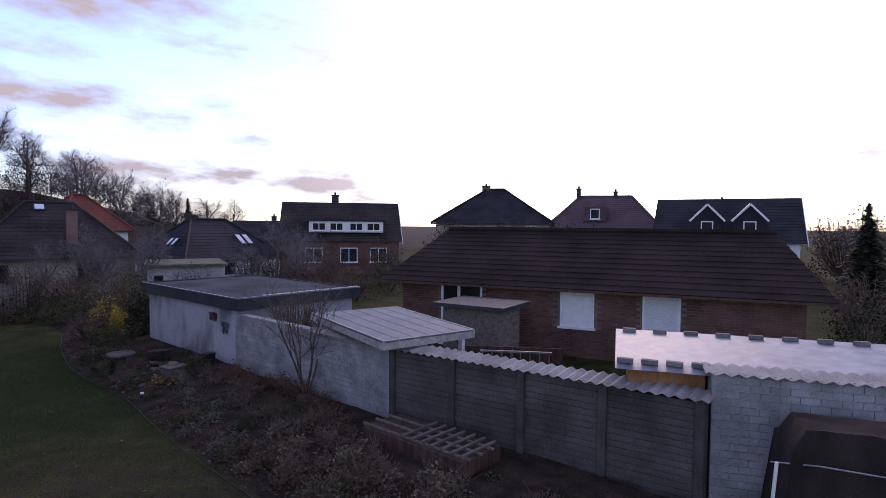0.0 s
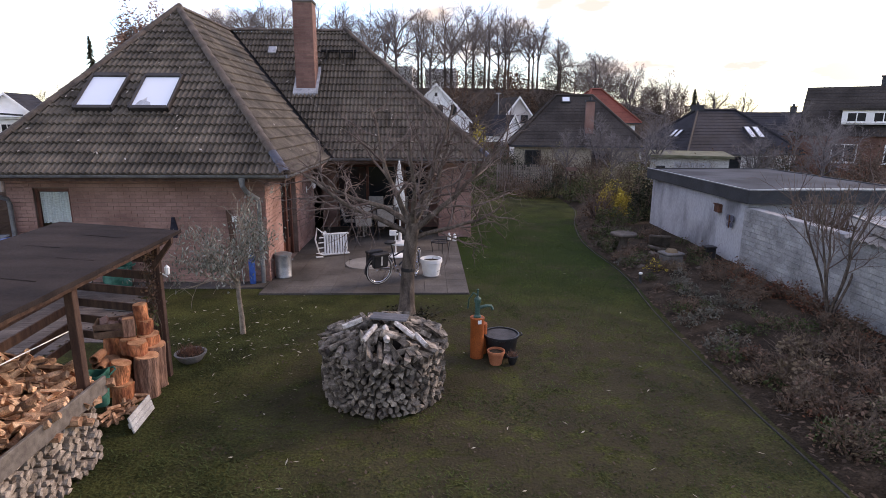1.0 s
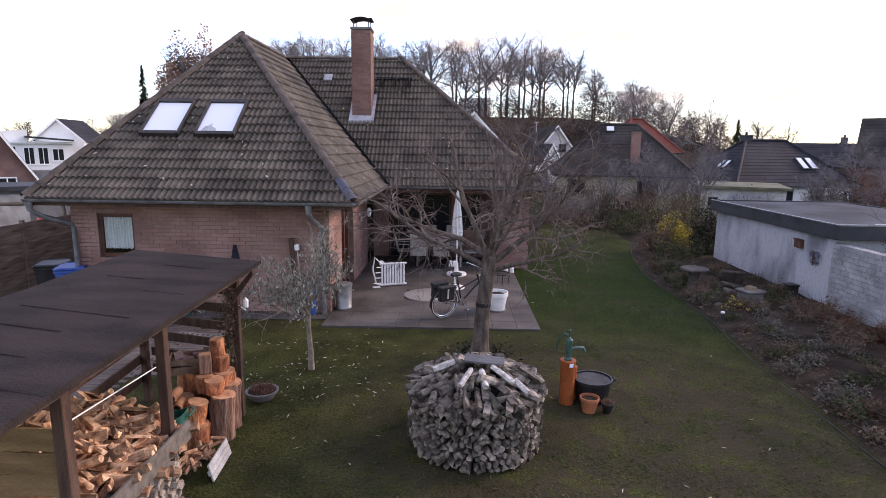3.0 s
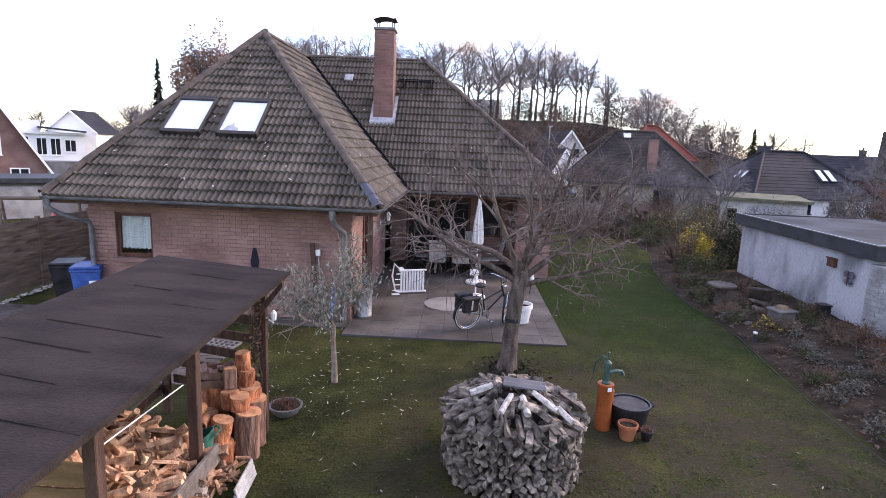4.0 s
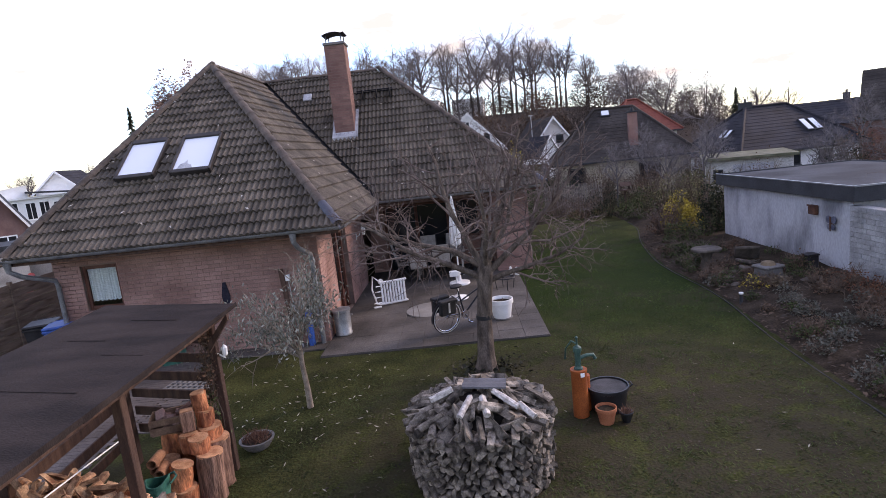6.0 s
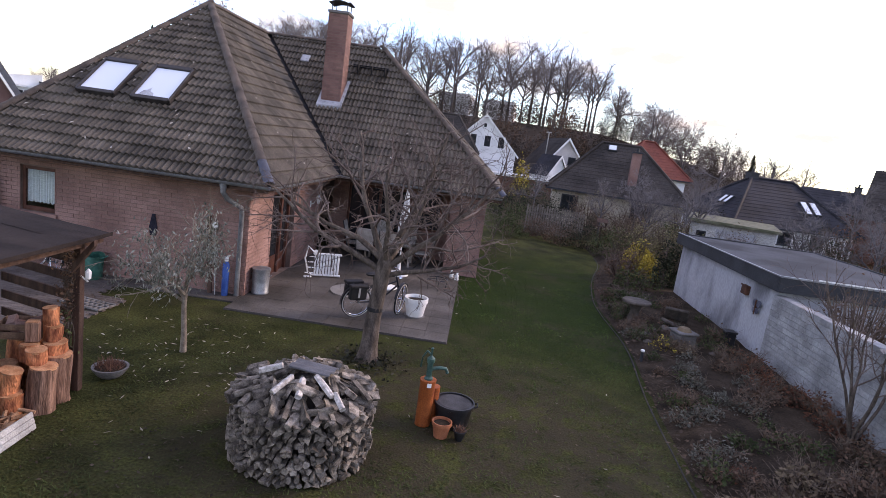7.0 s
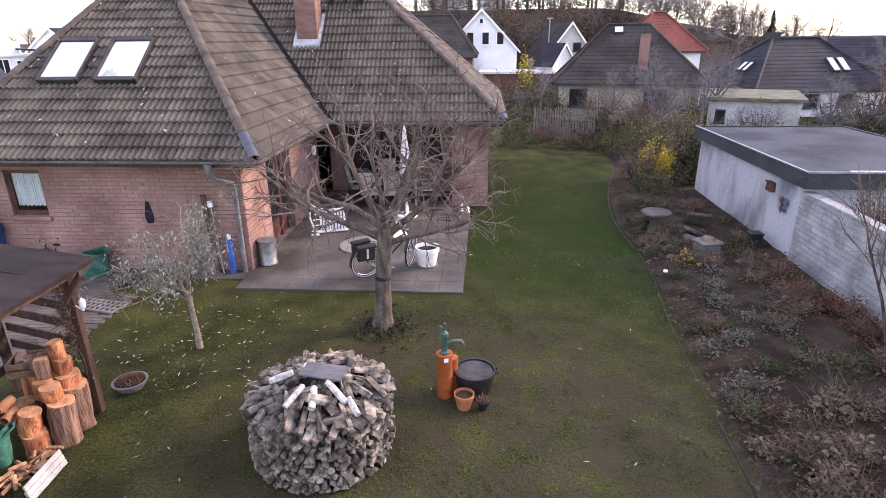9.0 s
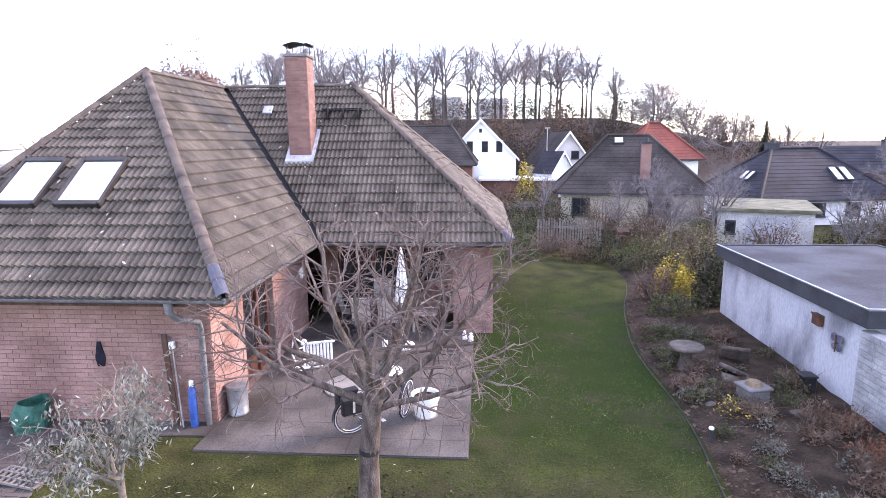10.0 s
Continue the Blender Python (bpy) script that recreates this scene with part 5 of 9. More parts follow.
# crate of bricks
CRATE = material("crate_slats", (0.17, 0.10, 0.07), (0.30, 0.19, 0.13), 7, 0.85, 0.4, 50)
cr = thing("brick_crate", -1.48, 5.18, 0.73, 20, "slatted crate filled with broken red bricks", "crate")
for k in range(2):
    part("slat", Form().box(-0.24, 0.24, -0.17, -0.155, 0.02 + 0.1 * k, 0.10 + 0.1 * k, 0.004), CRATE, cr)
    part("slat", Form().box(-0.24, 0.24, 0.155, 0.17, 0.02 + 0.1 * k, 0.10 + 0.1 * k, 0.004), CRATE, cr)
for sx in (-0.24, 0.225):
    part("end_board", Form().box(sx, sx + 0.015, -0.155, 0.155, 0.01, 0.2, 0.004), CRATE, cr)
part("bottom", Form().box(-0.225, 0.225, -0.155, 0.155, 0.0, 0.015), CRATE, cr)
for k in range(11):
    b = Form().box(-0.09, 0.09, -0.05, 0.05, -0.03, 0.03, 0.006, Matrix.Translation((lr.uniform(-0.14, 0.14), lr.uniform(-0.09, 0.09), 0.06 + 0.014 * k)) @ pose(0, 0, 0, lr.uniform(-30, 30), lr.uniform(-25, 25), lr.uniform(0, 180)))
    part("brick", b, BRICK, cr)
# green garden bag
BAG = material("green_garden_bag", (0.012, 0.085, 0.062), (0.03, 0.15, 0.11), 7, 0.55, 0.5, 25, grime=0.2)


def garden_bag(x, y, r, h, lean, rz, label, base=0.0):
    t = thing("garden_bag", x, y, base, rz, label, "garden bag")
    f = Form()
    n, rows = 22, 11
    br = random.Random(int(x * 100))
    ph = [br.uniform(0, 6.28) for _ in range(4)]
    prof_ = []
    for k in range(rows):
        v = k / (rows - 1)
        for i in range(n):
            a = 2 * math.pi * i / n
            w = r * (0.86 + 0.16 * math.sin(v * 2.6 + 0.4) + 0.07 * math.sin(3 * a + ph[0] + 4 * v) + 0.05 * math.sin(5 * a + ph[1] - 6 * v) + 0.03 * math.sin(9 * a + ph[2]))
            f.v.append((w * math.cos(a) + lean * v * v, w * math.sin(a), h * v * (1 + 0.06 * math.sin(2 * a + ph[3]))))
    for k in range(rows):
        v = 1 - k / (rows - 1) * 0.6
        for i in range(n):
            a = 2 * math.pi * i / n
            w = r * 0.93 * (0.86 + 0.16 * math.sin(v * 2.6 + 0.4) + 0.07 * math.sin(3 * a + ph[0] + 4 * v))
            f.v.append((w * math.cos(a) + lean * v * v, w * math.sin(a), h * v * (1 + 0.06 * math.sin(2 * a + ph[3]))))
    R2 = 2 * rows
    f.f = [(k * n + i, k * n + (i + 1) % n, (k + 1) * n + (i + 1) % n, (k + 1) * n + i) for k in range(R2 - 1) for i in range(n)]
    f.f += [tuple(reversed(range(n))), tuple((R2 - 1) * n + i for i in range(n))]
    part("sack", f, BAG, t, "", 60)
    hn = Form().tube([(r * 0.8 + lean, -0.1, h * 0.9), (r + lean + 0.05, -0.05, h * 0.98), (r + lean + 0.05, 0.05, h * 0.98), (r * 0.8 + lean, 0.1, h * 0.9)], 0.012, 6)
    part("handle", hn, BAG, t)
    return t


garden_bag(-1.18, 4.10, 0.13, 0.42, 0.03, 40, "crumpled green garden waste bag among firewood", 0.24)
garden_bag(-3.95, 9.85, 0.27, 0.52, 0.04, 15, "full green garden waste bag by the brick wall")
# white skirting board in front of kindling
PLANKWHITE = material("plank_paint_worn", (0.27, 0.265, 0.255), (0.47, 0.465, 0.45), 5, 0.7, 0.3, 60, grime=0.3)
kd = thing("white_plank", -0.80, 4.05, 0, 0, "white-painted grooved plank edging kindling", "plank")
for k in range(3):
    part("board", Form().box(-0.012 - 0.02 * (k == 1), 0.012, -0.30, 0.30, 0.07 * k, 0.07 * k + 0.066, 0.006), PLANKWHITE, kd)
kd.matrix_basis = pose(-0.66, 4.10, 0.01, 0, -14, 4)
kind = Form()
for i in range(40):
    into(kind, LOGS[lr.randrange(10)], Matrix.Translation((lr.uniform(-0.14, 0.06), lr.uniform(-0.26, 0.26), lr.uniform(0.03, 0.17))) @ pose(0, 0, 0, 0, 0, lr.uniform(0, 360)) @ pose(0, 0, 0, lr.uniform(0, 360), lr.uniform(-20, 20), 0) @ Matrix.Diagonal((0.55, 0.5, 0.5, 1)))
kt = thing("kindling_heap", -0.96, 4.2, 0, 0, "heap of small reddish split kindling", "kindling")
tagged(part("kindling", kind, SPLIT_J, kt), kind="stuff")

# ---- plants ----
def branch(forms, r, p, d, length, rad, lvl, spec):
    s = spec[lvl]
    n = s["seg"]
    pts, dirs = [p.copy()], []
    for i in range(n):
        d = (d + Vector((r.gauss(0, 1), r.gauss(0, 1), r.gauss(0, 1))) * s["jit"] + Vector((0, 0, s["up"]))).normalized()
        p = p + d * (length / n)
        pts.append(p.copy())
        dirs.append(d.copy())
    tip = s.get("tip", 0.45)
    radii = [rad * (1 - (1 - tip) * i / n) for i in range(n + 1)]
    forms[s["form"]].tube(pts, radii, s["sides"], caps=False)
    if lvl + 1 >= len(spec):
        return
    kids = s["kids"]
    for k in range(kids):
        t = s["from"] + (1 - s["from"]) * (k + r.uniform(0.2, 0.9)) / kids
        i = min(n - 1, int(t * n))
        q = pts[i].lerp(pts[i + 1], t * n - i)
        axis = dirs[i].orthogonal().normalized()
        axis = Matrix.Rotation(k * 2.4 + r.uniform(-0.6, 0.6), 3, dirs[i]) @ axis
        nd = Matrix.Rotation(radians(s["ang"] + r.uniform(-s["spread"], s["spread"])), 3, axis) @ dirs[i]
        branch(forms, r, q, nd, length * s["len"] * r.uniform(0.65, 1.15) * (1.15 - 0.45 * t), radii[i] * s["rad"], lvl + 1, spec)


def make_tree(name, seed, spec, trunk_pts, trunk_r, limbs, mats, label, category, group=""):
    r = random.Random(seed)
    forms = [Form(), Form()]
    forms[0].tube([Vector(p) for p in trunk_pts], trunk_r, 12, caps=False)
    for (p, az, el, ln, rad) in limbs:
        d = Vector((math.cos(radians(az)) * math.cos(radians(el)), math.sin(radians(az)) * math.cos(radians(el)), math.sin(radians(el))))
        branch(forms, r, Vector(p), d, ln, rad, 0, spec)
    t = thing(name, 0, 0, 0, 0, label, category, group)
    part("trunk", forms[0], mats[0], t, "", 60)
    part("crown", forms[1], mats[1], t, "", 60)
    return t


fruit_spec = [
    dict(seg=7, jit=0.14, up=0.04, sides=7, form=0, kids=7, ang=50, spread=18, len=0.58, rad=0.54, tip=0.34, **{"from": 0.22}),
    dict(seg=5, jit=0.17, up=0.03, sides=5, form=1, kids=6, ang=48, spread=22, len=0.70, rad=0.55, tip=0.42, **{"from": 0.15}),
    dict(seg=5, jit=0.24, up=-0.03, sides=4, form=1, kids=4, ang=48, spread=25, len=0.66, rad=0.62, tip=0.5, **{"from": 0.15}),
    dict(seg=4, jit=0.28, up=-0.07, sides=3, form=1, kids=0, ang=40, spread=20, len=0.6, rad=0.6, tip=0.5, **{"from": 0.2}),
]
limbs = [((0.10, -0.08, 1.58), 196, 26, 2.25, 0.057), ((0.13, -0.10, 1.66), 335, 30, 2.35, 0.060), ((0.12, -0.1, 1.74), 55, 34, 2.2, 0.057),
         ((0.12, -0.1, 1.76), 140, 38, 2.15, 0.057), ((0.13, -0.11, 1.76), 262, 40, 1.75, 0.053), ((0.13, -0.11, 1.84), 8, 54, 2.2, 0.057), ((0.10, -0.10, 1.80), 170, 60, 2.2, 0.056),
         ((0.11, -0.09, 1.52), 12, 22, 1.75, 0.048), ((0.12, -0.1, 1.80), 300, 62, 1.9, 0.050)]
tree = make_tree("fruit_tree", 11, fruit_spec, [(-0.02, 0.02, -0.05), (-0.01, 0.01, 0.06), (0.0, 0.0, 0.25), (0.02, -0.01, 0.8), (0.07, -0.05, 1.3), (0.12, -0.1, 1.75), (0.14, -0.11, 1.95)], [0.235, 0.185, 0.15, 0.128, 0.125, 0.13, 0.07], limbs, (BARK, TWIG), "bare old fruit tree with a strap round its trunk", "tree")
tree.matrix_basis = pose(2.44, 7.88, 0)
STRAP = material("strap_dark", (0.015, 0.015, 0.016), (0.03, 0.03, 0.03), 9, 0.6, 0.1, 60)
part("strap", Form().tube([(0.028, -0.015, 0.90), (0.03, -0.016, 0.97)], 0.136, 14), STRAP, tree, "dark strap", 40)
mound = Form()
for i in range(420):
    a, q = lr.uniform(0, 6.28), abs(lr.gauss(0, 0.34)) + 0.12
    x, y = q * math.cos(a), q * math.sin(a)
    s = lr.uniform(0.02, 0.045)
    c = Vector((x, y, lr.uniform(0.0, 0.10) * max(0, 1 - q)))
    u, v = Vector((lr.gauss(0, 1), lr.gauss(0, 1), lr.gauss(0, 0.6))).normalized() * s, Vector((lr.gauss(0, 1), lr.gauss(0, 1), lr.gauss(0, 0.6))).normalized() * s
    mound.add([c - u, c + v, c + u, c - v], [(0, 1, 2, 3)])
IVY = material("ground_cover_dark", (0.016, 0.018, 0.010), (0.042, 0.038, 0.022), 5, 0.85, 0.1, 60, rand=0.3, island=True)
mound.v = [tuple(p) for p in mound.v]
gc = thing("ground_cover", 2.44, 7.88, 0, 0, "dark low ground cover round the tree foot", "ground cover")
tagged(part("leaves", mound, IVY, gc), kind="stuff")

# willow-leaved standard tree
LEAF_OLIVE = material("leaf_grey_green", (0.090, 0.096, 0.070), (0.27, 0.27, 0.225), 6, 0.6, 0.1, 40, rand=0.5, island=True, grime=0.2)
ol_spec = [
    dict(seg=5, jit=0.12, up=0.10, sides=5, form=0, kids=7, ang=42, spread=15, len=0.55, rad=0.55, tip=0.35, **{"from": 0.15}),
    dict(seg=4, jit=0.15, up=0.02, sides=4, form=0, kids=5, ang=45, spread=20, len=0.6, rad=0.55, tip=0.4, **{"from": 0.15}),
    dict(seg=4, jit=0.15, up=-0.10, sides=3, form=0, kids=0, ang=40, spread=20, len=0.6, rad=0.6, tip=0.5, **{"from": 0.2}),
]


def leaf_tree(name, seed, x, y):
    r = random.Random(seed)
    forms = [Form(), Form()]
    forms[0].tube([Vector(p) for p in ((0, 0, -0.03), (0.0, 0, 0.3), (-0.03, 0.01, 0.7), (-0.02, 0, 0.95))], [0.055, 0.045, 0.04, 0.04], 8, caps=False)
    for k, (az, el, ln) in enumerate(((182, 28, 1.25), (205, 52, 1.05), (150, 40, 1.0), (95, 60, 1.0), (268, 46, 0.95), (8, 70, 1.3), (348, 46, 0.9), (45, 76, 1.3))):
        d = Vector((math.cos(radians(az)) * math.cos(radians(el)), math.sin(radians(az)) * math.cos(radians(el)), math.sin(radians(el))))
        branch(forms, r, Vector((-0.02, 0, 0.82 + 0.03 * k)), d, ln, 0.026, 0, ol_spec)
    tips = [Vector(p) for p in forms[0].v if p[2] > 1.05 and math.hypot(p[0], p[1]) > 0.22]
    for c in range(125):
        at = r.choice(tips)
        for i in range(r.randrange(10, 32)):
            p = at + Vector((r.gauss(0, 0.075), r.gauss(0, 0.075), r.gauss(-0.03, 0.09)))
            l, w = r.uniform(0.05, 0.10), r.uniform(0.008, 0.015)
            d = Vector((r.gauss(0, 0.5), r.gauss(0, 0.5), -abs(r.gauss(0.9, 0.5)))).normalized()
            q = d.cross(Vector((r.gauss(0, 1), r.gauss(0, 1), r.gauss(0, 1)))).normalized() * w
            forms[1].add([p, p + d * l * 0.5 + q, p + d * l, p + d * l * 0.5 - q], [(0, 1, 2, 3)])
    forms[1].v = [tuple(p) for p in forms[1].v]
    t = thing(name, x, y, 0, 0, "small standard tree with narrow grey-green leaves", "tree")
    part("trunk", forms[0], OLIVE_BARK, t, "", 60)
    tagged(part("crown", forms[1], LEAF_OLIVE, t), kind="stuff")
    return t


OLIVE_BARK = material("pale_bark", (0.17, 0.13, 0.10), (0.32, 0.26, 0.20), 9, 0.85, 0.4, 60)
leaf_tree("olive_tree", 5, -0.38, 7.05)



# ---- pump, tubs and pots on the lawn ----
TERRA = material("terracotta", (0.30, 0.095, 0.045), (0.42, 0.15, 0.075), 8, 0.8, 0.2, 60, grime=0.2)
ORANGE = material("orange_drain_pipe", (0.26, 0.062, 0.018), (0.38, 0.098, 0.028), 6, 0.6, 0.15, 50, grime=0.3)
PUMPGREEN = material("cast_iron_green", (0.022, 0.06, 0.05), (0.045, 0.105, 0.085), 9, 0.5, 0.3, 60, grime=0.3)
TUB = material("black_plastic_tub", (0.012, 0.012, 0.013), (0.026, 0.026, 0.028), 6, 0.4, 0.1, 50, grime=0.2)
WATER = material("tub_lid_grey", (0.020, 0.020, 0.022), (0.060, 0.060, 0.064), 5, 0.75, 0.2, 50)
pump = thing("garden_pump", 3.60, 5.98, 0, 15, "green cast-iron hand pump on an orange pipe", "pump")
part("stand_pipe", Form().lathe([(0.105, 0.0), (0.105, 0.62), (0.112, 0.63), (0.112, 0.66), (0.09, 0.66)], 20), ORANGE, pump, "orange drain pipe", 40)
part("pump_body", Form().lathe([(0.06, 0.64), (0.06, 0.68), (0.04, 0.70), (0.04, 0.88), (0.055, 0.91), (0.055, 0.96), (0.03, 0.98), (0.012, 1.0), (0.012, 1.08), (0.022, 1.10), (0.0, 1.12)], 14), PUMPGREEN, pump, "green cast-iron pump body", 40)
part("spout", Form().tube([(0.03, 0, 0.81), (0.14, 0, 0.83), (0.22, 0, 0.82), (0.25, 0, 0.76)], [0.028, 0.024, 0.024, 0.026], 10), PUMPGREEN, pump, "", 50)
part("lever", Form().tube([(0.0, 0.0, 1.01), (-0.05, 0.06, 1.04), (-0.08, 0.18, 0.90), (-0.08, 0.22, 0.74)], [0.012, 0.012, 0.010, 0.013], 8), PUMPGREEN, pump, "", 50)
part("back_pipe", Form().lathe([(0.085, 0.0), (0.085, 0.5), (0.07, 0.5)], 16, Matrix.Translation((0.13, 0.14, 0))), ORANGE, pump, "second orange drain pipe", 40)
part("label_plate", Form().box(-0.03, 0.03, -0.113, -0.107, 0.58, 0.64, 0.003), WHITE_PAINT, pump)
tub = thing("rain_tub", 4.00, 6.12, 0, 0, "black plastic tub with a dusty dark lid", "tub")
part("tub", Form().lathe([(0.21, 0.0), (0.225, 0.02), (0.265, 0.29), (0.285, 0.30), (0.285, 0.34), (0.265, 0.34), (0.262, 0.27), (0.0, 0.269)], 28, closed=True), TUB, tub, "", 40)
part("lid", Form().lathe([(0.258, 0.27), (0.258, 0.318), (0.22, 0.326), (0.0, 0.318)], 28, closed=True), WATER, tub)
part("handle", Form().tube([(0.28, -0.06, 0.31), (0.32, -0.05, 0.33), (0.32, 0.05, 0.33), (0.28, 0.06, 0.31)], 0.012, 6), TUB, tub)


def plant_pot(name, x, y, r, h, mat, label, soil=True):
    t = thing(name, x, y, 0, 0, label, "flower pot")
    part("pot", Form().lathe([(r * 0.66, 0.0), (r * 0.68, 0.01), (r * 0.92, h * 0.78), (r, h * 0.80), (r, h), (r * 0.9, h), (r * 0.87, h * 0.8), (0.0, h * 0.79)], 26, closed=True), mat, t, "", 40)
    if soil:
        part("soil", Form().lathe([(r * 0.86, h * 0.8), (r * 0.8, h * 0.86), (0.0, h * 0.88)], 18, closed=True), SOIL, t)
    return t


plant_pot("terracotta_pot", 3.87, 5.72, 0.135, 0.22, TERRA, "terracotta flower pot on the lawn")
sp = thing("small_pot", 4.12, 5.70, 0.0, 0, "small dark pot with withered growth beside the terracotta pot", "flower pot")
part("pot", Form().lathe([(0.05, 0.0), (0.085, 0.12), (0.09, 0.125), (0.09, 0.14), (0.07, 0.14), (0.065, 0.11), (0.0, 0.11)], 16, closed=True), TUB, sp, "", 40)
wg_ = Form()
for i in range(70):
    a, q = lr.uniform(0, 6.28), lr.uniform(0, 0.07)
    p = Vector((q * math.cos(a), q * math.sin(a), 0.11))
    wg_.tube([p, p + Vector((lr.gauss(0, 0.5), lr.gauss(0, 0.5), 1)).normalized() * lr.uniform(0.05, 0.13)], [0.006, 0.002], 3, caps=False)
part("dead_growth", wg_, STUMPGREY, sp)
bowl = thing("planting_bowl", -0.80, 5.88, 0, 0, "shallow grey stone planting bowl with dead stems", "planter")
STONE = material("cast_stone_pale", (0.26, 0.25, 0.235), (0.42, 0.41, 0.385), 7, 0.9, 0.4, 50)
part("bowl", Form().lathe([(0.12, 0.0), (0.16, 0.03), (0.225, 0.12), (0.235, 0.15), (0.205, 0.15), (0.195, 0.12), (0.0, 0.12)], 24, closed=True), CONCRETE, bowl, "", 40)
part("soil", Form().lathe([(0.198, 0.12), (0.12, 0.14), (0.0, 0.145)], 18, closed=True), SOIL, bowl)
DEAD = material("dead_plant_reddish", (0.07, 0.032, 0.025), (0.15, 0.075, 0.05), 8, 0.9, 0.1, 60, rand=0.35, island=True)
dd = Form()
for i in range(150):
    a, q = lr.uniform(0, 6.28), lr.uniform(0, 0.18)
    p = Vector((q * math.cos(a), q * math.sin(a), 0.14))
    d = Vector((lr.gauss(0, 0.5), lr.gauss(0, 0.5), 1)).normalized()
    dd.tube([p, p + d * lr.uniform(0.05, 0.17)], [0.006, 0.002], 3, caps=False)
tagged(part("dead_growth", dd, DEAD, bowl), kind="stuff")

# ---- on the patio ----
pot = plant_pot("white_planter", 2.92, 10.62, 0.26, 0.46, WHITE_PAINT, "large white plastic planter with a dry stem")
part("saucer", Form().lathe([(0.2, 0.034), (0.225, 0.045), (0.225, 0.06), (0.18, 0.06)], 26), CONCRETE, pot, "", 40)
part("stem", Form().tube([(0, 0, 0.4), (0.04, -0.1, 0.5), (0.0, -0.24, 0.46)], 0.006, 5), TWIG, pot)

RUBBER = material("tyre_black", (0.010, 0.010, 0.011), (0.022, 0.022, 0.023), 6, 0.7, 0.2, 60)
REFLEX = material("tyre_wall_pale", (0.34, 0.33, 0.31), (0.52, 0.51, 0.49), 9, 0.6, 0.1, 60)
CHROME = glossy("chrome", (0.6, 0.6, 0.62), 0.2, 1.0)
BIKEDARK = material("bicycle_paint_dark", (0.012, 0.013, 0.017), (0.022, 0.024, 0.03), 6, 0.35, 0.05, 60)
LEATHER = material("saddle_black", (0.012, 0.011, 0.011), (0.024, 0.022, 0.022), 8, 0.6, 0.2, 60)


def torus(cx, cz, R, r, mat_sides=8, n=36):
    f = Form()
    return f.tube([(cx + R * math.cos(2 * math.pi * i / n), 0, cz + R * math.sin(2 * math.pi * i / n)) for i in range(n + 1)], r, mat_sides, caps=False)


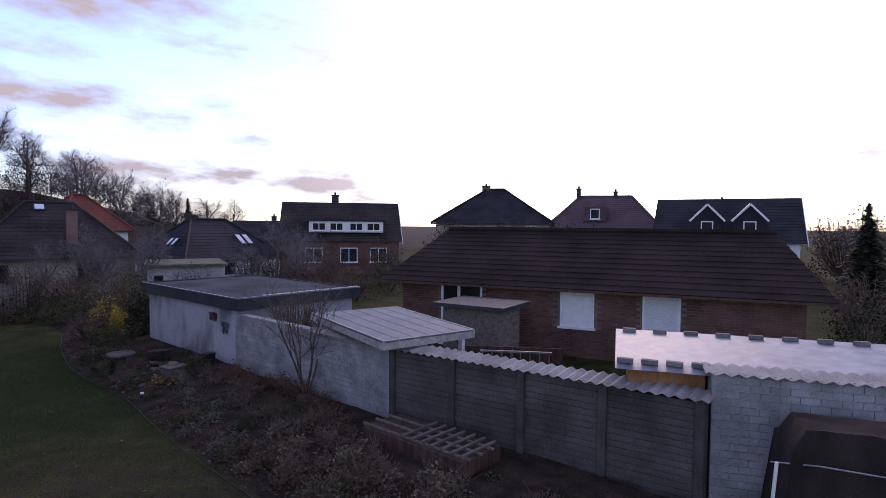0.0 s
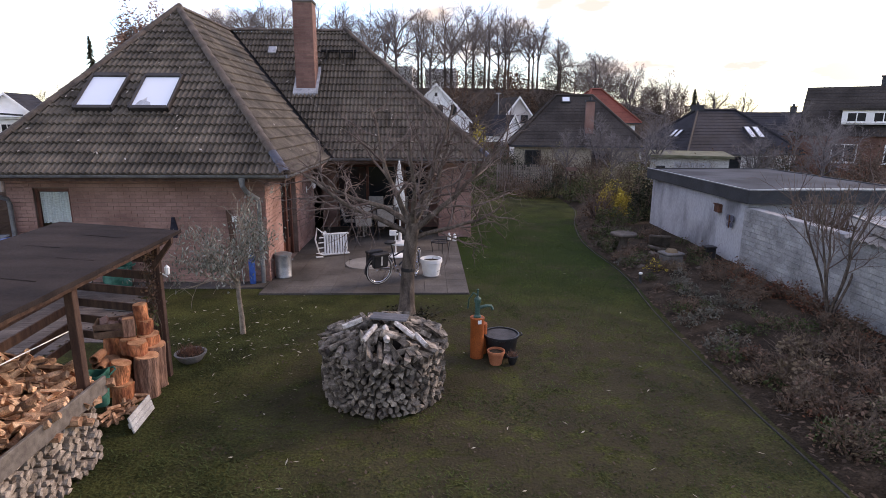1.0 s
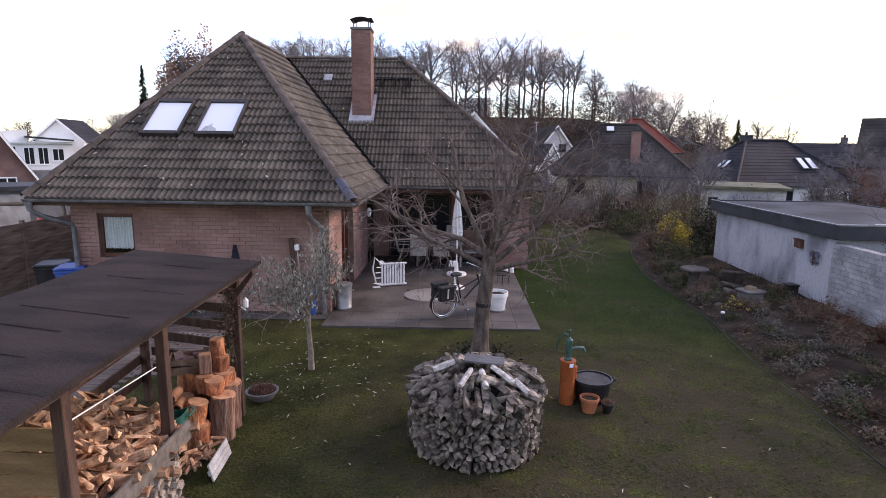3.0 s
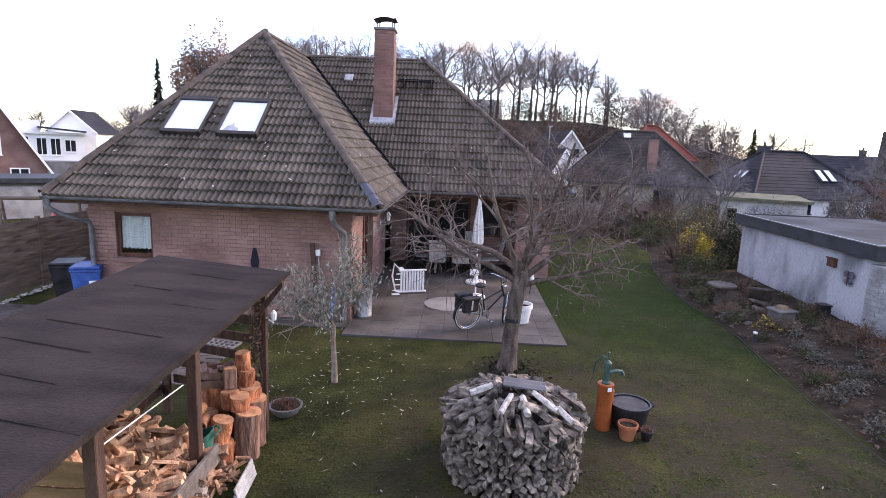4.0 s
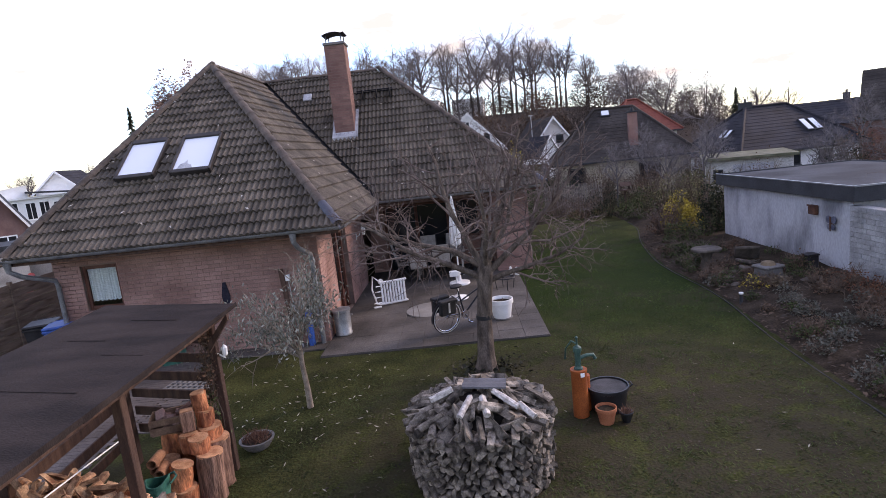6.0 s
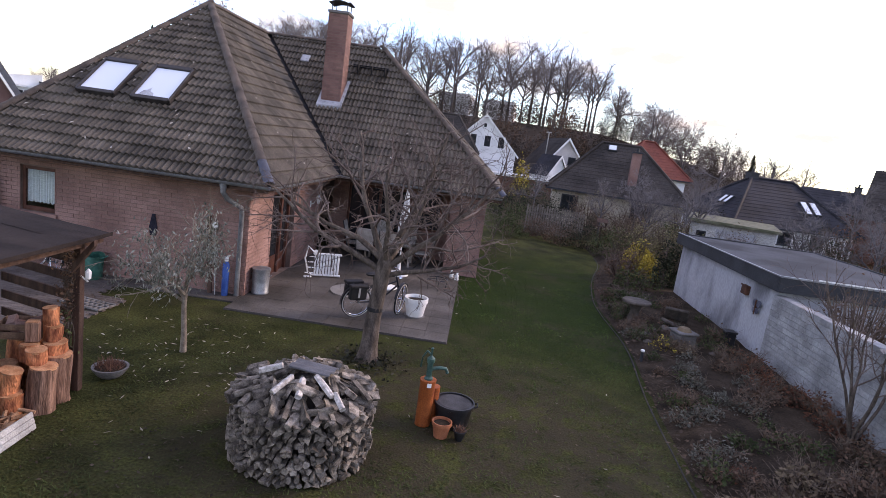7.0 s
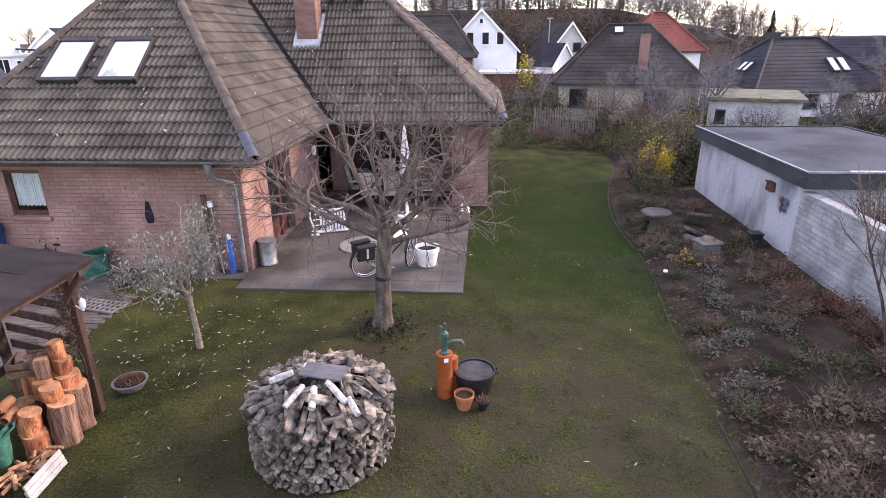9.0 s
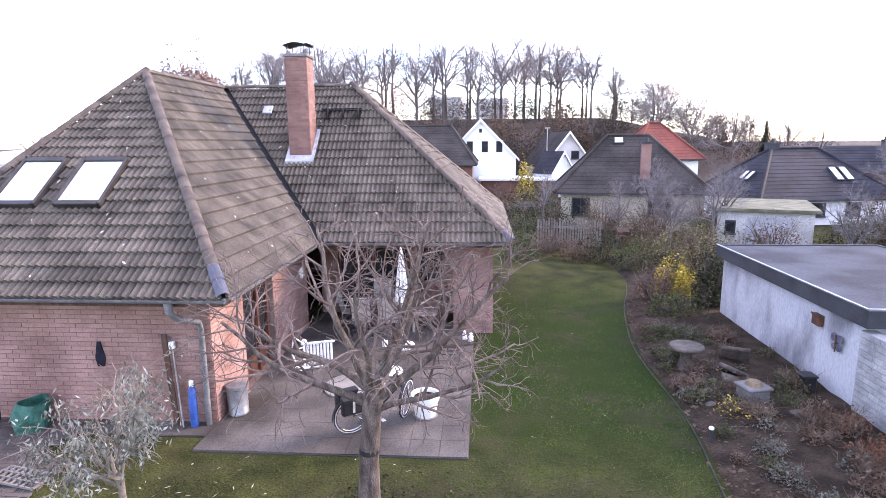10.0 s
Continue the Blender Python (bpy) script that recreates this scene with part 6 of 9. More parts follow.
def bicycle(x, y, rz, lean, label, bags=True):
    t = thing("bicycle", x, y, 0, rz, label, "bicycle")
    # front wheel, fork and handlebar turned about the head tube
    TURN = Matrix.Translation((0.47, 0, 0)) @ pose(0, 0, 0, 0, 0, 42) @ Matrix.Translation((-0.47, 0, 0))
    for cx, steer in ((-0.53, 0), (0.53, 0)):
        wheel = part("wheel", torus(cx, 0.345, 0.298, 0.013), CHROME, t, "", 60)
        part("tyre", torus(cx, 0.345, 0.325, 0.021), RUBBER, wheel, "", 60)
        sw = Form()
        for sgn in (-1, 1):
            n = 36
            for i in range(n):
                a0, a1 = 2 * math.pi * i / n, 2 * math.pi * (i + 1) / n
                sw.add([(cx + q * math.cos(a), sgn * 0.0225, 0.345 + q * math.sin(a)) for a in (a0, a1) for q in (0.312, 0.332)], [(0, 1, 3, 2) if sgn < 0 else (0, 2, 3, 1)])
        part("reflective_band", sw, REFLEX, wheel, "pale reflective tyre wall")
        spk = Form()
        for i in range(18):
            a = 2 * math.pi * i / 18
            spk.tube([(cx + 0.025 * math.cos(a + 0.5), 0.02 * (-1) ** i, 0.345 + 0.025 * math.sin(a + 0.5)), (cx + 0.29 * math.cos(a), 0, 0.345 + 0.29 * math.sin(a))], 0.0022, 3, caps=False)
        part("spokes", spk, CHROME, wheel)
        part("hub", Form().tube([(cx, -0.05, 0.345), (cx, 0.05, 0.345)], 0.025, 10), CHROME, wheel, "", 40)
        mg = Form()
        a_lo, a_hi = (20, 190) if cx < 0 else (35, 165)
        n = 14
        for i in range(n + 1):
            a = radians(a_lo + (a_hi - a_lo) * i / n)
            mg.v += [(cx + 0.365 * math.cos(a), w, 0.345 + 0.365 * math.sin(a)) for w in (-0.028, 0.028)]
        mg.f = [(2 * i, 2 * i + 1, 2 * i + 3, 2 * i + 2) for i in range(n)]
        guard = part("mudguard", mg, BIKEDARK, t, "", 60)
        for ob in (wheel, guard):
            if cx > 0:
                ob.matrix_basis = TURN
    fr = Form()
    fr.tube([(-0.08, 0, 0.30), (-0.22, 0, 0.82)], 0.017, 8)
    fr.tube([(-0.08, 0, 0.30), (0.36, 0, 0.68)], 0.02, 8)
    fr.tube([(-0.17, 0, 0.60), (0.33, 0, 0.78)], 0.017, 8)
    fr.tube([(0.30, 0, 0.88), (0.40, 0, 0.62)], 0.021, 8)
    for w in (-0.05, 0.05):
        fr.tube([(-0.53, w, 0.345), (-0.08, w * 0.5, 0.30)], 0.010, 6)
        fr.tube([(-0.53, w, 0.345), (-0.19, w * 0.3, 0.72)], 0.009, 6)
        fr.tube([TURN @ Vector((0.53, w, 0.345)), TURN @ Vector((0.43, w * 0.8, 0.64))], 0.012, 6)
    part("frame", fr, BIKEDARK, t, "dark step-through frame", 50)
    part("seat_post", Form().tube([(-0.22, 0, 0.80), (-0.25, 0, 0.92)], 0.013, 8), CHROME, t)
    part("saddle", Form().lathe([(0.05, 0), (0.10, 0.02), (0.105, 0.05), (0.07, 0.075), (0.0, 0.08)], 16, Matrix.Translation((-0.27, 0, 0.90)) @ Matrix.Diagonal((1.35, 0.85, 1, 1)), closed=True), LEATHER, t, "", 50)
    hb = Form().tube([(0.30, 0, 0.86), (0.27, 0, 1.03)], 0.012, 8)
    hb.tube([(0.10, -0.29, 1.06), (0.22, -0.24, 1.08), (0.29, -0.10, 1.05), (0.29, 0.10, 1.05), (0.22, 0.24, 1.08), (0.10, 0.29, 1.06)], 0.011, 8)
    part("handlebar", hb, CHROME, t, "", 50)
    for w in (-1, 1):
        part("grip", Form().tube([(0.18, w * 0.26, 1.075), (0.08, w * 0.295, 1.055)], 0.018, 8), RUBBER, t)
    ck = Form()
    ck.tube([(-0.08, -0.02, 0.30), (-0.08, -0.05, 0.30)], 0.09, 18)
    ck.tube([(-0.08, -0.07, 0.30), (-0.02, -0.08, 0.15)], 0.010, 6).tube([(-0.08, 0.07, 0.30), (-0.14, 0.08, 0.45)], 0.010, 6)
    ck.box(-0.06, 0.02, -0.17, -0.08, 0.135, 0.16, 0.005).box(-0.18, -0.10, 0.08, 0.17, 0.44, 0.465, 0.005)
    part("crank", ck, CHROME, t, "", 40)
    rk = Form()
    for w in (-0.06, 0.06):
        rk.tube([(-0.25, w, 0.72), (-0.80, w, 0.73)], 0.006, 5).tube([(-0.53, w * 1.2, 0.36), (-0.62, w, 0.73)], 0.006, 5)
    for q in (-0.35, -0.5, -0.65, -0.8):
        rk.tube([(q, -0.06, 0.73), (q, 0.06, 0.73)], 0.006, 5)
    part("luggage_rack", rk, BIKEDARK, t)
    part("kick_stand", Form().tube([(-0.30, 0.05, 0.31), (-0.34, 0.16, 0.01)], 0.009, 6), CHROME, t)
    part("lamp", Form().lathe([(0.02, 0), (0.035, 0.02), (0.04, 0.06), (0.0, 0.065)], 12, Matrix.Translation((0.36, 0, 0.84)) @ pose(0, 0, 0, 0, 90, 0), closed=True), CHROME, t)
    if bags:
        for w in (-1, 1):
            bag = part("pannier", Form().box(-0.78, -0.40, *sorted((w * 0.07, w * 0.19)), 0.44, 0.75, 0.03), LEATHER, t, "black saddle bag")
            part("flap", Form().box(-0.79, -0.39, *sorted((w * 0.06, w * 0.205)), 0.70, 0.765, 0.015), LEATHER, bag)
            part("buckle_strap", Form().box(-0.61, -0.57, *sorted((w * 0.192, w * 0.2)), 0.5, 0.71), REFLEX, bag)
    t.matrix_basis = pose(x, y, 0.034, 0, 0, rz) @ pose(0, 0, 0, lean, 0, 0)
    return t


bicycle(2.17, 10.25, 36, 5, "dark city bicycle with black panniers on its stand")
b2_ = bicycle(-4.95, 9.9, 158, 9, "small dark child's bicycle leaning by the brick wall", bags=False)
b2_.matrix_basis = b2_.matrix_basis @ Matrix.Scale(0.64, 4)

# white folded lounger and frame
lg = thing("garden_lounger", 0.05, 12.55, 0.034, 20, "white plastic slatted lounger tipped on its side", "lounger")
for k in range(9):
    part("slat", Form().box(0.02 + 0.072 * k, 0.072 + 0.072 * k, -0.02, 0.02, 0.06, 0.60, 0.01), WHITE_PAINT, lg)
for z in (0.03, 0.58):
    part("rail", Form().box(-0.02, 0.70, -0.028, 0.028, z, z + 0.05, 0.014), WHITE_PAINT, lg)
part("head_frame", Form().tube([(0.0, 0.0, 0.05), (-0.12, -0.04, 0.10), (-0.22, -0.1, 0.5), (-0.16, -0.06, 0.80), (0.02, 0.0, 0.62)], 0.022, 8), WHITE_PAINT, lg, "", 50)
for k in range(4):
    part("head_slat", Form().tube([(-0.20 + 0.03 * k, -0.09, 0.12 + 0.14 * k), (0.02, 0.0, 0.1 + 0.14 * k)], 0.014, 6), WHITE_PAINT, lg)
part("foot", Form().box(-0.22, -0.02, -0.12, 0.0, 0.0, 0.03, 0.012), WHITE_PAINT, lg)
part("wheel", Form().tube([(0.05, 0.03, 0.62), (0.05, 0.07, 0.62)], 0.07, 16), WHITE_PAINT, lg, "", 40)

# closed parasol on its base
FABRIC = material("parasol_cloth_white", (0.58, 0.57, 0.54), (0.74, 0.73, 0.70), 8, 0.9, 0.4, 40, grime=0.15)
pa = thing("parasol", 2.03, 14.1, 0.034, 0, "closed white parasol on a round white base", "parasol")
part("base", Form().lathe([(0.27, 0.0), (0.29, 0.02), (0.28, 0.07), (0.06, 0.10), (0.045, 0.36), (0.04, 0.36)], 26), WHITE_PAINT, pa, "", 40)
part("pole", Form().tube([(0, 0, 0.3), (0, 0, 2.42)], 0.02, 10), WHITE_PAINT, pa, "", 40)
cl = Form()
n, rows = 32, 12
for k in range(rows):
    v = k / (rows - 1)
    rr = 0.135 * (0.55 + 0.55 * math.sin(math.pi * min(1, 0.25 + v * 0.75))) * (1 - 0.55 * v)
    for i in range(n):
        a = 2 * math.pi * i / n
        w = rr * (1 + 0.22 * math.cos(8 * a + 3 * v))
        cl.v.append((w * math.cos(a), w * math.sin(a), 1.12 + 1.25 * v + 0.03 * math.cos(8 * a) * (1 - v)))
cl.f = [(k * n + i, k * n + (i + 1) % n, (k + 1) * n + (i + 1) % n, (k + 1) * n + i) for k in range(rows - 1) for i in range(n)] + [tuple((rows - 1) * n + i for i in range(n))]
part("canopy", cl, FABRIC, pa, "folded white canopy", 60)
part("tip", Form().lathe([(0.02, 2.37), (0.028, 2.42), (0.0, 2.47)], 10, closed=True), WHITE_PAINT, pa)
# second round stand nearby
st = thing("parasol_stand", 1.98, 12.55, 0.034, 0, "round white parasol stand with a bracket", "parasol stand")
part("base", Form().lathe([(0.24, 0.0), (0.26, 0.02), (0.25, 0.05), (0.04, 0.09), (0.03, 0.10)], 26), WHITE_PAINT, st, "", 40)
part("pole", Form().tube([(0, 0, 0.08), (0, 0, 0.58)], 0.02, 10), WHITE_PAINT, st, "", 40)
part("bracket", Form().box(-0.16, 0.06, -0.05, 0.05, 0.58, 0.72, 0.012), WHITE_PAINT, st)

# garden table and chairs under the overhang
TEAK = material("garden_furniture_grey", (0.22, 0.195, 0.17), (0.36, 0.32, 0.285), 5, 0.8, 0.3, 50, rand=0.1)
MESHCLOTH = material("chair_cloth_taupe", (0.30, 0.275, 0.25), (0.44, 0.405, 0.37), 6, 0.9, 0.3, 70)
tb = thing("garden_table", 1.5, 15.55, 0.034, 0, "grey slatted garden table under the overhang", "table")
for k in range(8):
    part("slat", Form().box(-0.75, 0.75, -0.42 + 0.106 * k, -0.324 + 0.106 * k, 0.70, 0.725, 0.005), TEAK, tb)
for sx in (-0.66, 0.66):
    for sy in (-0.34, 0.34):
        part("leg", Form().box(sx - 0.03, sx + 0.03, sy - 0.03, sy + 0.03, 0, 0.70, 0.005), TEAK, tb)
part("apron", Form().box(-0.66, 0.66, -0.36, -0.33, 0.62, 0.70).box(-0.66, 0.66, 0.33, 0.36, 0.62, 0.70), TEAK, tb)


def garden_chair(x, y, rz):
    c = thing("garden_chair", x, y, 0.034, rz, "reclining garden chair with taupe fabric", "chair", "chairs round the garden table")
    part("seat", Form().box(-0.24, 0.24, -0.24, 0.24, 0.42, 0.45, 0.01), MESHCLOTH, c)
    bk = Form().box(-0.24, 0.24, -0.012, 0.012, 0.0, 0.66, 0.008, Matrix.Translation((0, 0.24, 0.45)) @ pose(0, 0, 0, -14, 0, 0))
    part("backrest", bk, MESHCLOTH, c)
    for sx in (-0.26, 0.26):
        part("side_frame", Form().tube([(sx, 0.40, 1.10), (sx, 0.24, 0.45), (sx, -0.22, 0.0)], 0.014, 6).tube([(sx, 0.28, 0.0), (sx, -0.24, 0.46)], 0.014, 6), BIKEDARK, c, "", 50)
        part("armrest", Form().box(sx - 0.025, sx + 0.025, -0.22, 0.3, 0.64, 0.665, 0.008), TEAK, c)
    return c


garden_chair(0.9, 14.95, 180)
garden_chair(1.6, 14.9, 176)
garden_chair(1.15, 16.2, 4)
garden_chair(1.9, 16.25, -6)
garden_chair(0.45, 15.6, 92)
garden_chair(2.5, 15.5, -80)
# low stool, pots
LOWT = thing("low_table", 3.2, 13.1, 0.034, 10, "low round dark iron plant stand", "table")
part("ring_top", torus(0, 0, 0.26, 0.014).add([], []), BIKEDARK, LOWT)
LOWT.children[0].matrix_basis = pose(0, 0, 0.30, 90, 0, 0)
for k in range(4):
    a = k * math.pi / 2
    part("leg", Form().tube([(0.26 * math.cos(a), 0.26 * math.sin(a), 0.30), (0.22 * math.cos(a), 0.22 * math.sin(a), 0.0)], 0.010, 6), BIKEDARK, LOWT)
part("spider", Form().tube([(-0.26, 0, 0.30), (0.26, 0, 0.30)], 0.008, 5).tube([(0, -0.26, 0.30), (0, 0.26, 0.30)], 0.008, 5), BIKEDARK, LOWT)
for x, y in ((3.5, 14.7), (3.66, 14.55)):
    t = thing("white_garden_figure", x, y, 0.03, 0, "small white plaster garden ornament", "ornament", "ornaments by the pier")
    part("figure", Form().lathe([(0.06, 0.0), (0.07, 0.03), (0.05, 0.08), (0.065, 0.13), (0.03, 0.17), (0.04, 0.21), (0.0, 0.24)], 12, closed=True), WHITE_PAINT, t, "", 60)
# wall lamp by the terrace
WL_ = thing("wall_lantern", -0.74, 14.5, 1.75, 0, "white wrought-iron wall lantern on the brick", "lamp")
part("arm", Form().tube([(0.012, 0, -0.16), (0.09, 0, -0.12), (0.20, 0, 0.06), (0.22, 0, 0.14)], 0.012, 6).box(-0.004, 0.014, -0.04, 0.04, -0.24, -0.06), WHITE_PAINT, WL_)
part("lantern", Form().lathe([(0.03, -0.16), (0.045, -0.14), (0.075, 0.03), (0.03, 0.09), (0.0, 0.11)], 6, Matrix.Translation((0.22, 0, 0.04)), closed=True), WHITE_PAINT, WL_)
# by the corner of the house: milk can, gas bottle, broom, plank
can = thing("milk_can", -0.52, 10.55, 0.034, 0, "dented zinc bin beside the house corner", "bin")
part("body", Form().lathe([(0.17, 0.0), (0.185, 0.015), (0.185, 0.05), (0.178, 0.06), (0.185, 0.50), (0.195, 0.51), (0.195, 0.54), (0.18, 0.54)], 24), ZINC, can, "", 40)
part("lid", Form().lathe([(0.20, 0.54), (0.20, 0.565), (0.08, 0.60), (0.0, 0.60)], 24, closed=True), ZINC, can, "", 40)
for w in (-1, 1):
    part("handle", Form().tube([(w * 0.185, -0.06, 0.42), (w * 0.225, -0.04, 0.42), (w * 0.225, 0.04, 0.42), (w * 0.185, 0.06, 0.42)], 0.008, 5), ZINC, can)
BLUE = material("blue_paint", (0.018, 0.07, 0.25), (0.035, 0.12, 0.38), 7, 0.45, 0.1, 50, grime=0.15)
gas = thing("blue_cylinder", -1.08, 10.02, 0.034, 0, "slim blue gas cylinder with a white cap", "gas cylinder")
part("cylinder", Form().lathe([(0.065, 0.0), (0.07, 0.01), (0.07, 0.66), (0.05, 0.72), (0.03, 0.74)], 18), BLUE, gas, "", 40)
part("cap", Form().lathe([(0.036, 0.74), (0.042, 0.76), (0.038, 0.84), (0.0, 0.86)], 14, closed=True), WHITE_PAINT, gas, "", 40)
pk = thing("leaning_plank", -1.52, 10.16, 0.03, 0, "dark plank leaning on the brick wall", "plank")
part("plank", Form().box(-0.05, 0.05, -0.03, 0.0, 0.0, 1.66, 0.005), WOOD_DARK, pk)
pk.matrix_basis = pose(-1.40, 10.04, 0.03, -3, -5, 0)
bmn = thing("broom", -1.4, 10.05, 0.03, 0, "pale broom leaning upside down on the wall", "broom")
part("stick", Form().tube([(0, 0, 0), (0, 0, 1.4)], 0.013, 8), STONE, bmn)
part("head", Form().box(-0.05, 0.05, -0.035, 0.035, 1.40, 1.53, 0.01), WHITE_PAINT, bmn)
bmn.matrix_basis = pose(-1.27, 9.98, 0.03, -6, -6, 0)
ws = thing("wall_sconce", -2.78, 10.185, 1.05, 0, "dark slim wall ornament on the brick", "wall ornament")
part("plaque", Form().add([(-0.06, -0.02, 0.0), (0.06, -0.02, 0.0), (0.09, -0.02, 0.16), (0.03, -0.02, 0.46), (-0.03, -0.02, 0.46), (-0.09, -0.02, 0.16), (-0.06, 0.006, 0.0), (0.06, 0.006, 0.0), (0.09, 0.006, 0.16), (0.03, 0.006, 0.46), (-0.03, 0.006, 0.46), (-0.09, 0.006, 0.16)],
                          [(0, 1, 2, 3, 4, 5), (11, 10, 9, 8, 7, 6)] + [(i, 6 + i, 6 + (i + 1) % 6, (i + 1) % 6) for i in range(6)]), COPPERCAP, ws)

# wheelie bins
def wheelie_bin(x, y, rz, mat, label):
    b = thing("wheelie_bin", x, y, 0.02, rz, label, "waste bin", "wheelie bins by the house")
    f = Form()
    for z, sx, sy in ((0.06, 0.20, 0.22), (0.90, 0.27, 0.31)):
        f.v += [(-sx, -sy, z), (sx, -sy, z), (sx, sy, z), (-sx, sy, z)]
    f.f = [(3, 2, 1, 0), (4, 5, 6, 7)] + [(i, (i + 1) % 4, 4 + (i + 1) % 4, 4 + i) for i in range(4)]
    part("body", f, mat, b)
    part("rim", Form().box(-0.29, 0.29, -0.33, 0.33, 0.87, 0.92, 0.01), mat, b)
    part("lid", Form().box(-0.29, 0.29, -0.34, 0.30, 0.925, 0.985, 0.02), mat, b)
    part("handle", Form().tube([(-0.2, 0.31, 0.95), (-0.2, 0.38, 0.97), (0.2, 0.38, 0.97), (0.2, 0.31, 0.95)], 0.014, 6), mat, b)
    for w in (-0.24, 0.2):
        part("wheel", Form().tube([(w, 0.24, 0.1), (w + 0.04, 0.24, 0.1)], 0.1, 16), RUBBER, b, "", 40)
    return b


bb = wheelie_bin(-6.35, 10.15, 20, BLUE, "blue wheelie bin with white stickers")
part("sticker", Form().box(0.06, 0.2, -0.292, -0.288, 0.45, 0.68), WHITE_PAINT, bb)
part("sticker", Form().box(-0.2, -0.08, -0.285, -0.281, 0.3, 0.42), WHITE_PAINT, bb)
wheelie_bin(-6.98, 10.42, 20, TUB, "black plastic wheelie bin")
# lattice of paving at the lawn edge
lt = thing("trellis_panel", -2.9, 8.35, 0.03, -12, "grey grid paving panel lying on the ground", "panel")
for k in range(9):
    part("bar", Form().box(-0.45 + 0.11 * k, -0.425 + 0.11 * k, -0.2, 0.2, 0.0, 0.03), CONCRETE, lt)
for k in range(4):
    part("bar", Form().box(-0.45, 0.455, -0.2 + 0.125 * k, -0.175 + 0.125 * k, 0.002, 0.033), CONCRETE, lt)
pl_ = thing("post_lantern", -0.83, 5.34, 1.60, 0, "small white lantern on the shelter post", "lamp")
part("lantern", Form().lathe([(0.02, -0.07), (0.033, -0.055), (0.038, 0.03), (0.015, 0.06), (0.0, 0.075)], 8, Matrix.Translation((0.06, 0, 0)), closed=True), WHITE_PAINT, pl_)
part("arm", Form().tube([(-0.035, 0, -0.04), (0.06, 0, -0.1)], 0.01, 5), WHITE_PAINT, pl_)



# ---- neighbouring houses ----
def slope_courses(form, a, b, c, d, n, lift=0.018):
    """A roof slope from eave a-b to ridge d-c in n lapped courses."""
    a, b, c, d = (Vector(p) for p in (a, b, c, d))
    nrm = (b - a).cross(d - a) if (d - a).length > 1e-6 else (b - a).cross(c - a)
    nrm = nrm.normalized() * lift
    vs, fs = [], []
    for k in range(n):
        t0, t1 = k / n, (k + 1) / n
        vs += [a.lerp(d, t0) + nrm, b.lerp(c, t0) + nrm, a.lerp(d, t1) + nrm * 0.3, b.lerp(c, t1) + nrm * 0.3]
        fs.append((4 * k, 4 * k + 1, 4 * k + 3, 4 * k + 2))
        if k:
            fs.append((4 * k - 2, 4 * k - 1, 4 * k + 1, 4 * k))
    form.add([tuple(p) for p in vs], fs)


FARPANE = material("far_window_pane", (0.010, 0.011, 0.013), (0.020, 0.022, 0.026), 2, 0.35, 0.0, 20, spec=0.15)


def house_window(parent, u, z, w, h, face, frame_mat, panes=2, curtain=False, blind=False):
    """A window on a wall face: face is a matrix with x along the wall, y outwards."""
    fr = Form()
    t = 0.07
    for x0, x1, z0, z1 in ((u - w / 2, u - w / 2 + t, z, z + h), (u + w / 2 - t, u + w / 2, z, z + h), (u - w / 2 + t, u + w / 2 - t, z, z + t), (u - w / 2 + t, u + w / 2 - t, z + h - t, z + h)):
        fr.box(x0, x1, -0.05, 0.05, z0, z1, 0, face)
    if panes > 1:
        for k in range(1, panes):
            x = u - w / 2 + w * k / panes
            fr.box(x - 0.03, x + 0.03, -0.05, 0.045, z + t, z + h - t, 0, face)
    win = part("window", fr, frame_mat, parent)
    part("pane", Form().box(u - w / 2 + t, u + w / 2 - t, -0.02, 0.012, z + t, z + h - t, 0, face), CURTAIN if blind else FARPANE, win)
    part("sill", Form().box(u - w / 2 - 0.05, u + w / 2 + 0.05, 0.0, 0.12, z - 0.05, z, 0, face), frame_mat, win)
    return win


def face_of(w, d, side):
    """Wall faces of a w x d house round its origin: 0 front (-y), 1 right (+x), 2 back, 3 left."""
    return (pose(0, -d / 2, 0, 0, 0, 180) @ Matrix.Diagonal((-1, 1, 1, 1)), pose(w / 2, 0, 0, 0, 0, -90), pose(0, d / 2, 0), pose(-w / 2, 0, 0, 0, 0, 90))[side]


def chimney_on(parent, x, y, z0, z1, w, mat, pots=1):
    c = part("chimney", Form().box(x - w / 2, x + w / 2, y - w / 2, y + w / 2, z0, z1), mat, parent)
    part("chimney_cap", Form().box(x - w / 2 - 0.05, x + w / 2 + 0.05, y - w / 2 - 0.05, y + w / 2 + 0.05, z1, z1 + 0.08), FASCIA, c)
    for k in range(pots):
        part("chimney_pot", Form().lathe([(0.09, z1 + 0.08), (0.08, z1 + 0.3), (0.06, z1 + 0.3)], 10, Matrix.Translation((x + (k - (pots - 1) / 2) * 0.3, y, 0))), FASCIA, c, "", 40)


